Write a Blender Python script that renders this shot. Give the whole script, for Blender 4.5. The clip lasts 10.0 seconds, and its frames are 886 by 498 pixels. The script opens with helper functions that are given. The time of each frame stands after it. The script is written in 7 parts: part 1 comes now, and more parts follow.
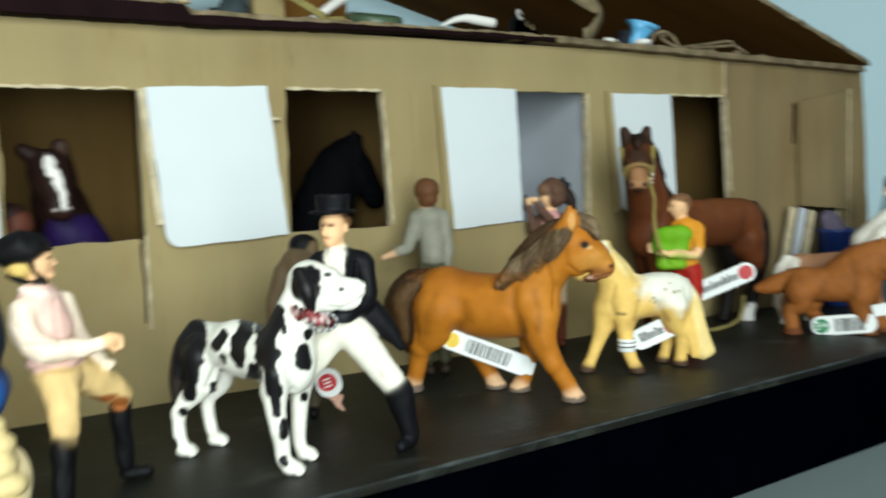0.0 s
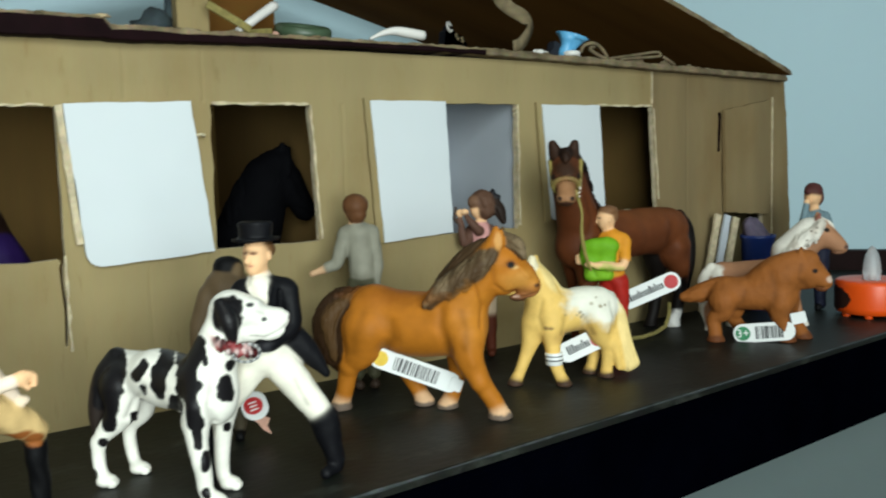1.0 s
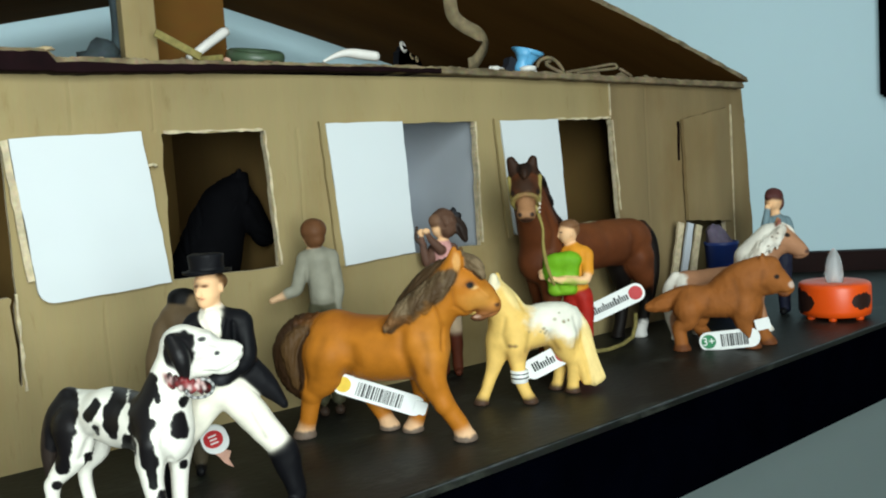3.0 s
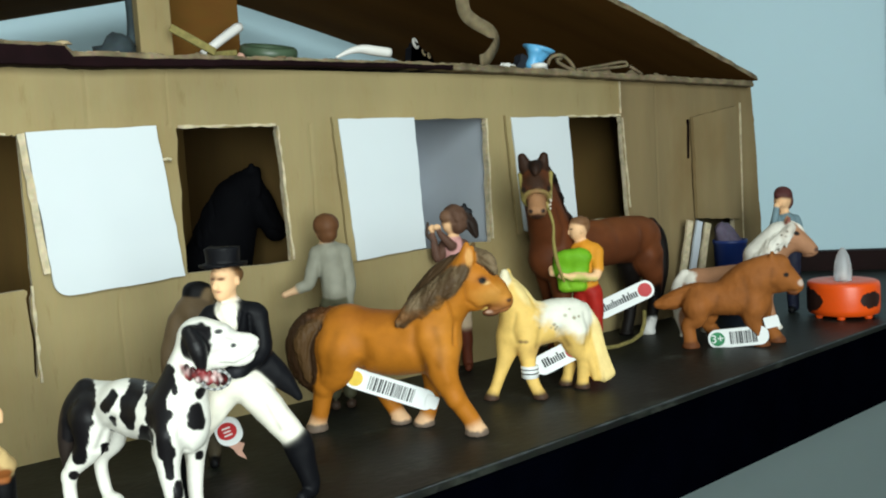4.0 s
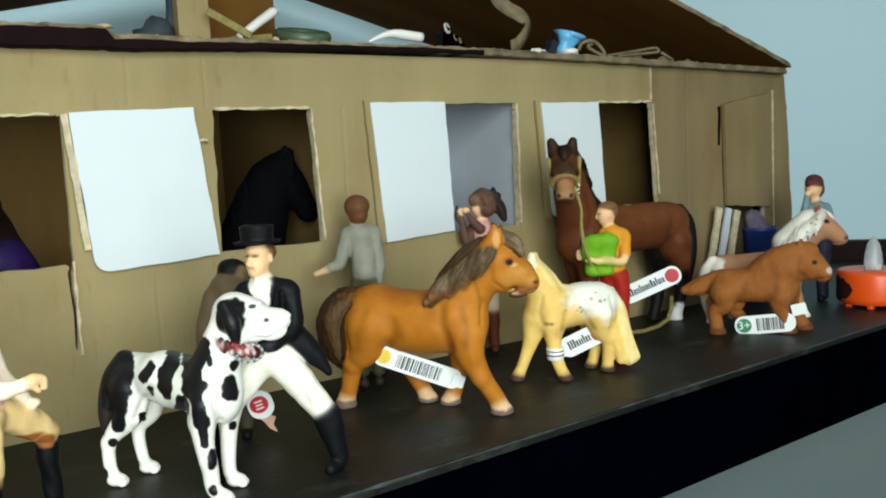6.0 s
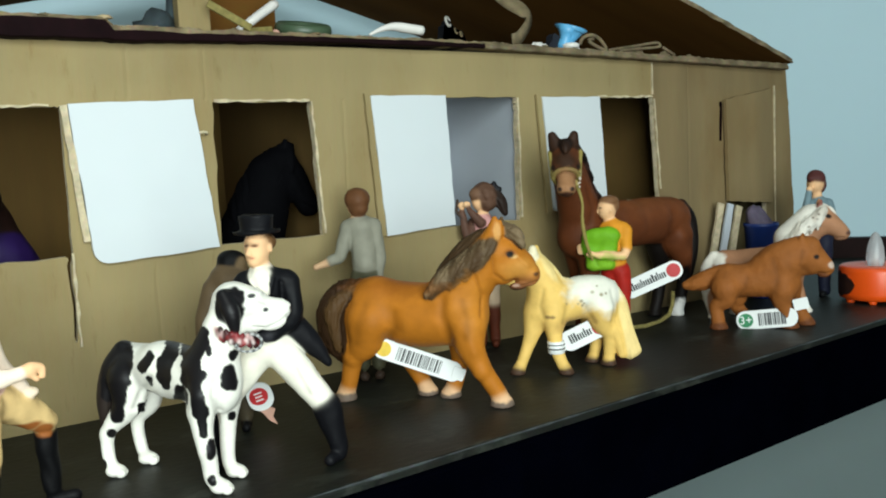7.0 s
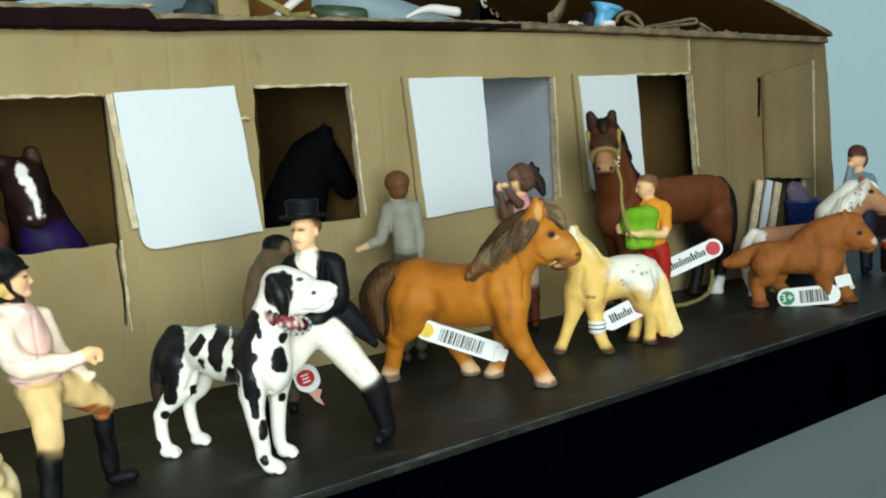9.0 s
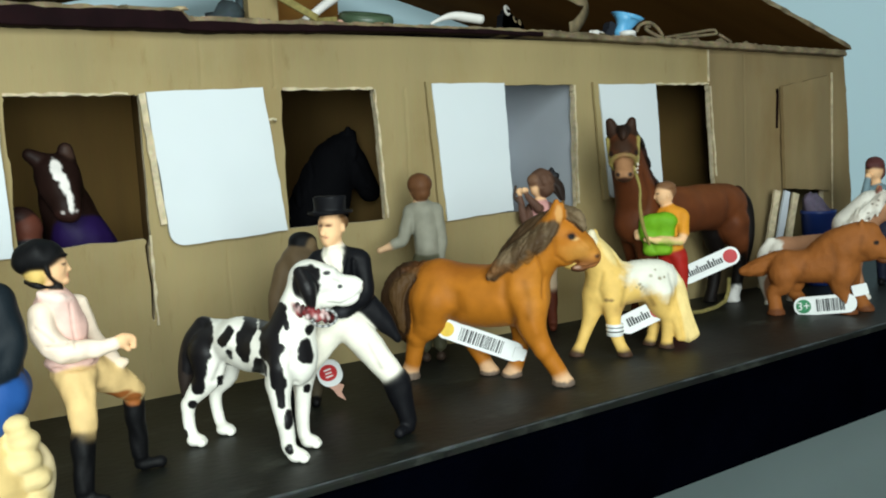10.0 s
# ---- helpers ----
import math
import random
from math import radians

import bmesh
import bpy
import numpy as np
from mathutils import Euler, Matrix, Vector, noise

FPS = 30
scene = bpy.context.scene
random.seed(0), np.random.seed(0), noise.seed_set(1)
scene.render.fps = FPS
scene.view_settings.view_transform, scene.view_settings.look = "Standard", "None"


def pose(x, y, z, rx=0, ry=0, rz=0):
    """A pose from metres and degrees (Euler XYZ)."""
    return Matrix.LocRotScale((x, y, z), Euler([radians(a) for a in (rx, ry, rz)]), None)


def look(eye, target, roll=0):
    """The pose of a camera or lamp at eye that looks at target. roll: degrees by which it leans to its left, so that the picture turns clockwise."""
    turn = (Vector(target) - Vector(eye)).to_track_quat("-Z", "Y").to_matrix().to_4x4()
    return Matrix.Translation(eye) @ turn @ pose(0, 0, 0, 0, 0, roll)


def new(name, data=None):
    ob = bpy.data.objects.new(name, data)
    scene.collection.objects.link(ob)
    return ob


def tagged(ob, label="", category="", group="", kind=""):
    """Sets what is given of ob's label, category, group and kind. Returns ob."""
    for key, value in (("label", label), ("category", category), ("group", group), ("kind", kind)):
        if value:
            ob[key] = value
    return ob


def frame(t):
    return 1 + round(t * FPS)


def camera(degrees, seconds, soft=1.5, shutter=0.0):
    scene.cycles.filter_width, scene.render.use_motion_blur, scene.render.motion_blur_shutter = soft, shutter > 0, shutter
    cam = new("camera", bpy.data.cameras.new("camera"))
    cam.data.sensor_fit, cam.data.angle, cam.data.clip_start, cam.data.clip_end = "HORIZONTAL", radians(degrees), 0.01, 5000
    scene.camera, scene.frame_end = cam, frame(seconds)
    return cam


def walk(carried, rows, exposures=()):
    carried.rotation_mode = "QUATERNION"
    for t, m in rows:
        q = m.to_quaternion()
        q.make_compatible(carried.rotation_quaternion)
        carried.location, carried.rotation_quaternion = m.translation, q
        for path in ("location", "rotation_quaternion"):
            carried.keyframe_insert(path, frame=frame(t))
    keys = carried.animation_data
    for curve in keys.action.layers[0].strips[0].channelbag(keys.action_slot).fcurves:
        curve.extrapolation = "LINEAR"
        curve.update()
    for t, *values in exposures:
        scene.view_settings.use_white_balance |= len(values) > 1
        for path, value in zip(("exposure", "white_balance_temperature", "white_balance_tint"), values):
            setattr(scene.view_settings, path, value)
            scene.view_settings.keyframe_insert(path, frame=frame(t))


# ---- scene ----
cam = camera(54.0, 10.0, soft=2.0, shutter=0.5)
PATH = [
    (0, (-0.22, -0.416, 0.103), (0.813, 1.289, -0.064), -1.9),
    (0.1, (-0.215, -0.428, 0.099), (0.741, 1.322, -0.054), -1.5),
    (0.2, (-0.217, -0.42, 0.109), (0.802, 1.288, -0.098), -2.0),
    (0.3, (-0.219, -0.412, 0.105), (0.829, 1.28, -0.097), -1.4),
    (0.4, (-0.222, -0.414, 0.099), (0.832, 1.273, -0.113), -1.8),
    (0.5, (-0.228, -0.415, 0.107), (0.807, 1.283, -0.1), -2.0),
    (0.6, (-0.229, -0.42, 0.111), (0.791, 1.284, -0.125), -2.0),
    (0.7, (-0.223, -0.424, 0.125), (0.822, 1.26, -0.142), -1.5),
    (0.8, (-0.22, -0.408, 0.115), (0.905, 1.233, -0.095), -0.6),
    (1, (-0.214, -0.419, 0.118), (0.929, 1.209, -0.085), -1.7),
    (1.5, (-0.206, -0.421, 0.122), (0.982, 1.177, -0.073), -3.2),
    (2, (-0.205, -0.425, 0.124), (0.955, 1.193, -0.067), -3.7),
    (2.5, (-0.204, -0.422, 0.122), (0.987, 1.175, -0.055), -3.8),
    (4, (-0.21, -0.421, 0.121), (0.972, 1.182, -0.061), -3.4),
    (4.5, (-0.208, -0.424, 0.119), (0.96, 1.187, -0.08), -3.2),
    (5, (-0.214, -0.427, 0.118), (0.945, 1.189, -0.096), -2.9),
    (5.5, (-0.214, -0.428, 0.121), (0.912, 1.211, -0.092), -2.9),
    (7, (-0.213, -0.427, 0.115), (0.907, 1.217, -0.091), -2.8),
    (7.5, (-0.216, -0.428, 0.116), (0.894, 1.223, -0.088), -2.9),
    (8, (-0.22, -0.429, 0.113), (0.877, 1.231, -0.092), -2.9),
    (8.5, (-0.223, -0.428, 0.114), (0.87, 1.233, -0.094), -3.0),
    (9, (-0.219, -0.426, 0.116), (0.84, 1.253, -0.13), -3.8),
    (9.5, (-0.223, -0.429, 0.112), (0.825, 1.259, -0.112), -3.4),
    (10, (-0.227, -0.431, 0.111), (0.809, 1.267, -0.103), -3.0),
]
walk(cam, [(t, look(eye, target, roll)) for t, eye, target, roll in PATH],
     exposures=((0.0, 0.0), (0.4, -0.1), (0.8, -0.13), (1.2, -0.16), (2.2, 0.0), (7.0, -0.03), (10.0, -0.07)))

# ---- light ----
world = bpy.data.worlds.new("room_air")
scene.world = world
world.use_nodes = True
wn = world.node_tree.nodes["Background"]
wn.inputs[0].default_value = (0.75, 0.88, 1.0, 1)
wn.inputs[1].default_value = 0.10


def area_lamp(name, eye, target, sx, sy, watts, colour):
    d = bpy.data.lights.new(name, "AREA")
    d.shape, d.size, d.size_y, d.energy, d.color = "RECTANGLE", sx, sy, watts, colour
    ob = new(name, d)
    ob.matrix_world = look(eye, target)
    return ob


area_lamp("window_daylight", (-0.45, -1.10, 0.27), (-0.50, -0.20, 0.06), 0.84, 0.72, 21.5, (0.885, 1.0, 0.975))
area_lamp("ceiling_light", (-0.48, -0.72, 1.64), (-0.35, -0.5, 0.0), 0.45, 0.45, 5.5, (0.93, 1.0, 0.90))


# ---- materials ----
def lin(r, g, b):
    return tuple((c / 255 / 12.92) if c / 255 <= 0.04045 else ((c / 255 + 0.055) / 1.055) ** 2.4 for c in (r, g, b))


def mat(name, base, rough=0.6, var=0.15, scale=40.0, bump=0.15, bscale=300.0, metal=0.0, spec=0.5, second=None, stretch=None, dist=0.0004):
    """Base colour varied by two noises, with fine relief."""
    m = bpy.data.materials.new(name)
    m.use_nodes = True
    nt = m.node_tree
    p = nt.nodes["Principled BSDF"]
    p.inputs["Roughness"].default_value = rough
    p.inputs["Metallic"].default_value = metal
    p.inputs["Specular IOR Level"].default_value = spec
    tc = nt.nodes.new("ShaderNodeTexCoord")
    vec = tc.outputs["Object"]
    if stretch:
        mp = nt.nodes.new("ShaderNodeMapping")
        mp.inputs["Scale"].default_value = stretch
        nt.links.new(vec, mp.inputs["Vector"])
        vec = mp.outputs["Vector"]
    n1 = nt.nodes.new("ShaderNodeTexNoise")
    n1.inputs["Scale"].default_value = scale
    n1.inputs["Detail"].default_value = 4
    nt.links.new(vec, n1.inputs["Vector"])
    n2 = nt.nodes.new("ShaderNodeTexNoise")
    n2.inputs["Scale"].default_value = bscale
    n2.inputs["Detail"].default_value = 3
    nt.links.new(vec, n2.inputs["Vector"])
    mix = nt.nodes.new("ShaderNodeMix")
    mix.data_type = "RGBA"
    ramp = nt.nodes.new("ShaderNodeMapRange")
    ramp.inputs["From Min"].default_value, ramp.inputs["From Max"].default_value = 0.3, 0.7
    nt.links.new(n1.outputs["Fac"], ramp.inputs["Value"])
    nt.links.new(ramp.outputs["Result"], mix.inputs["Factor"])
    dark = second or tuple(c * (1 - var) for c in base)
    light = tuple(min(1, c * (1 + var)) for c in base) if not second else base
    mix.inputs["A"].default_value = (*dark, 1)
    mix.inputs["B"].default_value = (*light, 1)
    fine = nt.nodes.new("ShaderNodeMix")
    fine.data_type, fine.blend_type = "RGBA", "MULTIPLY"
    fine.inputs["Factor"].default_value = min(1.0, var)
    nt.links.new(mix.outputs["Result"], fine.inputs["A"])
    nt.links.new(n2.outputs["Color"], fine.inputs["B"])
    nt.links.new(fine.outputs["Result"], p.inputs["Base Color"])
    bp = nt.nodes.new("ShaderNodeBump")
    bp.inputs["Strength"].default_value, bp.inputs["Distance"].default_value = bump, dist
    nt.links.new(n2.outputs["Fac"], bp.inputs["Height"])
    nt.links.new(bp.outputs["Normal"], p.inputs["Normal"])
    return m


def paint_mat(name, rough=0.42, bump=0.1):
    """Hand-painted vinyl: the colours are laid on the figure point by point."""
    m = bpy.data.materials.new(name)
    m.use_nodes = True
    nt = m.node_tree
    p = nt.nodes["Principled BSDF"]
    p.inputs["Roughness"].default_value = rough
    p.inputs["Specular IOR Level"].default_value = 0.25
    at = nt.nodes.new("ShaderNodeAttribute")
    at.attribute_name = "paint"
    tc = nt.nodes.new("ShaderNodeTexCoord")
    n1 = nt.nodes.new("ShaderNodeTexNoise")
    n1.inputs["Scale"].default_value, n1.inputs["Detail"].default_value = 130, 6
    nt.links.new(tc.outputs["Object"], n1.inputs["Vector"])
    mr = nt.nodes.new("ShaderNodeMapRange")
    mr.inputs["From Min"].default_value, mr.inputs["From Max"].default_value = 0.3, 0.7
    mr.inputs["To Min"].default_value, mr.inputs["To Max"].default_value = 0.86, 1.08
    nt.links.new(n1.outputs["Fac"], mr.inputs["Value"])
    mul = nt.nodes.new("ShaderNodeMix")
    mul.data_type, mul.blend_type = "RGBA", "MULTIPLY"
    mul.inputs["Factor"].default_value = 1
    nt.links.new(at.outputs["Color"], mul.inputs["A"])
    nt.links.new(mr.outputs["Result"], mul.inputs["B"])
    nt.links.new(mul.outputs["Result"], p.inputs["Base Color"])
    n2 = nt.nodes.new("ShaderNodeTexNoise")
    n2.inputs["Scale"].default_value, n2.inputs["Detail"].default_value = 700, 4
    nt.links.new(tc.outputs["Object"], n2.inputs["Vector"])
    bp = nt.nodes.new("ShaderNodeBump")
    bp.inputs["Strength"].default_value, bp.inputs["Distance"].default_value = bump, 0.0006
    nt.links.new(n2.outputs["Fac"], bp.inputs["Height"])
    nt.links.new(bp.outputs["Normal"], p.inputs["Normal"])
    return m


M_CARD = mat("cardboard", lin(150, 133, 92), 0.85, 0.11, 7, 0.2, 260, stretch=(3.0, 1, 0.35))


def smudged(m, scale, low, high, colour, stretch, strength):
    """Brownish handling stains over card."""
    t = m.node_tree
    p = t.nodes["Principled BSDF"]
    under = p.inputs["Base Color"].links[0].from_socket
    c, mp, nz, rm, mx = (t.nodes.new(k) for k in ("ShaderNodeTexCoord", "ShaderNodeMapping", "ShaderNodeTexNoise", "ShaderNodeMapRange", "ShaderNodeMix"))
    mp.inputs["Scale"].default_value = stretch
    nz.inputs["Scale"].default_value, nz.inputs["Detail"].default_value, nz.inputs["Roughness"].default_value = scale, 7, 0.6
    rm.inputs["From Min"].default_value, rm.inputs["From Max"].default_value = low, high
    rm.inputs["To Max"].default_value = strength
    mx.data_type, mx.blend_type = "RGBA", "MULTIPLY"
    mx.inputs["B"].default_value = (*colour, 1)
    t.links.new(c.outputs["Object"], mp.inputs["Vector"])
    t.links.new(mp.outputs["Vector"], nz.inputs["Vector"])
    t.links.new(nz.outputs["Fac"], rm.inputs["Value"])
    t.links.new(rm.outputs["Result"], mx.inputs["Factor"])
    t.links.new(under, mx.inputs["A"])
    t.links.new(mx.outputs["Result"], p.inputs["Base Color"])


smudged(M_CARD, 13, 0.48, 0.66, (0.80, 0.68, 0.50), (1.0, 1, 0.7), 0.55)
smudged(M_CARD, 90, 0.60, 0.72, (0.70, 0.60, 0.46), (2.2, 1, 0.5), 0.5)
M_CARD_OLD = mat("darker_cardboard", lin(129, 110, 75), 0.85, 0.14, 12, 0.25, 260, stretch=(3.0, 1, 0.35))
smudged(M_CARD_OLD, 16, 0.46, 0.66, (0.78, 0.66, 0.48), (1.2, 1, 0.6), 0.55)
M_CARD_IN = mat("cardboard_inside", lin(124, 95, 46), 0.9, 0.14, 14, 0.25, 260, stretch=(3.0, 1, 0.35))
M_CUT = mat("cut_cardboard_edge", lin(200, 184, 152), 0.9, 0.25, 220, 0.5, 500)
M_ROOF = mat("brown_roof_card", lin(106, 72, 32), 0.85, 0.2, 10, 0.2, 200, spec=0.05, stretch=(0.4, 3, 1))
M_FRAY = mat("frayed_grey_brown_card", lin(128, 113, 88), 0.9, 0.45, 90, 0.6, 400, spec=0.15)
M_EAVE_AND_GAP = mat("plum_board_and_crack_shade", lin(24, 8, 11), 0.8, 0.35, 60, 0.4, 300, spec=0.08)
M_WHITE = mat("white_paper", lin(204, 210, 213), 0.6, 0.02, 20, 0.06, 120)
M_SHELF = mat("black_painted_wood", (0.0065, 0.0070, 0.0057), 0.5, 0.5, 16, 0.5, 260, spec=0.22, second=(0.018, 0.020, 0.016), stretch=(0.8, 1.2, 1))
nt = M_SHELF.node_tree
bsdf = nt.nodes["Principled BSDF"]


def blotch(scale, low, high, colour, stretch, rough):
    """Patches of another tone laid over the shelf paint."""
    under = bsdf.inputs["Base Color"].links[0].from_socket
    tcn, mpn, nzn, rmp, mxn = (nt.nodes.new(k) for k in ("ShaderNodeTexCoord", "ShaderNodeMapping", "ShaderNodeTexNoise", "ShaderNodeMapRange", "ShaderNodeMix"))
    mpn.inputs["Scale"].default_value = stretch
    nzn.inputs["Scale"].default_value, nzn.inputs["Detail"].default_value, nzn.inputs["Roughness"].default_value = scale, 8, rough
    rmp.inputs["From Min"].default_value, rmp.inputs["From Max"].default_value = low, high
    mxn.data_type = "RGBA"
    mxn.inputs["B"].default_value = (*colour, 1)
    nt.links.new(tcn.outputs["Object"], mpn.inputs["Vector"])
    nt.links.new(mpn.outputs["Vector"], nzn.inputs["Vector"])
    nt.links.new(nzn.outputs["Fac"], rmp.inputs["Value"])
    nt.links.new(rmp.outputs["Result"], mxn.inputs["Factor"])
    nt.links.new(under, mxn.inputs["A"])
    nt.links.new(mxn.outputs["Result"], bsdf.inputs["Base Color"])


blotch(34, 0.55, 0.72, (0.041, 0.045, 0.037), (0.8, 1.3, 1), 0.7)
blotch(95, 0.62, 0.68, (0.004, 0.004, 0.004), (0.7, 1.6, 1), 0.55)
M_WORN = mat("worn_grey_paint", (0.052, 0.060, 0.062), 0.6, 0.5, 120, 0.4, 500)
M_FASCIA = mat("black_cloth_front", (0.0004, 0.0006, 0.0018), 0.95, 0.3, 30, 0.3, 500, spec=0.0)
M_ROOM = mat("pale_blue_plaster", lin(182, 207, 216), 0.85, 0.03, 3, 0.15, 90)
M_LINING = mat("lavender_grey_card", lin(186, 192, 200), 0.7, 0.04, 20, 0.08, 120)
# for walls out of view: kept dim so they bounce less fill light
M_BEHIND = mat("unseen_low_bounce_plaster", lin(128, 134, 134), 0.9, 0.04, 3, 0.1, 60)
M_DADO = mat("grey_lower_wall", lin(113, 126, 125), 0.8, 0.06, 5, 0.15, 90)
M_DARKTRIM = mat("dark_brown_wood", lin(30, 15, 14), 0.7, 0.3, 20, 0.2, 200, spec=0.1)
M_CEIL = mat("white_ceiling", lin(190, 193, 193), 0.9, 0.03, 3, 0.1, 60)
M_FLOORM = mat("grey_floor", lin(140, 142, 140), 0.6, 0.08, 4, 0.1, 60)
M_FIG = paint_mat("painted_vinyl", 0.58, 0.14)
M_WOOL = paint_mat("woolly_painted_vinyl", 0.7, 0.45)
M_JET = paint_mat("matt_black_vinyl", 0.8, 0.1)
M_FIG.node_tree.nodes["Principled BSDF"].inputs["Specular IOR Level"].default_value = 0.16
M_JET.node_tree.nodes["Principled BSDF"].inputs["Specular IOR Level"].default_value = 0.025
M_GLOSS = paint_mat("glossy_painted_vinyl", 0.42, 0.06)


# ---- building helpers ----
def part(name, bm, material, parent=None, label="", smooth=False):
    me = bpy.data.meshes.new(name)
    bm.normal_update()
    bm.to_mesh(me)
    bm.free()
    me.materials.append(material)
    if smooth:
        me.polygons.foreach_set("use_smooth", [True] * len(me.polygons))
    ob = new(name, me)
    ob.parent = parent
    if label:
        tagged(ob, label=label)
    return ob


def empty(name, label, category, group="", kind="", m=None):
    ob = new(name)
    ob.empty_display_size = 0.01
    if m is not None:
        ob.matrix_world = m
    return tagged(ob, label, category, group, kind)


def box_bm(x0, x1, y0, y1, z0, z1, bevel=0.0, bm=None):
    bm = bm or bmesh.new()
    made = bmesh.ops.create_cube(bm, size=1, matrix=Matrix.Translation(((x0 + x1) / 2, (y0 + y1) / 2, (z0 + z1) / 2)) @ Matrix.Diagonal((x1 - x0, y1 - y0, z1 - z0, 1)))
    if bevel:
        es = list({e for v in made["verts"] for e in v.link_edges})
        bmesh.ops.bevel(bm, geom=es, offset=bevel, segments=2, affect="EDGES", profile=0.5)
    return bm


def slab_bm(outline, y0, y1, ragged=0.0, seed=1, step=0.004):
    """A board in the x-z plane, from an outline of corners, with slightly uneven edges."""
    rnd = random.Random(seed)
    pts = []
    n = len(outline)
    for i in range(n):
        a, b = Vector((*outline[i], 0)), Vector((*outline[(i + 1) % n], 0))
        m = max(1, int((b - a).length / step)) if ragged else 1
        for q in range(m):
            p = a.lerp(b, q / m)
            if q and ragged:
                p += Vector((rnd.uniform(-ragged, ragged), rnd.uniform(-ragged, ragged), 0))
            pts.append(p)
    bm = bmesh.new()
    f = [bm.verts.new((p.x, y0, p.y)) for p in pts]
    g = [bm.verts.new((p.x, y1, p.y)) for p in pts]
    bm.faces.new(f)
    bm.faces.new(g[::-1])
    for i in range(len(pts)):
        j = (i + 1) % len(pts)
        bm.faces.new((f[j], f[i], g[i], g[j]))
    bmesh.ops.recalc_face_normals(bm, faces=bm.faces)
    return bm


def tube_bm(points, radii, sides=10, bm=None):
    """A tapered tube along points, with closed ends."""
    bm = bm or bmesh.new()
    pts = [Vector(p) for p in points]
    rings = []
    for i, p in enumerate(pts):
        d = (pts[min(i + 1, len(pts) - 1)] - pts[max(i - 1, 0)]).normalized()
        u = d.cross(Vector((0.31, 0.2, 0.93))).normalized()
        w = d.cross(u)
        r = radii[i] if hasattr(radii, "__len__") else radii
        rings.append([bm.verts.new(p + r * (math.cos(a) * u + math.sin(a) * w)) for a in (2 * math.pi * k / sides for k in range(sides))])
    for a, b in zip(rings, rings[1:]):
        for k in range(sides):
            bm.faces.new((a[k], a[(k + 1) % sides], b[(k + 1) % sides], b[k]))
    bm.faces.new(rings[0][::-1])
    bm.faces.new(rings[-1])
    bmesh.ops.recalc_face_normals(bm, faces=bm.faces)
    return bm


def lathe_bm(profile, sides=32):
    """A turned form from (radius, height) pairs."""
    bm = bmesh.new()
    rings = [[bm.verts.new((r * math.cos(2 * math.pi * k / sides), r * math.sin(2 * math.pi * k / sides), z)) for k in range(sides)] for r, z in profile]
    for a, b in zip(rings, rings[1:]):
        for k in range(sides):
            bm.faces.new((a[k], a[(k + 1) % sides], b[(k + 1) % sides], b[k]))
    bm.faces.new(rings[0][::-1])
    bm.faces.new(rings[-1])
    bmesh.ops.recalc_face_normals(bm, faces=bm.faces)
    return bm


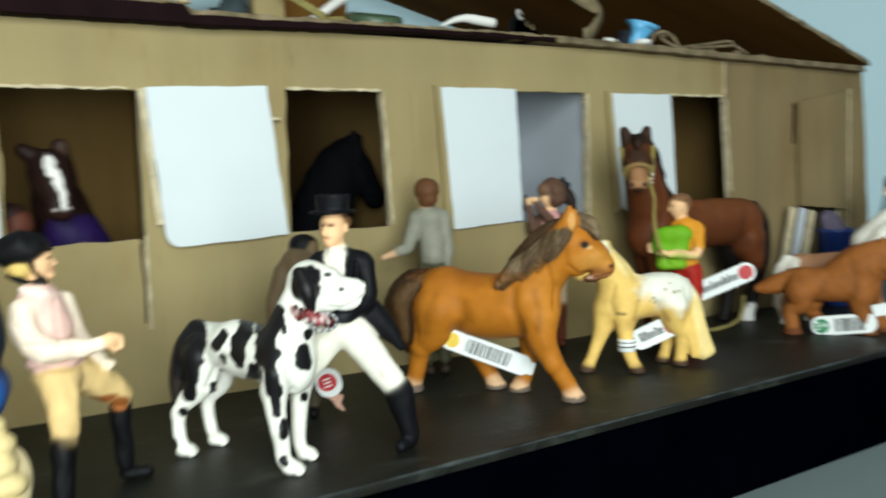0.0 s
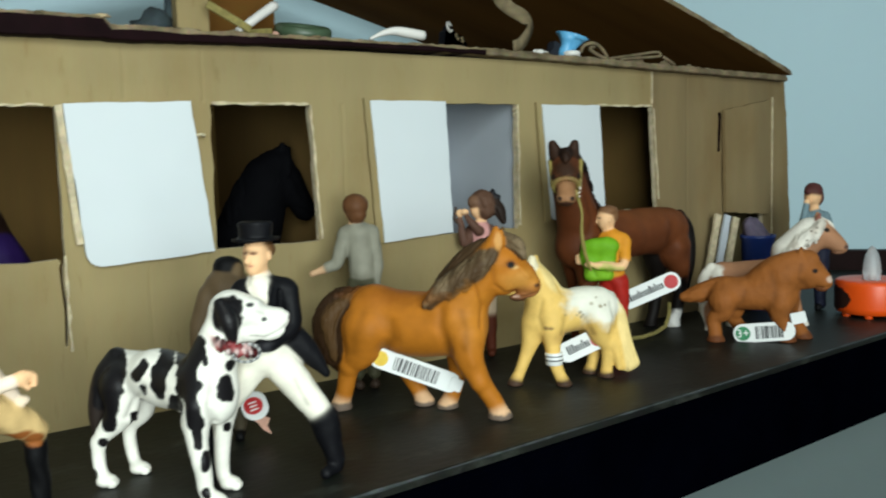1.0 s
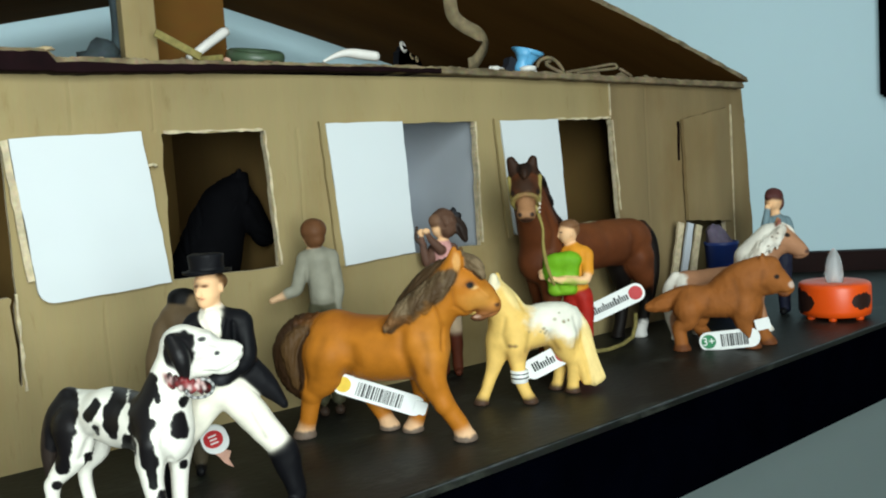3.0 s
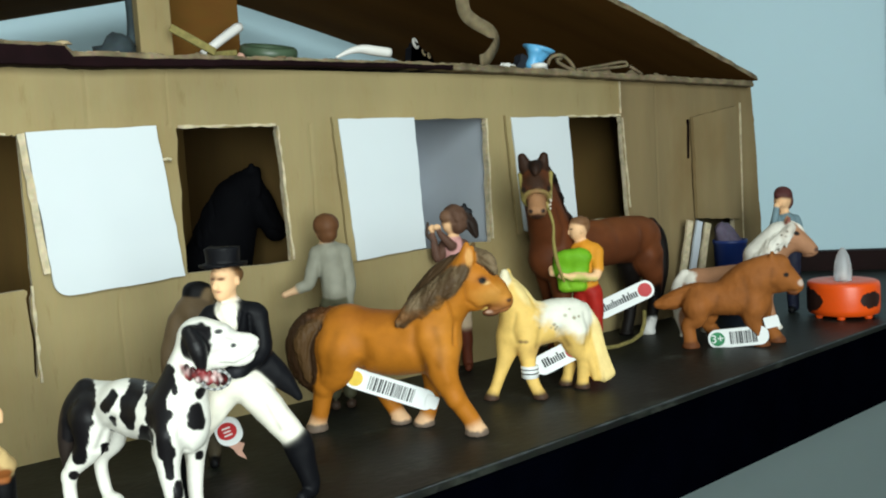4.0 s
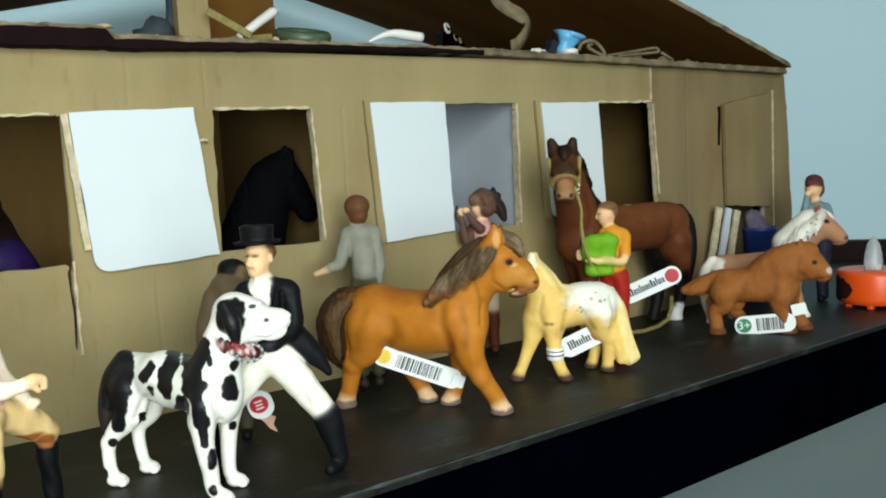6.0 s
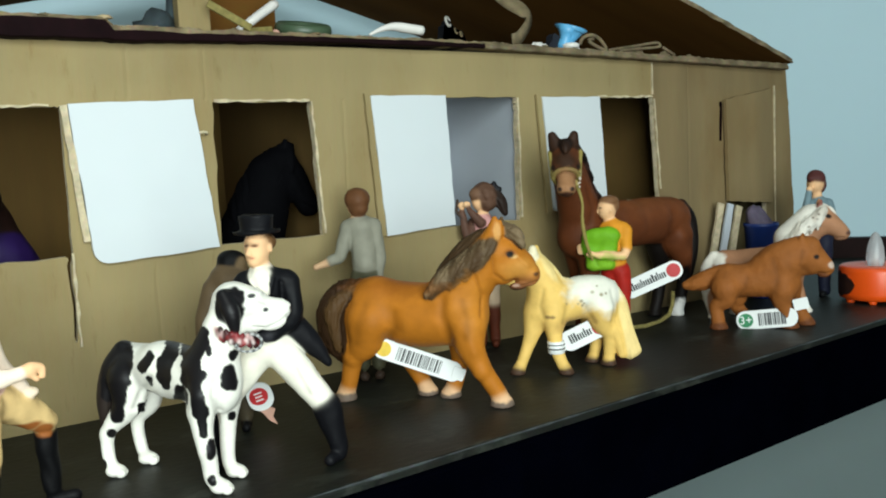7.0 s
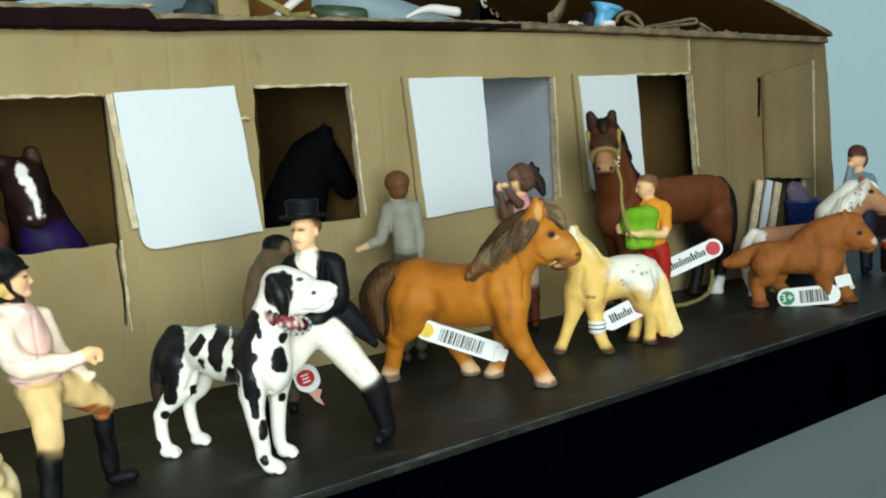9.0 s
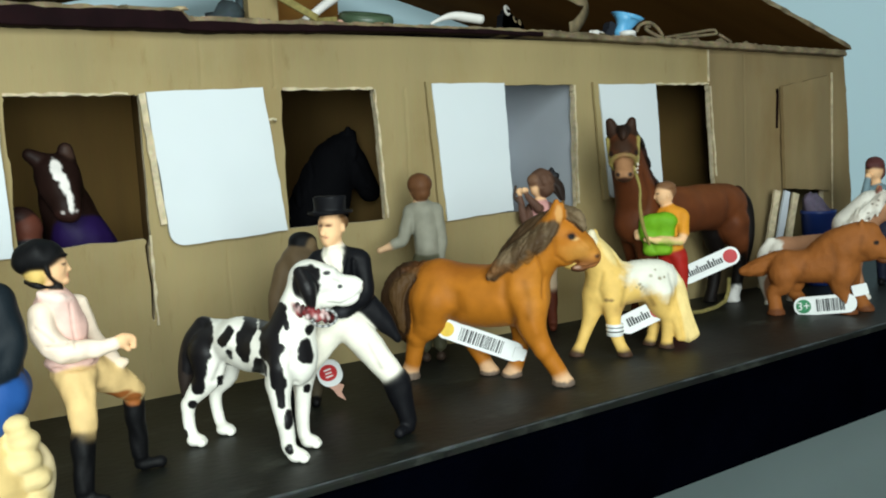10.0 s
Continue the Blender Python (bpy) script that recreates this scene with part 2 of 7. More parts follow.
# ---- moulded figures: one smooth skin over blended limbs, in centimetres ----
class Figure:
    def __init__(self, voxel=0.075):
        self.voxel, self.limbs, self.dabs, self.lines, self.flows = voxel, [], [], [], []
        self.flow, self.pitch, self.depth, self.rumple = None, 0.2, 0.05, None

    def log(self, limb):
        self.limbs.append(limb)
        self.flows.append(self.flow)

    def cone(self, a, ra, b, rb, col, k=0.25):
        self.log(("c", np.array(a, float), np.array(b, float), ra, rb, col, k))

    def chain(self, points, radii, col, k=0.25):
        """A limb that bends smoothly through its points."""
        p = [np.array((*q, r), float) for q, r in zip(points, radii)]
        p = [2 * p[0] - p[1], *p, 2 * p[-1] - p[-2]]
        fine = []
        for i in range(1, len(p) - 2):
            for q in range(4):
                t = q / 4
                fine.append(0.5 * (2 * p[i] + (p[i + 1] - p[i - 1]) * t + (2 * p[i - 1] - 5 * p[i] + 4 * p[i + 1] - p[i + 2]) * t * t + (3 * p[i] - p[i - 1] - 3 * p[i + 1] + p[i + 2]) * t ** 3))
        fine = np.array([*fine, p[-2]])
        self.log(("p", fine[:, :3], np.maximum(fine[:, 3], 0.03), 0, 0, col, k))

    def ball(self, c, r, col, k=0.25):
        r = np.array(r if hasattr(r, "__len__") else (r, r, r), float)
        self.log(("e", np.array(c, float), r, 0, 0, col, k))

    def drum(self, c, r0, r1, half, col, k=0.05):
        """An upright round block with flat ends."""
        self.log(("d", np.array(c, float), np.array((r0, r1, half), float), 0, 0, col, k))

    def block(self, c, half, r, col, k=0.05):
        """A rounded block."""
        self.log(("b", np.array(c, float), np.array(half, float), r, 0, col, k))

    def stretch(self, sx, dx):
        """Lengthens the whole form along x."""
        for i, (kind, a, b, ra, rb, col, k) in enumerate(self.limbs):
            a = a * np.array((sx, 1, 1)) + np.array((dx, 0, 0))
            if kind != "p":
                b = b * np.array((sx, 1, 1)) + (0 if kind == "e" else np.array((dx, 0, 0)))
            self.limbs[i] = (kind, a, b, ra, rb, col, k)
        self.dabs = [(c * np.array((sx, 1, 1)) + np.array((dx, 0, 0)), r, col, s) for c, r, col, s in self.dabs]

    def dab(self, c, r, col, soft=0.12):
        """A dab of paint: all skin within an ellipsoid takes the colour."""
        r = np.array(r if hasattr(r, "__len__") else (r, r, r), float)
        self.dabs.append((np.array(c, float), r, col, soft))

    def streak(self, a, b, r, col, y, soft=0.1):
        """A streak of paint on the near side, from (x, z) to (x, z), on skin nearer than y."""
        self.dabs.append(((a, b, y), r, col, soft))

    def line(self, points, r, depth):
        """A groove, its paint darkened as crease shade (or, with a negative depth, a plain ridge), on the near side,
        along (x, z) points.
        """
        self.lines.append((points, r, depth))

    @staticmethod
    def reach(v, a, b):
        a, b = np.array(a, float), np.array(b, float)
        d, q = b - a, v[:, (0, 2)]
        h = np.clip(((q - a) @ d) / max(d @ d, 1e-9), 0, 1)
        return np.linalg.norm(q - a - h[:, None] * d, axis=1)

    @staticmethod
    def away(p, limb):
        kind, a, b, ra, rb, _, _ = limb
        if kind == "p":
            best = None
            for i in range(len(a) - 1):
                q = Figure.taper(p, a[i], a[i + 1], b[i], b[i + 1])
                best = q if best is None else np.minimum(best, q)
            return best
        if kind == "d":
            q = p - a
            rho = np.linalg.norm(q[..., :2], axis=-1)
            h = np.clip(q[..., 2] / b[2] * 0.5 + 0.5, 0, 1)
            return np.maximum(rho - (b[0] + (b[1] - b[0]) * h), np.abs(q[..., 2]) - b[2])
        if kind == "b":
            q = np.abs(p - a) - (b - ra)
            return np.linalg.norm(np.maximum(q, 0), axis=-1) + np.minimum(q.max(-1), 0) - ra
        if kind == "e":
            q = p - a
            k0 = np.linalg.norm(q / b, axis=-1)
            k1 = np.linalg.norm(q / (b * b), axis=-1) + 1e-9
            return k0 * (k0 - 1) / k1
        return Figure.taper(p, a, b, ra, rb)

    @staticmethod
    def taper(p, a, b, ra, rb):
        """Distance to the skin stretched over two balls."""
        d = b - a
        l2, rr = d @ d, ra - rb
        a2 = l2 - rr * rr
        if a2 <= 1e-6:
            return np.linalg.norm(p - (a if ra >= rb else b), axis=-1) - max(ra, rb)
        pa = p - a
        y = pa @ d
        z = y - l2
        x2 = np.maximum(((pa * l2 - d * y[..., None]) ** 2).sum(-1), 0)
        y2, z2 = y * y * l2, z * z * l2
        k = np.sign(rr) * rr * rr * x2
        side = (np.sqrt(x2 * a2 / l2) + y * rr) / l2 - ra
        side = np.where(np.sign(y) * a2 * y2 < k, np.sqrt(x2 + y2) / l2 - ra, side)
        return np.where(np.sign(z) * a2 * z2 > k, np.sqrt(x2 + z2) / l2 - rb, side)

    def build(self, name, material, x, y, rz, label, category, z=0.0, lift=True, size=1.0):
        lo, hi = np.full(3, 1e9), np.full(3, -1e9)
        spans = []
        for kind, a, b, ra, rb, col, k in self.limbs:
            if kind == "p":
                l, h = (a - b[:, None]).min(0), (a + b[:, None]).max(0)
            elif kind == "d":
                q = np.array((max(b[:2]), max(b[:2]), b[2]))
                l, h = a - q, a + q
            elif kind in "eb":
                l, h = a - b, a + b
            else:
                l, h = np.minimum(a - ra, b - rb), np.maximum(a + ra, b + rb)
            spans.append((l, h))
            lo, hi = np.minimum(lo, l), np.maximum(hi, h)
        v = self.voxel
        lo, hi = lo - 3 * v, hi + 3 * v
        if lift:
            lo[2] = -2 * v
        n = np.ceil((hi - lo) / v).astype(int) + 1
        field = np.full(n, 0.8, np.float32)
        for limb, (l, h) in zip(self.limbs, spans):
            k = limb[6]
            i0 = np.maximum(0, np.floor((l - lo - k - 3 * v) / v).astype(int))
            i1 = np.minimum(n, np.ceil((h - lo + k + 3 * v) / v).astype(int) + 1)
            if (i1 <= i0).any():
                continue
            gx = np.stack(np.meshgrid(*[lo[q] + v * np.arange(i0[q], i1[q]) for q in range(3)], indexing="ij"), -1)
            d = self.away(gx, limb)
            s = (slice(i0[0], i1[0]), slice(i0[1], i1[1]), slice(i0[2], i1[2]))
            f = field[s]
            w = np.clip(0.5 + 0.5 * (f - d) / k, 0, 1)
            field[s] = f * (1 - w) + d * w - k * w * (1 - w)
        if lift:
            zs = lo[2] + v * np.arange(n[2])
            field = np.maximum(field, (-zs)[None, None, :])
        verts, quads = skin(field, lo, v)
        ds = np.stack([self.away(verts, l) for l in self.limbs], 1)
        w = np.exp(-np.clip((ds - ds.min(1, keepdims=True)) / 0.022, 0, 40))
        col = (w @ np.array([l[5] for l in self.limbs])) / w.sum(1, keepdims=True)
        jit = np.array([noise.noise(Vector(p) * 1.9) + 0.5 * noise.noise(Vector(p) * 5) for p in verts]) * 0.3
        for c, r, dc, soft in self.dabs:
            if isinstance(c, tuple):
                q = self.reach(verts, c[0], c[1]) / r + jit + 9 * np.clip(verts[:, 1] - c[2], 0, 1)
            else:
                q = np.linalg.norm((verts - c) / r, axis=1) + jit
            m = np.clip((1 + soft - q) / (2 * soft), 0, 1)[:, None]
            col = col * (1 - m) + np.array(dc) * m
        nrm = np.zeros_like(verts)
        fn = np.cross(verts[quads[:, 2]] - verts[quads[:, 0]], verts[quads[:, 3]] - verts[quads[:, 1]])
        for q in range(4):
            np.add.at(nrm, quads[:, q], fn)
        nrm /= np.linalg.norm(nrm, axis=1, keepdims=True) + 1e-9
        move = np.zeros(len(verts))
        # strands in hair, folds in cloth, carved lines
        flow = (w @ np.array([(0, 0, 0) if q is None else q for q in self.flows], float)) / w.sum(1, keepdims=True)
        for i in np.nonzero(np.linalg.norm(flow, axis=1) > 0.3)[0]:
            d = Vector(flow[i]).normalized()
            p = Vector(verts[i])
            p = (p - d * (p.dot(d) * 0.94)) / self.pitch
            move[i] += self.depth * (noise.noise(p) + 0.5 * noise.noise(p * 2.1) - 0.2)
        if self.rumple:
            move += self.rumple[1] * np.array([noise.noise(Vector((p[0], p[1], p[2] * 0.6)) / self.rumple[0]) for p in verts])
        side = np.clip(-nrm[:, 1] * 2.5 + 0.4, 0, 1)
        for pts, r, depth in self.lines:
            q = np.min([self.reach(verts, a, b) for a, b in zip(pts, pts[1:])], axis=0)
            cut = np.exp(-(q / r) ** 2) * side
            move -= depth * cut
            # grooves also darken the paint, colouring in the shade of the crease
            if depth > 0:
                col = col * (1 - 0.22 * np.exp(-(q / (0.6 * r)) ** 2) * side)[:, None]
        verts = verts + nrm * move[:, None]
        me = bpy.data.meshes.new(name)
        me.from_pydata((verts * size / 100).tolist(), [], quads.tolist())
        me.polygons.foreach_set("use_smooth", np.ones(len(quads), bool))
        at = me.color_attributes.new("paint", "FLOAT_COLOR", "POINT")
        at.data.foreach_set("color", np.hstack([col, np.ones((len(col), 1))]).astype(np.float32).ravel())
        me.materials.append(material)
        me.update()
        ob = new(name, me)
        ob.matrix_world = pose(x, y, z, 0, 0, rz)
        return tagged(ob, label, category)


def skin(field, lo, v):
    """The zero surface of a field, as smooth quads."""
    inside = field < 0
    c = [inside[i:inside.shape[0] - 1 + i, j:inside.shape[1] - 1 + j, k:inside.shape[2] - 1 + k] for i in (0, 1) for j in (0, 1) for k in (0, 1)]
    total = sum(q.astype(np.int8) for q in c)
    cells = np.argwhere((total > 0) & (total < 8))
    index = np.full(total.shape, -1, np.int64)
    index[tuple(cells.T)] = np.arange(len(cells))
    acc, cnt = np.zeros((len(cells), 3)), np.zeros(len(cells))
    corner = [np.array((i, j, k)) for i in (0, 1) for j in (0, 1) for k in (0, 1)]
    for a in corner:
        for ax in range(3):
            if a[ax]:
                continue
            b = a.copy()
            b[ax] = 1
            fa, fb = field[tuple((cells + a).T)], field[tuple((cells + b).T)]
            cross = (fa < 0) != (fb < 0)
            t = np.where(cross, fa / np.where(cross, fa - fb, 1), 0)
            acc += cross[:, None] * (a + t[:, None] * (b - a))
            cnt += cross
    verts = lo + v * (cells + acc / cnt[:, None])
    quads = []
    for ax in range(3):
        u, w = (ax + 1) % 3, (ax + 2) % 3
        p0 = [slice(None)] * 3
        p1 = [slice(None)] * 3
        p0[ax], p1[ax] = slice(0, -1), slice(1, None)
        s0, s1 = inside[tuple(p0)], inside[tuple(p1)]
        e = np.argwhere(s0 != s1)
        ok = (e[:, u] > 0) & (e[:, w] > 0) & (e[:, u] < field.shape[u] - 1) & (e[:, w] < field.shape[w] - 1)
        e = e[ok]
        du, dw = np.zeros(3, int), np.zeros(3, int)
        du[u], dw[w] = 1, 1
        ring = np.stack([index[tuple((e - du - dw).T)], index[tuple((e - dw).T)], index[tuple(e.T)], index[tuple((e - du).T)]], 1)
        flip = ~s0[tuple(e.T)]
        ring[flip] = ring[flip][:, ::-1]
        quads.append(ring)
    return verts, np.concatenate(quads)


# ---- the room ----
def structure(name, bm, material, label, category):
    return tagged(part(name, bm, material), label, category, kind="structure")


WALL_A, WALL_B = Vector((0.385, 0.315, 0)), Vector((1.02, -0.45, 0))
structure("floor", box_bm(-1.36, 2.2, -1.22, 0.40, -0.80, -0.75), M_FLOORM, "plain grey floor of the room", "floor")
structure("ceiling", box_bm(-1.36, 2.2, -1.22, 0.40, 1.70, 1.75), M_CEIL, "plain white room ceiling", "ceiling")
structure("wall_back", box_bm(-1.36, 0.40, 0.315, 0.40, -0.75, 1.70), M_ROOM, "pale blue plaster wall behind the cardboard stable", "wall")
bm = bmesh.new()
dirw = (WALL_B - WALL_A).normalized()
nrm = Vector((-dirw.y, dirw.x, 0))
bmesh.ops.create_cube(bm, size=1, matrix=Matrix.Translation((WALL_A + WALL_B) / 2 + nrm * 0.04 + Vector((0, 0, 0.84))) @ Matrix.Rotation(math.atan2(dirw.y, dirw.x), 4, "Z") @ Matrix.Diagonal(((WALL_B - WALL_A).length, 0.08, 1.72, 1)))
structure("wall_angled", bm, M_ROOM, "pale blue plaster wall running up to the shelf", "wall")
bm = bmesh.new()
bmesh.ops.create_cube(bm, size=1, matrix=Matrix.Translation((WALL_A + WALL_B) / 2 + nrm * 0.04 + Vector((0, 0, -0.385))) @ Matrix.Rotation(math.atan2(dirw.y, dirw.x), 4, "Z") @ Matrix.Diagonal(((WALL_B - WALL_A).length, 0.084, 0.73, 1)))
structure("wall_lower", bm, M_DADO, "grey painted lower part of the wall", "wall")
structure("wall_left", box_bm(-1.36, -1.29, -1.14, 0.315, -0.75, 1.70), M_BEHIND, "unseen room wall, dimmed to bounce less light", "wall")
structure("wall_right", box_bm(2.1, 2.2, -1.14, -0.45, -0.75, 1.70), M_BEHIND, "unseen room wall, dimmed to bounce less light", "wall")
structure("wall_far_right", box_bm(1.0, 2.1, -0.53, -0.45, -0.75, 1.70), M_BEHIND, "unseen room wall, dimmed to bounce less light", "wall")
# the unseen wall behind the viewer has a window opening
bm = box_bm(-1.36, -0.90, -1.22, -1.14, -0.75, 1.70)
box_bm(0.0, 2.2, -1.22, -1.14, -0.75, 1.70, 0, bm)
box_bm(-0.90, 0.0, -1.22, -1.14, -0.75, -0.12, 0, bm)
box_bm(-0.90, 0.0, -1.22, -1.14, 0.66, 1.70, 0, bm)
structure("wall_window", bm, M_BEHIND, "unseen wall with a window opening, dimmed to bounce less light", "wall")
# dark post at the end of the angled wall
pc = WALL_A + dirw * 0.434 - nrm * 0.006
bm = bmesh.new()
bmesh.ops.create_cube(bm, size=1, matrix=Matrix.Translation(pc + Vector((0, 0, 0.665))) @ Matrix.Rotation(math.atan2(dirw.y, dirw.x), 4, "Z") @ Matrix.Diagonal((0.05, 0.02, 1.0, 1)))
bmesh.ops.bevel(bm, geom=list(bm.edges), offset=0.003, segments=2, affect="EDGES")
structure("door_frame", bm, M_FASCIA, "dark frame post on the pale wall", "trim")

# ---- the black shelf ----
shelf = empty("shelf", "black painted shelf board with a deep dark front", "shelf")
bm = box_bm(-1.2, 1.0, -0.155, 0.30, -0.018, 0.0, 0.0015)
for v in bm.verts:
    if v.co.x > 0.9:
        v.co.x = 0.737 if v.co.y < 0 else 0.396
    if v.co.y < 0:
        v.co.y += 0.0035 + 0.056 * v.co.x
part("board", bm, M_SHELF, shelf, "scuffed black shelf top")
bm = box_bm(-1.2, 1.0, -0.157, -0.139, -0.0507, -0.0035, 0.002)
for v in bm.verts:
    if v.co.x > 0.9:
        v.co.x = 0.737
    v.co.y += 0.0035 + 0.056 * v.co.x
    if v.co.z < -0.03:
        v.co.z += 0.0001 - 0.0065 * v.co.x
part("front_panel", bm, M_FASCIA, shelf, "dark front edge panel")
wear = [(-0.22 + 0.0035 * q, -0.15165 + 0.056 * (-0.22 + 0.0035 * q), -0.00015) for q in range(190)]
part("worn_edge", tube_bm(wear, [max(0.00012, 0.0004 + 0.0007 * noise.noise(Vector((p[0] * 26, 3, 0))) + 0.0003 * noise.noise(Vector((p[0] * 110, 8, 0)))) for p in wear], 6), M_WORN, shelf, "thin grey worn line along the front edge")
bm = bmesh.new()
mid = WALL_A + dirw * 0.50 - nrm * 0.010
bmesh.ops.create_cube(bm, size=1, matrix=Matrix.Translation(mid + Vector((0, 0, 0.0095))) @ Matrix.Rotation(math.atan2(dirw.y, dirw.x), 4, "Z") @ Matrix.Diagonal((0.9, 0.014, 0.019, 1)))
part("back_strip", bm, M_DARKTRIM, shelf, "dark brown strip along the wall")


# ---- the cardboard stable ----
stable = empty("toy_stable", "home-made cardboard toy stable with cut windows and a pitched roof", "toy stable")
HOLES = dict(one=(-0.187, -0.1315, 0.078, 0.147), slit=(-0.1315, -0.1285, 0.078, 0.147), slit_low=(-0.1313, -0.1296, 0.038, 0.078), two=(-0.0575, 0.0, 0.077, 0.149), three=(0.0410, 0.139, 0.0745, 0.1515),
             four=(0.168, 0.268, 0.080, 0.151), five=(0.3425, 0.392, 0.0, 0.146), crack=(0.3352, 0.3384, 0.118, 0.148))


CREASES = ((-0.098, 0.15, 0.18), (-0.0915, 0.0, 0.07), (-0.0606, 0.15, 0.18), (0.0163, 0.0, 0.15), (0.300, 0.0, 0.18))


def pierced(x0, x1, z0, z1, y0, y1, holes, seed=3):
    """A sheet of card with openings cut by hand, slightly warped."""
    xs = sorted({round(x, 5) for x in [x0, x1, *[h[0] for h in holes], *[h[1] for h in holes], *np.arange(x0, x1, 0.011), *[c[0] + d for c in CREASES for d in (-0.0016, 0.0, 0.0016)]]})
    zs = sorted({round(z, 5) for z in [z0, z1, *[h[2] for h in holes], *[h[3] for h in holes], *np.arange(z0, z1, 0.011)]})
    keep_x = {round(v, 5) for h in holes for v in h[:2]} | {round(x0, 5), round(x1, 5)} | {round(c[0] + d, 5) for c in CREASES for d in (-0.0016, 0.0, 0.0016)}
    keep_z = {round(v, 5) for h in holes for v in h[2:]} | {round(z0, 5), round(z1, 5)}
    xs = [x for x in xs if x in keep_x or min(abs(x - q) for q in keep_x) > 0.003]
    zs = [z for z in zs if z in keep_z or min(abs(z - q) for q in keep_z) > 0.003]
    rnd = random.Random(seed)
    bm = bmesh.new()
    front, back = {}, {}
    for i, x in enumerate(xs):
        for j, z in enumerate(zs):
            jx, jz = rnd.uniform(-0.0006, 0.0006), rnd.uniform(-0.0006, 0.0006)
            if j in (0, len(zs) - 1):
                jz = 0
            jx -= sum(lean * (z - 0.077) / 0.074 for edge, lean in ((0.0, 0.0036), (0.268, 0.0046)) if abs(x - edge) < 1e-4 and z > 0.07)
            warp = 0.0012 * noise.noise(Vector((x * 14, 3, z * 6))) + 0.0005 * noise.noise(Vector((x * 60, 9, z * 30)))
            warp += sum(0.0003 for c in CREASES if abs(x - c[0]) < 1e-4 and c[1] <= z <= c[2])
            front[i, j] = bm.verts.new((x + jx + (0.014 * (0.18 - z) / 0.18 * max(0, (x - 0.40)) / 0.02), y0 + warp, z + jz))
            back[i, j] = bm.verts.new((front[i, j].co.x, y1 + warp, z + jz))

    def solid(i, j):
        if not (0 <= i < len(xs) - 1 and 0 <= j < len(zs) - 1):
            return False
        cx, cz = (xs[i] + xs[i + 1]) / 2, (zs[j] + zs[j + 1]) / 2
        return not any(h[0] < cx < h[1] and h[2] < cz < h[3] for h in holes)

    for i in range(len(xs) - 1):
        for j in range(len(zs) - 1):
            if not solid(i, j):
                continue
            bm.faces.new((front[i, j], front[i + 1, j], front[i + 1, j + 1], front[i, j + 1]))
            bm.faces.new((back[i, j], back[i, j + 1], back[i + 1, j + 1], back[i + 1, j])).material_index = 1
            for di, dj, a, b in ((-1, 0, (i, j), (i, j + 1)), (1, 0, (i + 1, j + 1), (i + 1, j)), (0, -1, (i + 1, j), (i, j)), (0, 1, (i, j + 1), (i + 1, j + 1))):
                if not solid(i + di, j + dj):
                    bm.faces.new((front[b], front[a], back[a], back[b])).material_index = 2
    for v in [v for v in bm.verts if not v.link_faces]:
        bm.verts.remove(v)
    bmesh.ops.recalc_face_normals(bm, faces=bm.faces)
    return bm


wall = part("front_wall", pierced(-0.42, 0.42, 0.0, 0.178, 0.0, 0.0038, list(HOLES.values())), M_CARD, stable, "tan corrugated cardboard front with window holes")
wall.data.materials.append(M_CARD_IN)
wall.data.materials.append(M_CUT)
wall.data.materials.append(M_CARD_OLD)
wall.data.materials.append(M_EAVE_AND_GAP)
for p in wall.data.polygons:
    if p.material_index == 0 and p.center.x > 0.2625:
        p.material_index = 3
    # crack sides take the near-black plum: the gap's deep shade put in as colour
    if p.material_index == 2 and 0.335 < p.center.x < 0.3395 and p.center.z > 0.11:
        p.material_index = 4
part("side_wall", box_bm(0.418, 0.422, 0.006, 0.255, 0.0, 0.177), M_CARD, stable)
part("side_wall", box_bm(-0.422, -0.4205, 0.006, 0.255, 0.0, 0.177), M_CARD, stable)
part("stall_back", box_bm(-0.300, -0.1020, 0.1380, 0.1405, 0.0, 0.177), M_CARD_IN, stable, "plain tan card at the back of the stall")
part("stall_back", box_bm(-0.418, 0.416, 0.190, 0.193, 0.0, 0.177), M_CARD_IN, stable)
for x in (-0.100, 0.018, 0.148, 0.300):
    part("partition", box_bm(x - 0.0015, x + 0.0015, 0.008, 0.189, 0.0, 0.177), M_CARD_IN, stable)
# the third stall is lined with white card
part("lining", box_bm(0.1408, 0.1455, 0.0055, 0.0835, 0.0, 0.172), M_LINING, stable, "pale lavender card lining of the stall")
part("lining", box_bm(0.0205, 0.1405, 0.0800, 0.0830, 0.0, 0.172), M_LINING, stable, "pale lavender card lining of the stall")


def shutter(corners, y, label, round_bl=0.0, ragged=0.0003, seed=5):
    """A white card leaf: top left, top right, bottom right, bottom left, with the last corner rounded."""
    tl, tr, br, bl = [Vector((*c, 0)) for c in corners]
    out = [tl, tr, br]
    if round_bl:
        u, w = (br - bl).normalized(), (tl - bl).normalized()
        for q in range(7):
            a = q / 6
            p0, p2 = bl + u * round_bl, bl + w * round_bl
            out.append((1 - a) ** 2 * p0 + 2 * a * (1 - a) * bl + a * a * p2)
    else:
        out.append(bl)
    ob = part("shutter", slab_bm([(p.x, p.y) for p in out], y - 0.0022, y, ragged, seed, 0.006), M_WHITE, stable, label)
    return ob


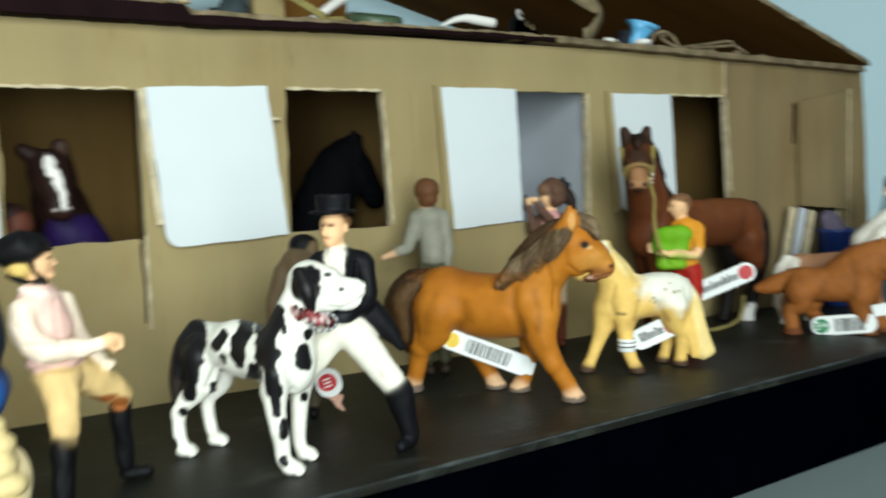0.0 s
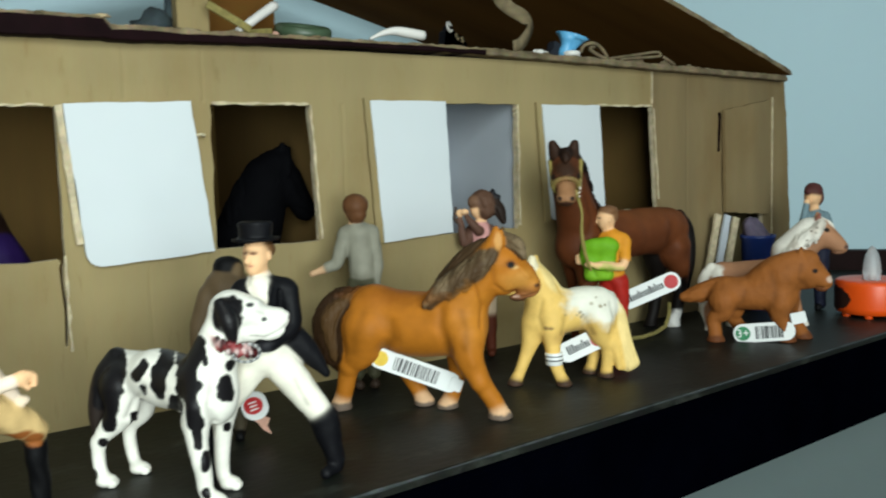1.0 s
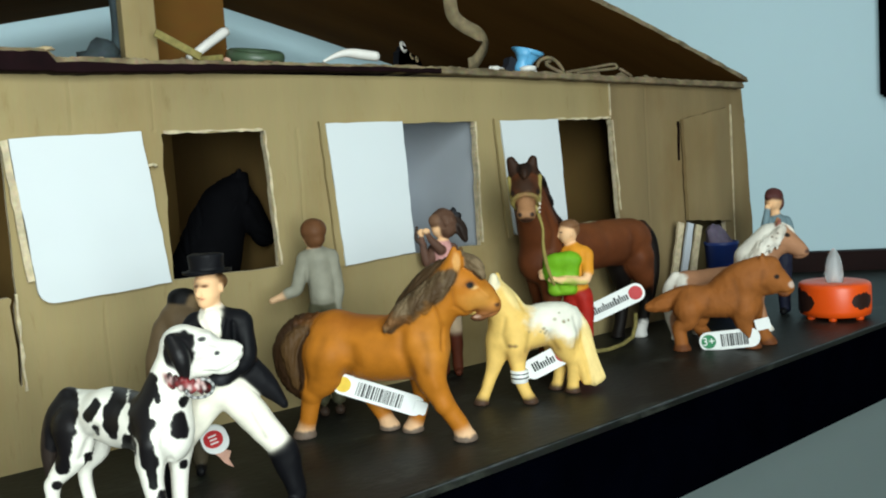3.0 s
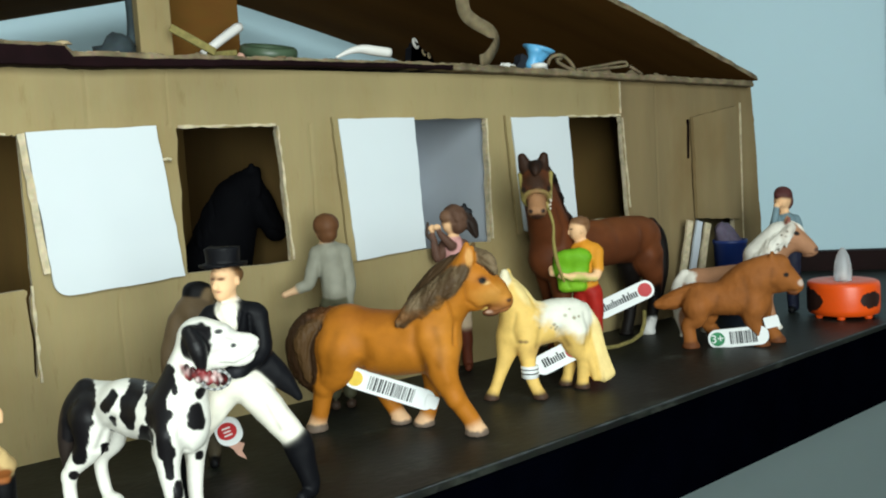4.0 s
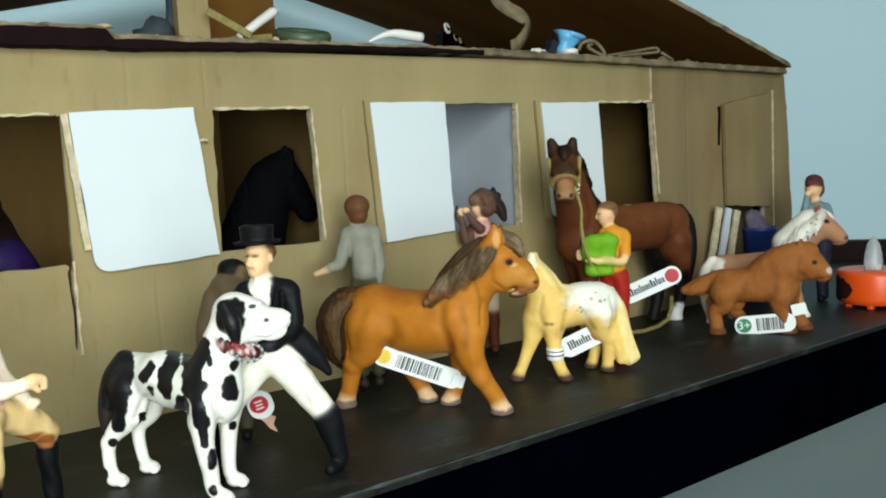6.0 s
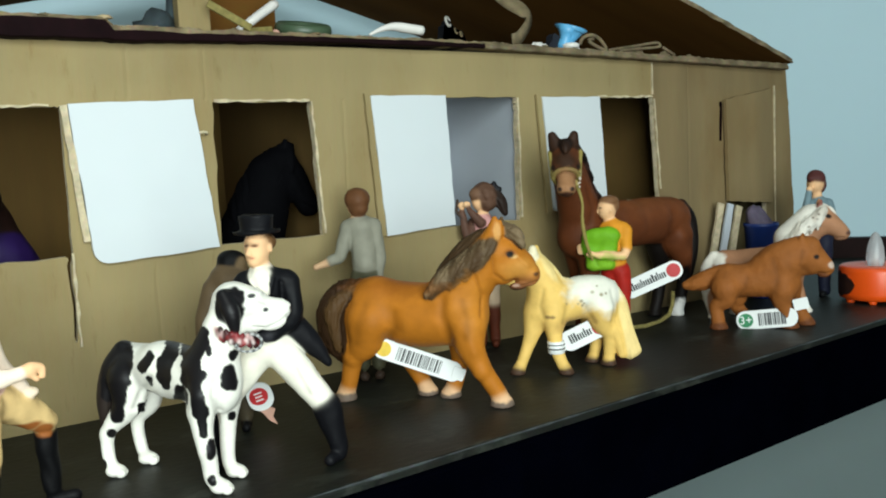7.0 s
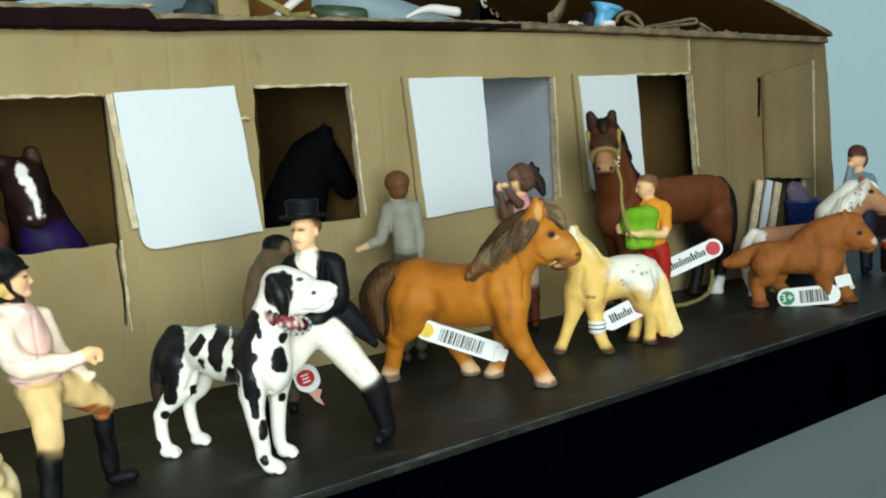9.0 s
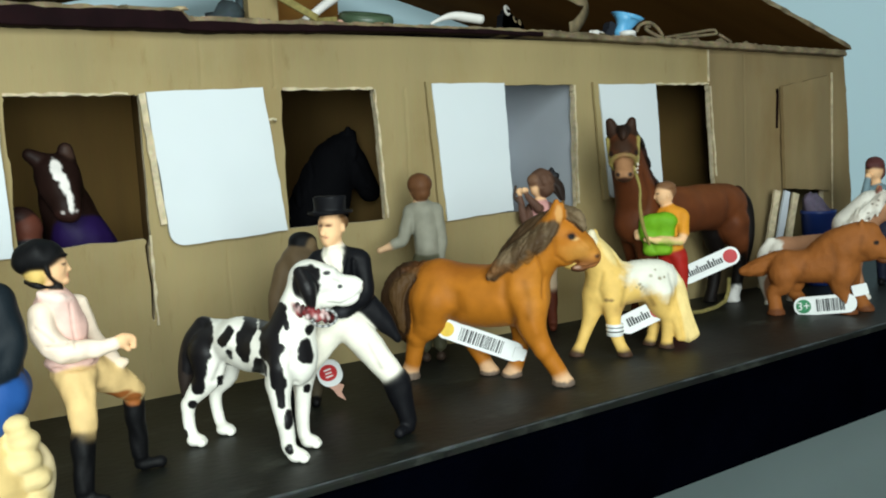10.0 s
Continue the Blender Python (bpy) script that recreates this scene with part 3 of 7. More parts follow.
shutter(((-0.1258, 0.148), (-0.068, 0.1500), (-0.0600, 0.0765), (-0.1200, 0.0735)), -0.0012, "white card shutter folded flat on the wall", 0.008)
shutter(((-0.2480, 0.147), (-0.1905, 0.149), (-0.1890, 0.0755), (-0.2440, 0.0730)), -0.0012, "white card shutter folded flat on the wall", 0.008, seed=15)
part("shutter_core", slab_bm([(-0.1294, 0.1472), (-0.1262, 0.1478), (-0.1210, 0.0850), (-0.1240, 0.0846)], -0.0030, -0.0012, 0.0003, 8, 0.005), M_CUT, stable)
part("hinge_strip", slab_bm([(0.0288, 0.1530), (0.0324, 0.1528), (0.0384, 0.0730), (0.0342, 0.0728)], -0.0024, -0.0006, 0.0003, 21, 0.005), M_CARD, stable, "folded tan card hinge strip")
part("hinge_strip", slab_bm([(0.1535, 0.1525), (0.1573, 0.1522), (0.1638, 0.0770), (0.1592, 0.0765)], -0.0026, -0.0008, 0.0003, 22, 0.005), M_CARD, stable, "folded tan card hinge strip")
shutter(((0.0325, 0.1518), (0.083, 0.1520), (0.0860, 0.0755), (0.0385, 0.0730)), -0.0008, "white card shutter half across the window", 0.0, seed=6)
shutter(((0.1575, 0.1512), (0.208, 0.1512), (0.2125, 0.0800), (0.1640, 0.0770)), -0.0012, "white card shutter half across the window", 0.006, seed=7)
part("shutter", slab_bm([(0.3385, 0.149), (0.393, 0.1575), (0.3955, 0.0680), (0.3405, 0.0725)], -0.0044, -0.0016, 0.0004, 9, 0.006), M_CARD_OLD, stable, "closed plain cardboard shutter")
for dx, top, tone, seed in ((0.0, 0.0735, M_CUT, 10), (0.0068, 0.0725, M_LINING, 11), (0.0132, 0.0705, M_CUT, 12)):
    bm = slab_bm([(-0.0028, 0.0), (0.0026, 0.0), (0.0028, top), (-0.0024, top + 0.0006)], -0.0010, 0.0010, 0.0003, seed, 0.006)
    bm.transform(pose(0.3085 + dx, -0.0065 - dx * 0.5, 0.0, 0, 12, -12))
    tagged(part("slat", bm, tone), "narrow pale card slat leaning on the stable", "slat", "slats leaning in the low doorway")
bm = tube_bm([(-0.0660, -0.0036, 0.1336), (-0.0645, -0.0050, 0.1340), (-0.0628, -0.0046, 0.1336), (-0.0618, -0.0012, 0.1330)], 0.0007, 8)
part("tab", bm, M_CUT, stable, "small bent paper tab")
# folds and tape strips in the card
for x, z0, z1, w in ((0.2625, 0.153, 0.1765, 0.0011), (0.4035, 0.01, 0.160, 0.0007)):
    part("crease", slab_bm([(x - w / 2, z0), (x + w / 2, z0), (x + w / 2, z1), (x - w / 2, z1)], -0.0009, 0.0006, 0.0002, int(x * 1e4), 0.01), M_CUT, stable)
# torn paper left along the tops and sides of the openings
for x0, x1, z, seed in ((-0.187, -0.1335, 0.1474, 3), (-0.0565, -0.004, 0.1494, 4), (0.209, 0.2625, 0.1514, 5)):
    part("torn_edge", slab_bm([(x0, z - 0.0006), (x1, z - 0.0004), (x1, z + 0.0006), (x0, z + 0.0007)], -0.0009, 0.0012, 0.0005, seed, 0.003), M_CUT, stable)
for x, z0, z1, seed in ((-0.1292, 0.036, 0.080, 9), (0.0004, 0.078, 0.149, 6), (0.1394, 0.076, 0.151, 7), (0.2686, 0.086, 0.150, 8)):
    lean = {6: -0.0036, 8: -0.0046}.get(seed, 0.0)
    part("torn_edge", slab_bm([(x - 0.0003, z0), (x + 0.0009, z0), (x + 0.0007 + lean, z1), (x - 0.0003 + lean, z1)], -0.0009, 0.0012, 0.0005, seed, 0.004), M_CUT, stable)

# loft floor with a torn dark front edge
bm = bmesh.new()
rnd = random.Random(12)
xs = np.arange(-0.44, 0.4121, 0.0035)
rows = []
for x in xs:
    thick = 0.0043 + 0.0030 * max(0, min(1, (0.02 - x) / 0.12)) + (0.0030 if x < -0.107 else 0)
    top = 0.1835 - 0.007 * max(0, x - 0.10) / 0.31 + (0.0034 if x < -0.107 else 0)
    low = top - thick + 0.0005 * noise.noise(Vector((x * 60, 2, 0))) + rnd.uniform(-0.0002, 0.0002)
    torn = top + 0.0007 * noise.noise(Vector((x * 75, 7, 0))) + rnd.uniform(-0.0005, 0.0004)
    layer = top - thick * ((0.16 if x < -0.107 else 0.36) + 0.14 * noise.noise(Vector((x * 40, 11, 0))) + rnd.uniform(-0.04, 0.04))
    fy = -0.0088 + 0.0012 * noise.noise(Vector((x * 22, 0, 0))) + 0.0006 * noise.noise(Vector((x * 90, 4, 0)))
    ly = fy + 0.0008 + rnd.uniform(-0.0005, 0.0005)
    rows.append([bm.verts.new(p) for p in ((x, 0.258, low), (x, fy + 0.001, low), (x, fy, low + 0.0006), (x, fy, layer), (x, ly, layer + 0.0003), (x, ly + 0.0004, torn), (x, 0.258, torn))])
for a, b in zip(rows, rows[1:]):
    for k in range(7):
        f = bm.faces.new((a[k], b[k], b[(k + 1) % 7], a[(k + 1) % 7]))
        f.material_index = 1 if k in (3, 4, 5) or a[0].co.x > 0.10 + 0.03 * noise.noise(a[k].co * 70) else 0
bm.faces.new(rows[0])
bm.faces.new(rows[-1][::-1])
bmesh.ops.recalc_face_normals(bm, faces=bm.faces)
loft = part("loft_floor", bm, M_EAVE_AND_GAP, stable, "loft floor with a torn dark plum edge")
loft.data.materials.append(M_FRAY)

# two roof panels meeting in a ridge that runs from front to back
RIDGE_X, RIDGE_Z = 0.061, 0.2745


def roof(x_end, z_end, name_label, seed):
    bm = bmesh.new()
    rnd = random.Random(seed)
    cols = []
    for q in range(41):
        a = q / 40
        x, z = x_end + (RIDGE_X - x_end) * a, z_end + (RIDGE_Z - z_end) * a
        z += 0.004 * math.sin(a * math.pi) * (1 if seed == 1 else 0.3)
        cols.append([bm.verts.new((x, y + (rnd.uniform(-0.0008, 0.0008) if y < 0 else 0), z + dz)) for y, dz in ((-0.012, 0), (0.26, 0), (0.26, 0.0034), (-0.012, 0.0034))])
    for a, b in zip(cols, cols[1:]):
        for k in range(4):
            f = bm.faces.new((a[k], b[k], b[(k + 1) % 4], a[(k + 1) % 4]))
            f.material_index = 1 if k in (1, 3) else 0
    bm.faces.new(cols[0])
    bm.faces.new(cols[-1][::-1])
    bmesh.ops.recalc_face_normals(bm, faces=bm.faces)
    ob = part("roof_panel", bm, M_ROOF, stable, name_label)
    ob.data.materials.append(M_FRAY)


roof(0.411, 0.1765, "sloping brown cardboard roof panel", 1)
roof(-0.330, 0.1848, "sloping brown cardboard roof panel", 2)
part("post", box_bm(-0.0655, -0.0490, 0.016, 0.024, 0.1836, 0.2440, 0.0006), M_CARD, stable, "upright tan card post under the roof")
part("gable_board", box_bm(-0.0485, 0.0060, 0.058, 0.061, 0.1836, 0.2560), M_ROOF, stable, "brown upright board in the loft")


# ---- the toy figures ----
SKIN, BLACK, WHITE = lin(236, 188, 142), lin(10, 10, 12), lin(238, 236, 228)


def leg(f, points, radii, col, hoof, sock=None, k=0.22):
    """A horse's leg from the body down to the pastern, with its hoof below."""
    a = np.array(points[-1], float)
    toe = np.clip((a - np.array(points[-2], float))[:2], -0.25, 0.25)
    low = np.array((a[0] + toe[0] * 0.7, a[1] + toe[1] * 0.7, a[2] * 0.45))
    g = np.array((a[0] + toe[0], a[1] + toe[1], 0.0))
    f.chain([*points, low], [*radii[:-1], radii[-1] * 1.08, radii[-1] * 1.0], col, k)
    f.cone(a + (low - a) * 0.55, radii[-1] * 1.04, low, radii[-1] * 1.12, sock or col, 0.08)
    f.cone(low, radii[-1] * 1.06, g, radii[-1] * 1.5, sock or hoof, 0.05)
    f.dab((g[0], g[1], 0.0), (radii[-1] * 3, radii[-1] * 3, a[2] * 0.42), hoof, 0.12)


def mane(f, crest, drop, r, cols, seed, thick=0.3, last=None, per=5):
    """Locks that fall from the crest of the neck."""
    rnd = random.Random(seed)
    crest = [Vector(c) for c in crest]
    n = per * (len(crest) - 1)
    f.flow = Vector(drop).normalized()
    for q in range(n + 1):
        s = q / n * (len(crest) - 1)
        i = min(int(s), len(crest) - 2)
        p = crest[i].lerp(crest[i + 1], s - i)
        d = Vector(drop).lerp(Vector(last or drop), q / n) * rnd.uniform(0.8, 1.1)
        m = p + d * 0.5 + Vector((0, -thick, 0.12))
        e = p + d + Vector((rnd.uniform(-0.15, 0.15), 0, 0))
        col = cols[rnd.randrange(len(cols))]
        f.chain([p, m, e], [r, r * 0.85, r * 0.2], col, 0.10)
    f.flow = None


def eye(f, c, r, col=(0.008, 0.006, 0.005)):
    f.dab(c, (r * 1.3, r * 1.6, r), col, 0.2)


def great_dane():
    f = Figure(0.05)
    W, B, G = lin(240, 237, 226), lin(20, 18, 20), lin(46, 38, 34)
    f.cone((1.45, -1.25, 3.98), 1.12, (0.2, 0.2, 4.08), 0.98, W)
    f.cone((0.2, 0.2, 4.08), 0.98, (-1.2, 1.7, 4.15), 0.84, W)
    f.ball((1.7, -1.5, 3.8), (0.88, 0.86, 1.12), W)
    f.ball((-0.2, 0.55, 4.35), (0.9, 0.9, 0.8), W, 0.3)
    # near hind, far hind, near fore, far fore
    for pts, rad, paw in ((((-1.5, 1.35, 3.75), (-1.62, 1.2, 2.75), (-2.4, 1.45, 1.75), (-2.5, 1.5, 0.8)), (0.88, 0.6, 0.31, 0.26), (-2.25, 1.15)),
                          (((-0.95, 2.4, 3.4), (-0.9, 2.4, 2.5), (-1.42, 2.6, 1.75), (-1.36, 2.5, 0.7)), (0.7, 0.5, 0.3, 0.25), (-1.12, 2.2)),
                          (((1.15, -1.95, 3.6), (1.05, -2.0, 2.4), (1.2, -2.1, 1.2), (1.25, -2.1, 0.55)), (0.68, 0.42, 0.33, 0.3), (1.55, -2.3)),
                          (((2.0, -1.0, 3.2), (1.98, -0.8, 2.3), (1.9, -0.65, 1.15), (1.92, -0.6, 0.5)), (0.62, 0.38, 0.3, 0.27), (2.14, -0.8))):
        px, py = paw
        f.chain([*pts, (px - 0.08, py + 0.05, 0.3)], [*[r * 0.92 for r in rad], rad[-1] * 0.85], W, 0.18)
        f.ball((px, py, 0.24), (0.38, 0.32, 0.24), W, 0.12)
        for t in (-0.22, -0.08, 0.07, 0.21):
            f.ball((px + 0.28 - abs(t) * 0.4, py + t - 0.05, 0.17), (0.19, 0.09, 0.17), W, 0.02)
    # knees, elbows and hocks
    f.ball((1.15, -2.22, 1.6), (0.3, 0.22, 0.34), W, 0.12)
    f.ball((0.86, -1.75, 2.95), (0.3, 0.35, 0.4), W, 0.2)
    f.ball((-2.5, 1.5, 1.62), (0.26, 0.24, 0.32), W, 0.12)
    # neck, skull, brow, muzzle, hanging lips, ears
    f.cone((1.55, -1.4, 4.5), 0.95, (2.2, -1.5, 6.1), 0.72, W, 0.3)
    f.cone((2.45, -1.5, 6.7), 0.78, (3.1, -1.55, 6.62), 0.6, W, 0.2)
    f.ball((3.15, -1.85, 7.0), (0.3, 0.24, 0.16), W, 0.12)
    f.ball((3.15, -1.25, 7.0), (0.3, 0.24, 0.16), W, 0.12)
    f.cone((3.3, -1.55, 6.4), 0.5, (4.05, -1.6, 6.32), 0.42, W, 0.14)
    f.ball((3.72, -1.84, 6.0), (0.56, 0.24, 0.38), W, 0.1)
    f.ball((3.72, -1.4, 6.0), (0.56, 0.24, 0.38), W, 0.1)
    f.ball((4.3, -1.6, 6.4), (0.2, 0.26, 0.2), W, 0.05)
    f.ball((3.0, -1.6, 5.95), (0.55, 0.5, 0.4), W, 0.12)
    f.ball((2.28, -2.14, 6.62), (0.5, 0.2, 0.6), B, 0.05)
    f.chain([(2.1, -2.1, 7.05), (2.32, -2.36, 6.5), (2.42, -2.36, 5.86)], [0.26, 0.32, 0.16], B, 0.06)
    f.ball((2.3, -0.9, 6.6), (0.42, 0.2, 0.55), B, 0.06)
    f.chain([(-1.65, 1.9, 4.7), (-2.15, 1.95, 4.0), (-2.46, 2.05, 2.9), (-2.56, 2.1, 1.9)], [0.42, 0.42, 0.36, 0.2], G, 0.2)
    # collar of red links with a chain below
    for q in range(72):
        a = 2 * math.pi * q / 72
        c = Vector((2.38, -1.5, 5.62)) + Vector((0.8 * math.cos(a), 0.93 * math.sin(a), -0.3 * math.cos(a) + 0.1 * math.sin(q * 2.3)))
        f.ball(c, (0.085, 0.085, 0.13), (lin(112, 26, 30), lin(58, 20, 22), lin(212, 176, 172), lin(134, 36, 40), lin(40, 16, 18))[(q * 7 + q // 3) % 5], 0.02)
    for q in range(60):
        a = 2 * math.pi * q / 60
        c = Vector((2.42, -1.5, 5.46)) + Vector((0.84 * math.cos(a), 0.95 * math.sin(a), -0.3 * math.cos(a) + 0.09 * math.sin(q * 1.7)))
        f.ball(c, (0.09, 0.08, 0.11), (lin(150, 44, 44), lin(226, 206, 202), lin(96, 24, 28), lin(50, 20, 22))[(q * 5 + q // 4) % 4], 0.02)
    for q in range(25):
        a = 2 * math.pi * q / 25
        f.ball((2.86 + 0.46 * math.cos(a), -2.3 + 0.1 * math.sin(a), 5.34 + 0.3 * math.sin(a)), 0.066, lin(190, 190, 188) if q % 2 else lin(54, 56, 58), 0.02)
    # black patches
    side = lambda x, z, rx, rz, y=-2.2, ry=1.0: f.dab((x, y, z), (rx, ry, rz), B, 0.05)
    # neck and shoulder band that runs down the foreleg
    f.streak((1.22, 5.75), (0.98, 5.0), 0.3, B, -0.6, 0.04)
    f.streak((0.86, 4.95), (0.82, 4.1), 0.36, B, 0.2, 0.04)
    f.streak((0.92, 4.0), (1.02, 3.1), 0.27, B, -0.8, 0.04)
    f.streak((1.04, 3.1), (1.08, 2.25), 0.15, B, -1.2, 0.04)
    # flank patches, rump and spots
    f.streak((0.22, 5.1), (-0.12, 4.55), 0.25, B, 0.8, 0.04)
    f.streak((-0.14, 4.6), (-0.18, 4.1), 0.27, B, 0.8, 0.04)
    f.streak((-0.15, 4.1), (-0.1, 3.8), 0.16, B, 0.8, 0.04)
    f.streak((-0.95, 4.35), (-0.6, 4.8), 0.17, B, 1.4, 0.04)
    f.streak((0.4, 3.72), (0.3, 3.32), 0.22, B, 0.3, 0.04)
    f.streak((-0.74, 3.95), (-0.7, 3.8), 0.12, B, 1.2, 0.04)
    f.streak((-0.78, 3.32), (-0.6, 3.25), 0.09, B, 1.2, 0.04)
    f.streak((-1.6, 4.7), (-1.72, 3.9), 0.36, B, 3.0, 0.04)
    f.streak((-1.95, 4.7), (-2.1, 3.2), 0.5, B, 3.0, 0.04)
    f.streak((-1.85, 3.9), (-2.05, 2.4), 0.27, B, 3.0, 0.04)
    f.streak((-1.1, 2.75), (-1.2, 2.25), 0.12, B, 2.6, 0.04)
    side(2.08, 4.12, 0.3, 0.48)
    side(2.29, 4.93, 0.19, 0.2)
    side(1.18, 4.36, 0.18, 0.2)
    side(2.11, 2.48, 0.18, 0.2, -1.2, 0.6)
    side(1.28, 1.68, 0.18, 0.36)
    side(1.24, 0.55, 0.16, 0.19)
    side(-2.28, 1.72, 0.17, 0.2, 1.2, 0.6)
    side(-2.68, 0.52, 0.12, 0.18, 1.3, 0.5)
    f.streak((1.42, 5.6), (1.46, 5.1), 0.1, B, -1.4, 0.04)
    side(2.32, 6.75, 0.52, 0.6, -2.1, 0.6)
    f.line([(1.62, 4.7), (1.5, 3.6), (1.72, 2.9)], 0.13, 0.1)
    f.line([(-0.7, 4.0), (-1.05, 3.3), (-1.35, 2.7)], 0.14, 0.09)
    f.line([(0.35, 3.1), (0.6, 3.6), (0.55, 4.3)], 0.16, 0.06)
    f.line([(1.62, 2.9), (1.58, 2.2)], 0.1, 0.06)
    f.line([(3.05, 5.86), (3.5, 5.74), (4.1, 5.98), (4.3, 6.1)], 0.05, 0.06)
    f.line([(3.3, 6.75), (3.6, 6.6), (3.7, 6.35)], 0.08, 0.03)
    f.dab((3.08, -2.05, 6.98), (0.15, 0.25, 0.08), lin(30, 30, 32), 0.2)
    f.dab((3.55, -2.1, 6.42), (0.1, 0.3, 0.075), lin(60, 62, 64), 0.2)
    f.dab((4.5, -1.75, 6.38), (0.1, 0.12, 0.08), lin(90, 84, 84), 0.2)
    f.build("dog_figurine", M_GLOSS, -0.120, -0.105, -18.1, "white toy great dane with black patches and red collar", "dog figurine")


def dressage_rider():
    f = Figure(0.052)
    C, W, H = lin(13, 13, 17), lin(240, 234, 218), lin(104, 72, 42)
    f.drum((-0.17, 0, 9.41), 0.6, 0.67, 0.35, C, 0.06)
    f.drum((-0.17, -0.03, 9.1), 0.84, 0.9, 0.055, C, 0.05)
    f.ball((-0.2, -0.08, 8.55), (0.5, 0.55, 0.6), SKIN, 0.1)
    f.ball((-0.26, -0.2, 8.2), (0.38, 0.4, 0.42), SKIN, 0.15)
    f.ball((-0.12, -0.3, 7.5), (0.4, 0.42, 0.3), W, 0.1)
    f.ball((0.04, 0.14, 8.7), (0.48, 0.5, 0.36), H, 0.06)
    f.ball((0.3, -0.12, 8.72), (0.12, 0.2, 0.26), H, 0.05)
    f.ball((0.3, -0.3, 8.5), (0.07, 0.12, 0.17), SKIN, 0.03)
    f.cone((-0.46, -0.54, 8.55), 0.08, (-0.5, -0.6, 8.36), 0.13, SKIN, 0.1)
    f.ball((-0.34, -0.4, 7.98), (0.18, 0.18, 0.14), SKIN, 0.15)
    f.cone((-0.1, -0.05, 8.0), 0.32, (-0.08, 0, 7.75), 0.34, SKIN, 0.1)
    f.cone((-0.08, 0, 7.7), 0.38, (-0.05, 0, 7.4), 0.44, W, 0.06)
    f.cone((0.05, 0.05, 7.1), 0.72, (0.05, 0.0, 5.7), 0.62, C, 0.2)
    f.cone((-0.7, 0.05, 7.25), 0.4, (0.85, 0.05, 7.2), 0.4, C, 0.25)
    f.chain([(0.9, 0.0, 7.1), (0.98, -0.25, 5.85), (0.2, -0.95, 5.35)], [0.4, 0.34, 0.28], C, 0.15)
    f.ball((0.0, -1.05, 5.3), 0.26, lin(40, 40, 44), 0.1)
    f.chain([(-0.85, 0.0, 7.05), (-1.15, -0.25, 5.85), (-0.4, -0.95, 5.35)], [0.43, 0.38, 0.28], C, 0.15)
    f.ball((0.0, 0.0, 4.85), (0.78, 0.66, 0.62), W, 0.2)
    f.cone((0.35, -0.1, 4.6), 0.68, (1.85, -0.3, 2.55), 0.5, W, 0.25)
    f.cone((-0.4, 0.0, 4.6), 0.68, (-1.9, 0.25, 2.55), 0.5, W, 0.25)
    f.chain([(2.0, -0.3, 2.3), (2.18, -0.25, 1.5), (2.4, -0.2, 0.55)], [0.56, 0.47, 0.35], C, 0.02)
    f.cone((2.4, -0.12, 0.28), 0.3, (2.0, -0.7, 0.22), 0.23, C, 0.12)
    f.chain([(-1.98, 0.27, 2.3), (-2.05, 0.4, 1.6), (-2.2, 0.55, 0.55)], [0.55, 0.46, 0.34], C, 0.02)
    f.cone((-2.2, 0.55, 0.26), 0.27, (-2.3, -0.15, 0.22), 0.23, C, 0.15)
    f.chain([(0.55, 0.15, 5.4), (1.4, 0.15, 4.8), (2.2, 0.15, 3.82)], [0.6, 0.42, 0.12], C, 0.15)
    f.chain([(0.85, 0.1, 5.6), (1.55, 0.1, 4.9), (2.15, 0.1, 3.95)], [0.45, 0.36, 0.12], C, 0.15)
    f.chain([(-0.55, 0.25, 5.4), (-1.35, 0.35, 4.75), (-2.1, 0.4, 3.85)], [0.55, 0.45, 0.22], C, 0.15)
    f.dab((-0.62, -0.44, 8.64), (0.12, 0.22, 0.05), lin(120, 84, 60), 0.5)
    f.dab((-0.26, -0.62, 8.64), (0.13, 0.22, 0.05), lin(120, 84, 60), 0.5)
    f.dab((-0.38, -0.58, 8.17), (0.11, 0.16, 0.03), lin(186, 112, 92), 0.3)
    f.dab((-0.18, -0.75, 7.45), (0.42, 0.6, 0.42), W, 0.06)
    f.dab((-0.13, -0.75, 7.05), (0.27, 0.6, 0.5), W, 0.06)
    f.dab((-0.1, -0.75, 6.7), (0.14, 0.6, 0.4), W, 0.06)
    f.dab((-0.2, -0.95, 7.15), (0.13, 0.2, 0.035), lin(130, 126, 120), 0.3)
    f.dab((2.3, -0.3, 0.3), (0.9, 1.0, 2.15), C, 0.03)
    f.dab((-2.2, 0.4, 0.3), (0.9, 1.0, 2.15), C, 0.03)
    f.rumple = (0.5, 0.05)
    f.line([(0.32, 7.35), (0.12, 6.7), (-0.02, 6.1)], 0.07, -0.07)
    f.line([(-0.5, 7.35), (-0.28, 6.7), (-0.12, 6.1)], 0.07, -0.07)
    f.line([(0.62, 7.2), (0.62, 6.0)], 0.09, 0.1)
    f.line([(1.0, 3.9), (1.4, 2.9)], 0.12, 0.05)
    f.line([(-0.75, 8.72), (-0.1, 8.72)], 0.07, 0.06)
    f.build("rider_figurine", M_FIG, -0.085, -0.118, -24.4, "toy rider in black top hat, tailcoat and white breeches", "rider figurine")


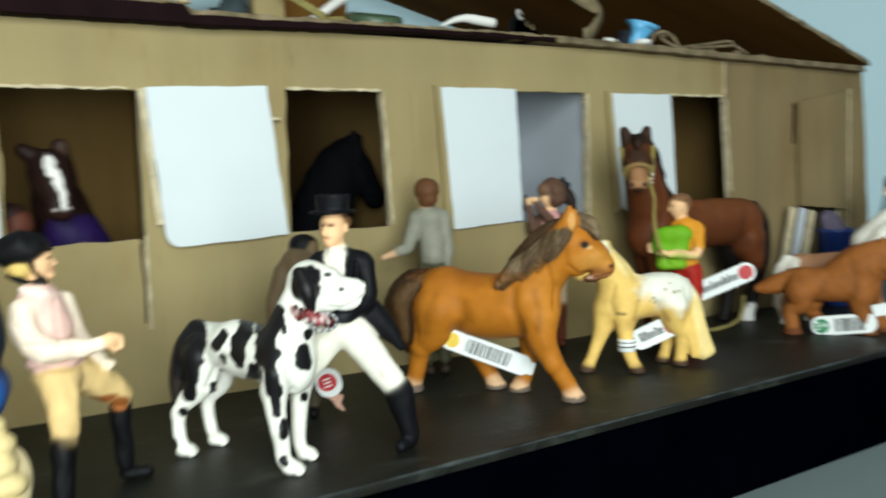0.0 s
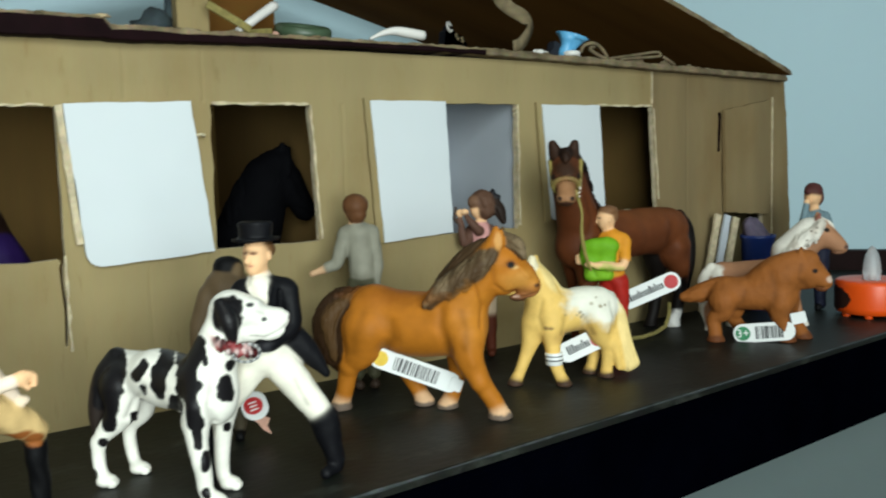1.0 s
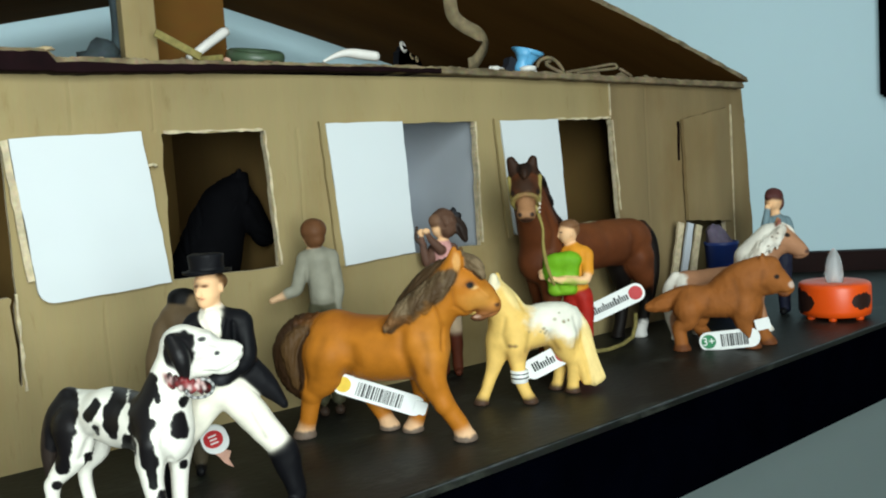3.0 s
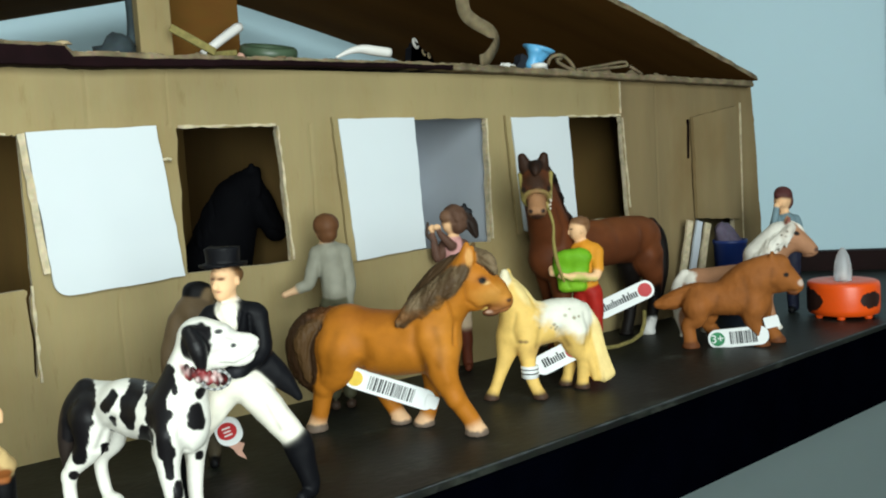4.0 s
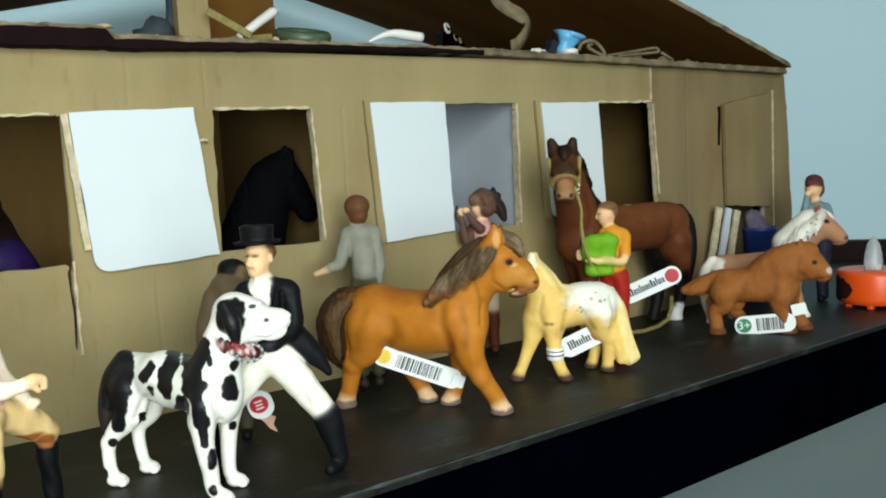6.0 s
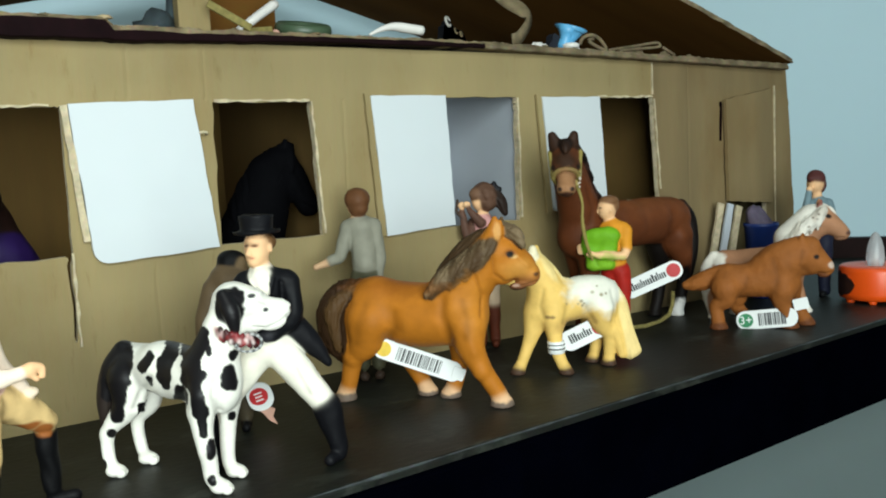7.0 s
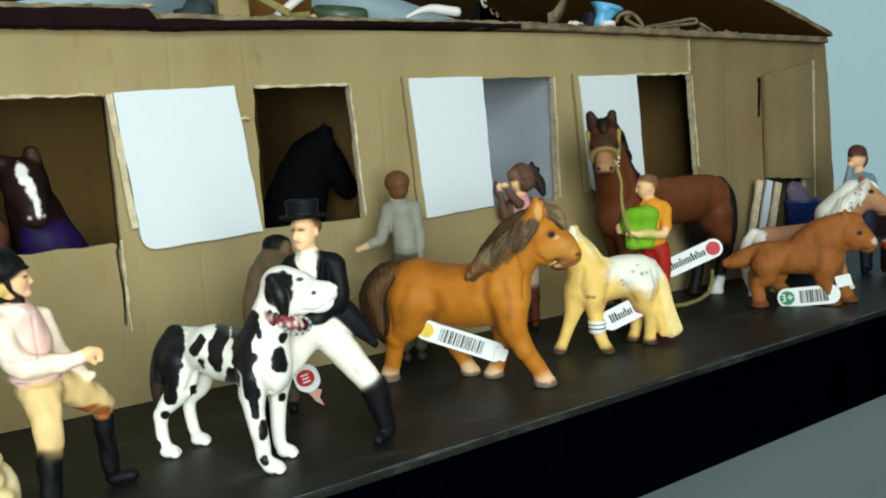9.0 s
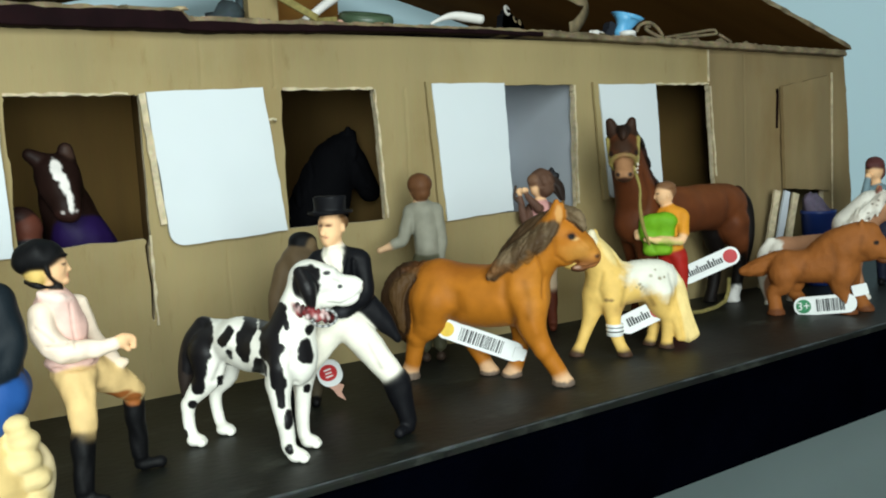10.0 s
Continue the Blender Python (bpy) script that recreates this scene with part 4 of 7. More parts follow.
def woman_rider():
    f = Figure(0.055)
    P, S, BR = lin(232, 190, 178), lin(248, 226, 204), lin(220, 186, 128)
    HR = lin(220, 186, 108)
    f.ball((-1.22, -0.9, 7.9), (0.54, 0.5, 0.66), SKIN, 0.1)
    f.cone((-0.76, -0.92, 7.98), 0.06, (-0.66, -0.92, 7.78), 0.09, SKIN, 0.08)
    f.ball((-0.84, -0.92, 7.4), (0.17, 0.2, 0.14), SKIN, 0.15)
    f.ball((-0.78, -0.92, 7.58), (0.1, 0.14, 0.07), lin(214, 140, 112), 0.06)
    f.ball((-1.68, -0.9, 7.72), (0.46, 0.52, 0.46), HR, 0.08)
    f.ball((-1.6, -0.9, 8.32), (0.82, 0.7, 0.62), BLACK, 0.06)
    f.ball((-2.0, -0.9, 8.15), (0.5, 0.55, 0.42), BLACK, 0.1)
    f.ball((-1.0, -0.9, 8.3), (0.36, 0.5, 0.09), BLACK, 0.06)
    f.chain([(-1.42, -1.42, 8.1), (-1.3, -1.42, 7.6), (-1.02, -1.15, 7.25)], [0.09, 0.075, 0.07], BLACK, 0.03)
    f.chain([(-2.1, -1.2, 7.5), (-1.6, -1.4, 7.3), (-1.0, -1.2, 7.22)], [0.07, 0.07, 0.07], BLACK, 0.03)
    f.cone((-1.3, -0.9, 7.3), 0.32, (-1.25, -0.9, 6.8), 0.4, SKIN, 0.1)
    f.chain([(-1.25, -0.85, 6.45), (-1.0, -0.85, 5.7), (-0.95, -0.8, 4.9)], [0.74, 0.74, 0.64], P, 0.2)
    f.ball((-0.92, -0.8, 4.5), (0.9, 0.78, 0.42), P, 0.12)
    f.chain([(-1.65, -1.15, 7.0), (-1.1, -1.4, 6.85), (-0.75, -1.1, 6.7)], [0.16, 0.15, 0.12], lin(244, 216, 204), 0.08)
    f.chain([(-1.7, -1.45, 6.3), (-1.65, -1.75, 5.7), (-1.1, -1.85, 5.05), (-0.3, -1.75, 4.98), (0.5, -1.6, 5.0)], [0.44, 0.46, 0.42, 0.33, 0.25], S, 0.1)
    f.ball((0.78, -1.55, 5.08), (0.3, 0.2, 0.22), SKIN, 0.1)
    f.chain([(0.9, -1.55, 5.2), (1.18, -1.5, 5.14), (1.22, -1.5, 4.86)], [0.17, 0.15, 0.11], SKIN, 0.08)
    f.chain([(0.85, -1.6, 5.0), (1.02, -1.6, 4.78)], [0.13, 0.1], SKIN, 0.08)
    f.chain([(-0.6, -0.1, 6.35), (-0.1, 0.1, 5.0), (0.5, -0.1, 4.3)], [0.42, 0.36, 0.26], S, 0.12)
    f.ball((0.75, -0.15, 4.05), (0.3, 0.2, 0.2), lin(248, 224, 196), 0.1)
    f.ball((-0.8, -0.8, 4.0), (0.84, 0.78, 0.5), BR, 0.12)
    f.chain([(-0.8, -1.15, 3.85), (-0.68, -1.7, 2.8), (-0.7, -1.95, 2.0)], [0.66, 0.49, 0.38], BR, 0.2)
    f.chain([(-0.74, -1.95, 1.95), (-0.86, -2.1, 0.15)], [0.43, 0.34], BLACK, 0.02)
    f.cone((-0.86, -2.1, -0.26), 0.28, (-0.2, -2.3, -0.32), 0.22, BLACK, 0.15)
    f.chain([(-0.4, -0.4, 3.95), (0.45, 0.1, 3.4), (1.15, 0.5, 2.75)], [0.7, 0.6, 0.44], BR, 0.2)
    f.dab((1.1, -0.1, 2.5), (0.5, 0.5, 0.3), lin(150, 88, 42), 0.2)
    f.dab((0.4, -0.2, 2.85), (0.7, 0.5, 0.16), lin(150, 88, 42), 0.3)
    f.chain([(1.12, 0.6, 2.3), (1.18, 0.85, 0.15)], [0.42, 0.32], BLACK, 0.02)
    f.cone((1.18, 0.9, -0.27), 0.27, (1.95, 0.9, -0.32), 0.22, BLACK, 0.15)
    f.dab((-0.8, -2.0, -0.3), (1.0, 1.2, 2.28), BLACK, 0.05)
    f.dab((1.25, 0.9, 0.0), (0.95, 1.0, 2.35), BLACK, 0.03)
    f.dab((-0.78, -1.25, 8.0), (0.1, 0.25, 0.045), lin(60, 40, 30), 0.3)
    f.rumple = (0.42, 0.06)
    f.line([(-1.9, 6.0), (-1.3, 5.5)], 0.07, 0.06)
    f.line([(-1.6, 5.3), (-0.9, 5.35)], 0.06, 0.06)
    f.line([(-1.5, 4.35), (-0.2, 4.3)], 0.07, 0.09)
    f.line([(-0.75, 6.6), (-0.7, 5.2)], 0.05, 0.04)
    f.build("rider_figurine", M_FIG, -0.1752, -0.1084, -9.2, "toy rider in black helmet, pink top and beige breeches", "rider figurine", z=0.0053, lift=False, size=0.953)


def chestnut_pony():
    f = Figure(0.062)
    C, M1, M2, HF = lin(174, 106, 29), lin(80, 62, 42), lin(120, 101, 76), lin(112, 96, 84)
    SO, DK = lin(222, 180, 140), lin(132, 74, 24)
    f.chain([(-2.1, 1.4, 4.55), (-0.3, 0.85, 4.18), (1.7, 0.2, 4.25)], [1.36, 1.54, 1.46], C, 0.3)
    f.ball((-2.15, 1.3, 4.72), (1.24, 1.3, 1.28), C, 0.35)
    f.ball((1.92, 0.05, 4.1), (1.12, 1.2, 1.4), C, 0.35)
    f.cone((1.6, 0.2, 4.9), 1.32, (3.35, -0.3, 7.1), 0.98, C, 0.4)
    # skull, cheek, bridge of the nose, muzzle, lips
    f.cone((3.85, -0.4, 7.1), 0.86, (4.75, -0.5, 6.5), 0.6, C, 0.2)
    f.ball((3.85, -0.42, 6.45), (0.82, 0.74, 0.86), C, 0.22)
    f.cone((4.6, -0.5, 6.4), 0.62, (5.02, -0.52, 6.12), 0.52, C, 0.15)
    f.ball((5.1, -0.52, 5.98), (0.46, 0.5, 0.46), C, 0.12)
    f.ball((4.86, -0.52, 5.64), (0.44, 0.4, 0.18), lin(136, 82, 46), 0.1)
    f.ball((4.52, -0.5, 5.48), (0.4, 0.3, 0.17), lin(74, 48, 34), 0.1)
    f.ball((5.28, -0.92, 6.1), (0.16, 0.14, 0.18), C, 0.06)
    # ears, hollow towards the viewer
    f.cone((3.32, -0.85, 7.75), 0.4, (3.55, -0.95, 8.7), 0.13, C, 0.12)
    f.cone((3.72, -0.95, 8.0), 0.2, (3.78, -1.0, 8.55), 0.1, C, 0.08)
    f.cone((3.7, 0.1, 7.95), 0.3, (3.95, 0.2, 8.6), 0.1, lin(96, 72, 44), 0.12)
    f.pitch, f.depth = 0.2, 0.05
    rnd = random.Random(4)
    f.flow = Vector((-0.72, -0.1, -0.68))
    f.chain([(3.5, -0.35, 7.9), (2.5, -0.1, 7.25), (1.6, 0.2, 6.45), (0.85, 0.4, 5.85)], [0.5, 0.66, 0.58, 0.3], lin(66, 48, 30), 0.25)
    for q in range(15):
        u = q / 14
        p = Vector((3.6 - 2.25 * u, -0.55 + 0.5 * u, 8.1 - 1.85 * u))
        d = Vector((-0.95 - 0.3 * rnd.random(), -0.5 - 0.25 * rnd.random(), -1.7 + 0.8 * u - 0.3 * rnd.random()))
        f.flow = d.normalized()
        f.chain([p, p + d * 0.45 + Vector((0.05, -0.4, 0.1)), p + d], [0.26, 0.3, 0.1], (M1, M2, lin(70, 51, 32), M2, M1)[q % 5], 0.22)
    for q in range(5):
        p = Vector((3.75 + 0.1 * q, -0.4 - 0.08 * q, 8.3 - 0.05 * q))
        d = Vector((1.0 - 0.1 * q, -0.55, -0.95 + 0.06 * q))
        f.flow = d.normalized()
        f.chain([p, p + d * 0.5 + Vector((0.1, -0.1, 0.15)), p + d], [0.28, 0.26, 0.08], (M2, M1)[q % 2], 0.14)
    f.pitch, f.depth = 0.13, 0.07
    f.flow = Vector((-0.1, 0, -1))
    T1, T2 = lin(50, 32, 17), lin(80, 57, 32)
    f.chain([(-2.95, 1.5, 5.5), (-3.8, 1.6, 5.25), (-4.4, 1.6, 4.3), (-4.35, 1.6, 3.0), (-3.95, 1.6, 2.0)], [0.45, 0.62, 0.74, 0.62, 0.2], T1, 0.2)
    f.chain([(-3.3, 1.2, 5.4), (-4.25, 0.95, 4.5), (-4.1, 1.0, 2.6)], [0.3, 0.42, 0.15], T2, 0.08)
    f.chain([(-3.2, 1.0, 5.1), (-3.65, 0.95, 4.0), (-3.75, 1.0, 2.3)], [0.25, 0.34, 0.12], T1, 0.08)
    f.flow = None
    leg(f, ((-2.45, 0.75, 4.1), (-2.75, 0.85, 3.0), (-3.4, 1.2, 2.15), (-3.7, 1.35, 0.95)), (1.2, 0.82, 0.5, 0.38), C, HF, SO)
    leg(f, ((-1.7, 2.1, 3.9), (-1.4, 2.3, 2.6), (-0.9, 2.2, 1.9), (-0.15, 2.0, 0.65)), (1.0, 0.65, 0.46, 0.36), C, HF, SO)
    leg(f, ((2.05, -0.6, 3.9), (2.2, -0.85, 2.8), (2.72, -0.9, 1.7), (3.3, -0.9, 0.75)), (0.98, 0.66, 0.46, 0.38), C, HF, SO)
    leg(f, ((1.8, 0.9, 3.5), (1.75, 1.0, 2.6), (1.72, 1.1, 1.7), (1.45, 1.1, 0.7)), (0.85, 0.55, 0.42, 0.36), C, HF, SO)
    f.ball((2.62, -1.12, 1.75), (0.4, 0.36, 0.44), C, 0.15)
    f.ball((-3.42, 1.0, 2.2), (0.42, 0.4, 0.45), C, 0.15)
    f.dab((2.5, -1.3, 4.7), (0.75, 0.8, 1.0), lin(190, 122, 40), 0.8)
    f.dab((4.6, -1.1, 6.3), (0.75, 0.6, 0.5), lin(192, 132, 56), 0.6)
    f.dab((-0.9, 0.6, 5.75), (1.7, 1.6, 0.45), lin(150, 86, 24), 0.8)
    f.dab((4.16, -1.12, 7.1), (0.34, 0.4, 0.2), DK, 0.5)
    f.dab((4.3, -1.16, 6.96), (0.2, 0.4, 0.1), lin(214, 168, 104), 0.4)
    eye(f, (4.16, -1.2, 7.06), 0.18)
    f.dab((3.62, -1.15, 8.15), (0.16, 0.4, 0.4), lin(206, 150, 84), 0.3)
    f.dab((5.32, -1.0, 6.08), (0.14, 0.25, 0.1), lin(70, 44, 24), 0.3)
    f.dab((4.75, -0.8, 5.42), (0.6, 0.5, 0.1), lin(50, 32, 24), 0.3)
    f.dab((4.42, -0.85, 5.58), (0.16, 0.3, 0.07), lin(214, 186, 168), 0.25)
    f.dab((5.0, -0.6, 5.72), (0.6, 0.7, 0.3), lin(150, 96, 56), 0.7)
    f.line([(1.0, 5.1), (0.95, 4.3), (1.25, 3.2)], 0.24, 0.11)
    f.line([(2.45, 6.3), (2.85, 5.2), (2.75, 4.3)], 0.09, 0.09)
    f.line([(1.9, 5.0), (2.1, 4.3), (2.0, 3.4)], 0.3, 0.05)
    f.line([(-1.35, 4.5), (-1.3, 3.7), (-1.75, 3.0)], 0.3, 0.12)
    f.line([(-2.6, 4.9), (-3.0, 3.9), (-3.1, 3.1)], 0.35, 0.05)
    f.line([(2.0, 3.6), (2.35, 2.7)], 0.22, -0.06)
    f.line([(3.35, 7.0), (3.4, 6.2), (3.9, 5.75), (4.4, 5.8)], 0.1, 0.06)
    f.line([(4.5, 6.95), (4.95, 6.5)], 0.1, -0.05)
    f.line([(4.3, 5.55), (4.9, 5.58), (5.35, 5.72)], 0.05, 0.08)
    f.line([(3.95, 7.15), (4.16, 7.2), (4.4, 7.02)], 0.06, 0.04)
    f.build("pony_figurine", M_FIG, 0.004, -0.088, -33.9, "chestnut toy pony striding, with a brown mane", "horse figurine")


def cream_foal():
    f = Figure(0.06)
    C, W, HF, T = lin(230, 190, 106), lin(230, 227, 212), lin(74, 54, 42), lin(234, 206, 138)
    f.cone((-0.85, -0.3, 3.5), 1.12, (1.0, 0.4, 3.65), 1.02, C, 0.3)
    f.ball((1.35, 0.5, 3.65), (1.12, 0.98, 1.05), W, 0.3)
    f.ball((0.6, 0.2, 3.9), (0.9, 0.85, 0.8), W, 0.3)
    f.ball((-1.35, -0.45, 3.3), (1.05, 0.9, 1.1), C, 0.3)
    f.cone((-1.2, -0.4, 4.0), 1.02, (-1.8, -0.55, 5.35), 0.66, C, 0.3)
    f.cone((-2.0, -0.6, 5.5), 0.58, (-2.95, -0.8, 4.9), 0.36, C, 0.15)
    f.ball((-3.05, -0.82, 4.8), (0.36, 0.32, 0.3), C, 0.12)
    f.cone((-1.92, -0.85, 5.8), 0.3, (-1.88, -0.9, 6.35), 0.19, lin(232, 220, 186), 0.1)
    f.cone((-1.75, -0.3, 5.8), 0.24, (-1.7, -0.2, 6.35), 0.14, C, 0.1)
    f.flow = Vector((0.5, -0.2, -0.8))
    f.chain([(-1.75, -0.5, 6.1), (-1.2, -0.5, 5.4), (-0.7, -0.4, 4.75), (-0.2, -0.2, 4.5)], [0.22, 0.3, 0.28, 0.16], T, 0.25)
    f.chain([(-1.5, -0.85, 5.7), (-1.1, -0.95, 5.1), (-0.75, -0.95, 4.5)], [0.16, 0.22, 0.12], T, 0.25)
    f.flow, f.pitch, f.depth = Vector((0.3, 0, -1)), 0.24, 0.06
    f.chain([(2.1, 0.6, 4.1), (2.5, 0.65, 3.2), (2.65, 0.5, 2.0), (2.95, 0.4, 0.7)], [0.3, 0.42, 0.5, 0.42], T, 0.2)
    f.chain([(2.3, 0.4, 3.4), (2.75, 0.35, 1.9), (3.28, 0.3, 0.74)], [0.2, 0.32, 0.24], T, 0.15)
    f.chain([(2.1, 0.3, 3.2), (2.3, 0.1, 1.8), (2.55, 0.1, 0.62)], [0.2, 0.3, 0.26], C, 0.15)
    f.flow = None
    leg(f, ((-0.95, -0.85, 3.0), (-0.95, -1.05, 2.2), (-0.88, -1.15, 1.4), (-0.65, -1.25, 0.6)), (0.74, 0.44, 0.35, 0.27), C, HF)
    leg(f, ((-1.75, -0.5, 3.0), (-2.05, -0.7, 2.1), (-2.3, -0.85, 1.4), (-2.6, -1.0, 0.6)), (0.74, 0.44, 0.33, 0.27), C, HF)
    leg(f, ((1.45, 0.1, 3.1), (1.55, 0.1, 2.3), (1.9, 0.25, 1.6), (1.88, 0.3, 0.6)), (0.88, 0.58, 0.38, 0.28), C, HF)
    leg(f, ((1.1, 0.9, 3.0), (1.05, 1.0, 2.2), (1.35, 1.1, 1.5), (1.2, 1.1, 0.55)), (0.75, 0.5, 0.36, 0.27), C, HF)
    f.dab((1.15, -0.2, 4.2), (1.55, 1.8, 0.95), W, 0.3)
    f.dab((1.75, -0.2, 3.5), (0.62, 1.2, 0.75), W, 0.3)
    f.dab((-0.2, -0.4, 2.45), (1.3, 1.2, 0.35), lin(206, 164, 92), 0.5)
    for x, z, r in ((1.05, 4.02, 0.1), (1.5, 3.85, 0.08), (0.45, 3.62, 0.08), (0.6, 3.5, 0.05), (0.3, 3.5, 0.06), (-0.25, 3.55, 0.06), (0.5, 3.4, 0.07), (1.75, 3.9, 0.05), (1.3, 4.3, 0.05)):
        f.dab((x, -0.6 + 0.35 * (x > 0.8), z), (r * 1.2, 0.9, r), lin(150, 136, 108), 0.45)
    for x in (-1.25, -1.0):
        f.dab((x, -1.4, 2.95), (0.13, 0.7, 0.08), lin(150, 120, 74), 0.4)
    f.line([(-0.15, 4.2), (-0.3, 3.3), (-0.5, 2.6)], 0.16, 0.06)
    f.line([(0.75, 3.3), (0.85, 2.9), (1.1, 2.4)], 0.16, 0.07)
    f.line([(2.05, 4.0), (2.2, 3.2), (2.0, 2.4)], 0.1, 0.06)
    f.line([(-1.4, 4.3), (-1.6, 3.5), (-1.45, 2.9)], 0.14, 0.05)
    f.rumple = (0.6, 0.04)
    f.build("foal_figurine", M_FIG, 0.1012, -0.0850, -39.9, "cream toy foal with a speckled white rump", "horse figurine", size=1.036)


def bay_horse():
    f = Figure(0.085)
    C, D, L = lin(92, 48, 24), lin(18, 13, 11), lin(150, 108, 74)
    f.cone((1.6, 0.6, 6.75), 1.55, (-1.4, 0.2, 6.75), 1.5, C, 0.3)
    f.cone((-1.4, 0.2, 6.75), 1.5, (-4.2, -0.3, 6.7), 1.45, C, 0.3)
    f.ball((2.5, 0.6, 6.7), (1.35, 1.4, 1.5), C, 0.4)
    f.ball((-4.8, -0.5, 6.4), (1.2, 1.3, 1.4), C, 0.4)
    leg(f, ((2.6, 0.1, 5.6), (3.0, 0.0, 4.3), (3.55, 0.4, 3.0), (3.3, 0.5, 1.1)), (1.2, 0.75, 0.48, 0.36), C, lin(210, 206, 198), lin(230, 226, 220))
    leg(f, ((2.2, 1.1, 5.6), (2.4, 1.3, 4.2), (2.75, 1.6, 3.0), (2.4, 1.6, 1.0)), (1.1, 0.7, 0.46, 0.35), D, D)
    leg(f, ((-4.6, -1.1, 5.4), (-4.8, -1.2, 4.0), (-4.8, -1.2, 2.8), (-4.75, -1.2, 1.0)), (0.95, 0.55, 0.44, 0.34), C, D)
    leg(f, ((-4.3, 0.4, 5.4), (-4.3, 0.5, 4.0), (-4.2, 0.5, 2.8), (-4.2, 0.5, 1.0)), (0.9, 0.52, 0.42, 0.34), C, D)
    f.dab((3.4, 0.3, 2.0), (0.9, 1.2, 1.9), D, 0.25)
    f.dab((-4.7, -1.0, 1.8), (0.9, 0.8, 1.9), D, 0.25)
    f.dab((3.3, 0.5, 0.4), (0.8, 0.8, 0.75), lin(226, 224, 220), 0.15)
    f.chain([(3.6, 0.6, 7.6), (4.3, 0.7, 6.4), (4.4, 0.7, 4.4), (4.2, 0.7, 2.2)], [0.4, 0.52, 0.5, 0.2], D, 0.2)
    f.dab((4.0, 0.2, 5.4), (0.75, 2.0, 1.9), D, 0.6)
    f.dab((-0.6, 0.0, 8.0), (3.6, 1.6, 0.8), lin(112, 62, 31), 0.8)
    f.dab((2.6, -0.6, 6.9), (1.0, 1.0, 1.0), lin(108, 58, 28), 0.8)
    f.stretch(1.249, -0.11)
    # neck and head, turned to look along the shelf
    P = Vector((-8.25, -1.75, 11.2))
    E = Vector((0.73, -0.68, 0.0))
    D3 = Vector((-0.95, -1.0, -1.7))
    f.cone((-5.9, -0.5, 7.2), 1.4, (-7.7, -1.3, 10.5), 0.95, C, 0.4)
    f.cone(P, 0.82, P + D3 * 0.85, 0.46, C, 0.2)
    f.ball(P + D3 * 1.02, (0.52, 0.52, 0.44), L, 0.18)
    for s in (-1, 1):
        f.ball(P + D3 * 1.02 + E * 0.3 * s + Vector((-0.22, -0.22, 0)), (0.18, 0.18, 0.22), L, 0.08)
    f.ball(P + D3 * 0.35 + E * 0.26, (0.58, 0.58, 0.75), C, 0.2)
    f.ball(P + D3 * 0.35 - E * 0.26, (0.58, 0.58, 0.75), C, 0.2)
    for s in (-1, 1):
        f.cone(P + E * 0.46 * s + Vector((-0.1, 0, 0.72)), 0.42, P + E * 0.62 * s + Vector((-0.15, 0, 1.3)), 0.26, lin(50, 31, 21), 0.12)
        eye(f, P + E * 0.72 * s + D3 * 0.3 + Vector((-0.3, -0.3, 0)), 0.16)
    f.ball(P + Vector((-0.12, -0.16, 0.78)), (0.52, 0.52, 0.36), lin(28, 18, 14), 0.12)
    f.chain([P + Vector((-0.2, -0.3, 0.8)), P + Vector((-0.5, -0.55, 0.6)), P + Vector((-0.66, -0.72, 0.32))], [0.32, 0.28, 0.1], lin(32, 20, 15), 0.08)
    mane(f, ((-8.0, -1.5, 11.9), (-7.0, -1.0, 10.8), (-6.0, -0.5, 9.4), (-4.7, -0.2, 8.3)), (0.75, -0.75, -0.7), 0.32, (D, lin(46, 30, 26)), 3, 0.25)
    # halter of olive webbing with its lead rope
    H = lin(146, 132, 74)
    band = [P + D3 * 0.62 + E * 0.72 * math.sin(a) + D3.normalized().cross(E) * 0.72 * math.cos(a) for a in (q * math.pi / 6 for q in range(13))]
    f.chain(band, [0.12] * 13, H, 0.03)
    for s in (-1, 1):
        f.cone(P + D3 * 0.62 + E * 0.76 * s, 0.12, P + E * 0.9 * s + Vector((0, 0, 0.35)), 0.12, H, 0.03)
    f.chain([P + D3 * 0.8 + E * 0.55, (-8.2, -2.95, 8.6), (-8.1, -2.8, 7.6), (-7.7, -2.6, 6.4), (-7.2, -2.6, 5.2)], [0.11, 0.1, 0.1, 0.1, 0.1], H, 0.05)
    f.dab(P + D3 * 0.15 + Vector((-0.5, -0.5, 0.1)), (0.75, 0.75, 0.8), lin(54, 33, 20), 0.5)
    f.dab(P + D3 * 0.75 + Vector((-0.4, -0.4, 0)), (0.6, 0.6, 0.75), L, 0.4)
    f.dab(P + D3 + Vector((-0.3, -0.3, -0.35)), (0.5, 0.5, 0.16), lin(64, 40, 30), 0.3)
    for s in (-1, 1):
        f.dab(P + D3 * 1.02 + E * 0.36 * s + Vector((-0.34, -0.34, 0.02)), (0.14, 0.14, 0.13), lin(36, 24, 20), 0.3)
    for s in (0.76, 0.95, 1.15, 1.35, 1.55):
        f.ball(P + D3 * 0.62 * s + E * (0.9 - 0.1 * s), 0.085, lin(196, 184, 168), 0.03)
    f.line([(-5.0, 7.6), (-5.3, 6.6), (-5.1, 5.6)], 0.35, 0.1)
    f.line([(1.9, 7.2), (1.7, 6.2), (2.2, 5.2)], 0.4, 0.12)
    f.line([(-7.0, 9.4), (-6.5, 8.2), (-6.6, 7.2)], 0.25, 0.08)
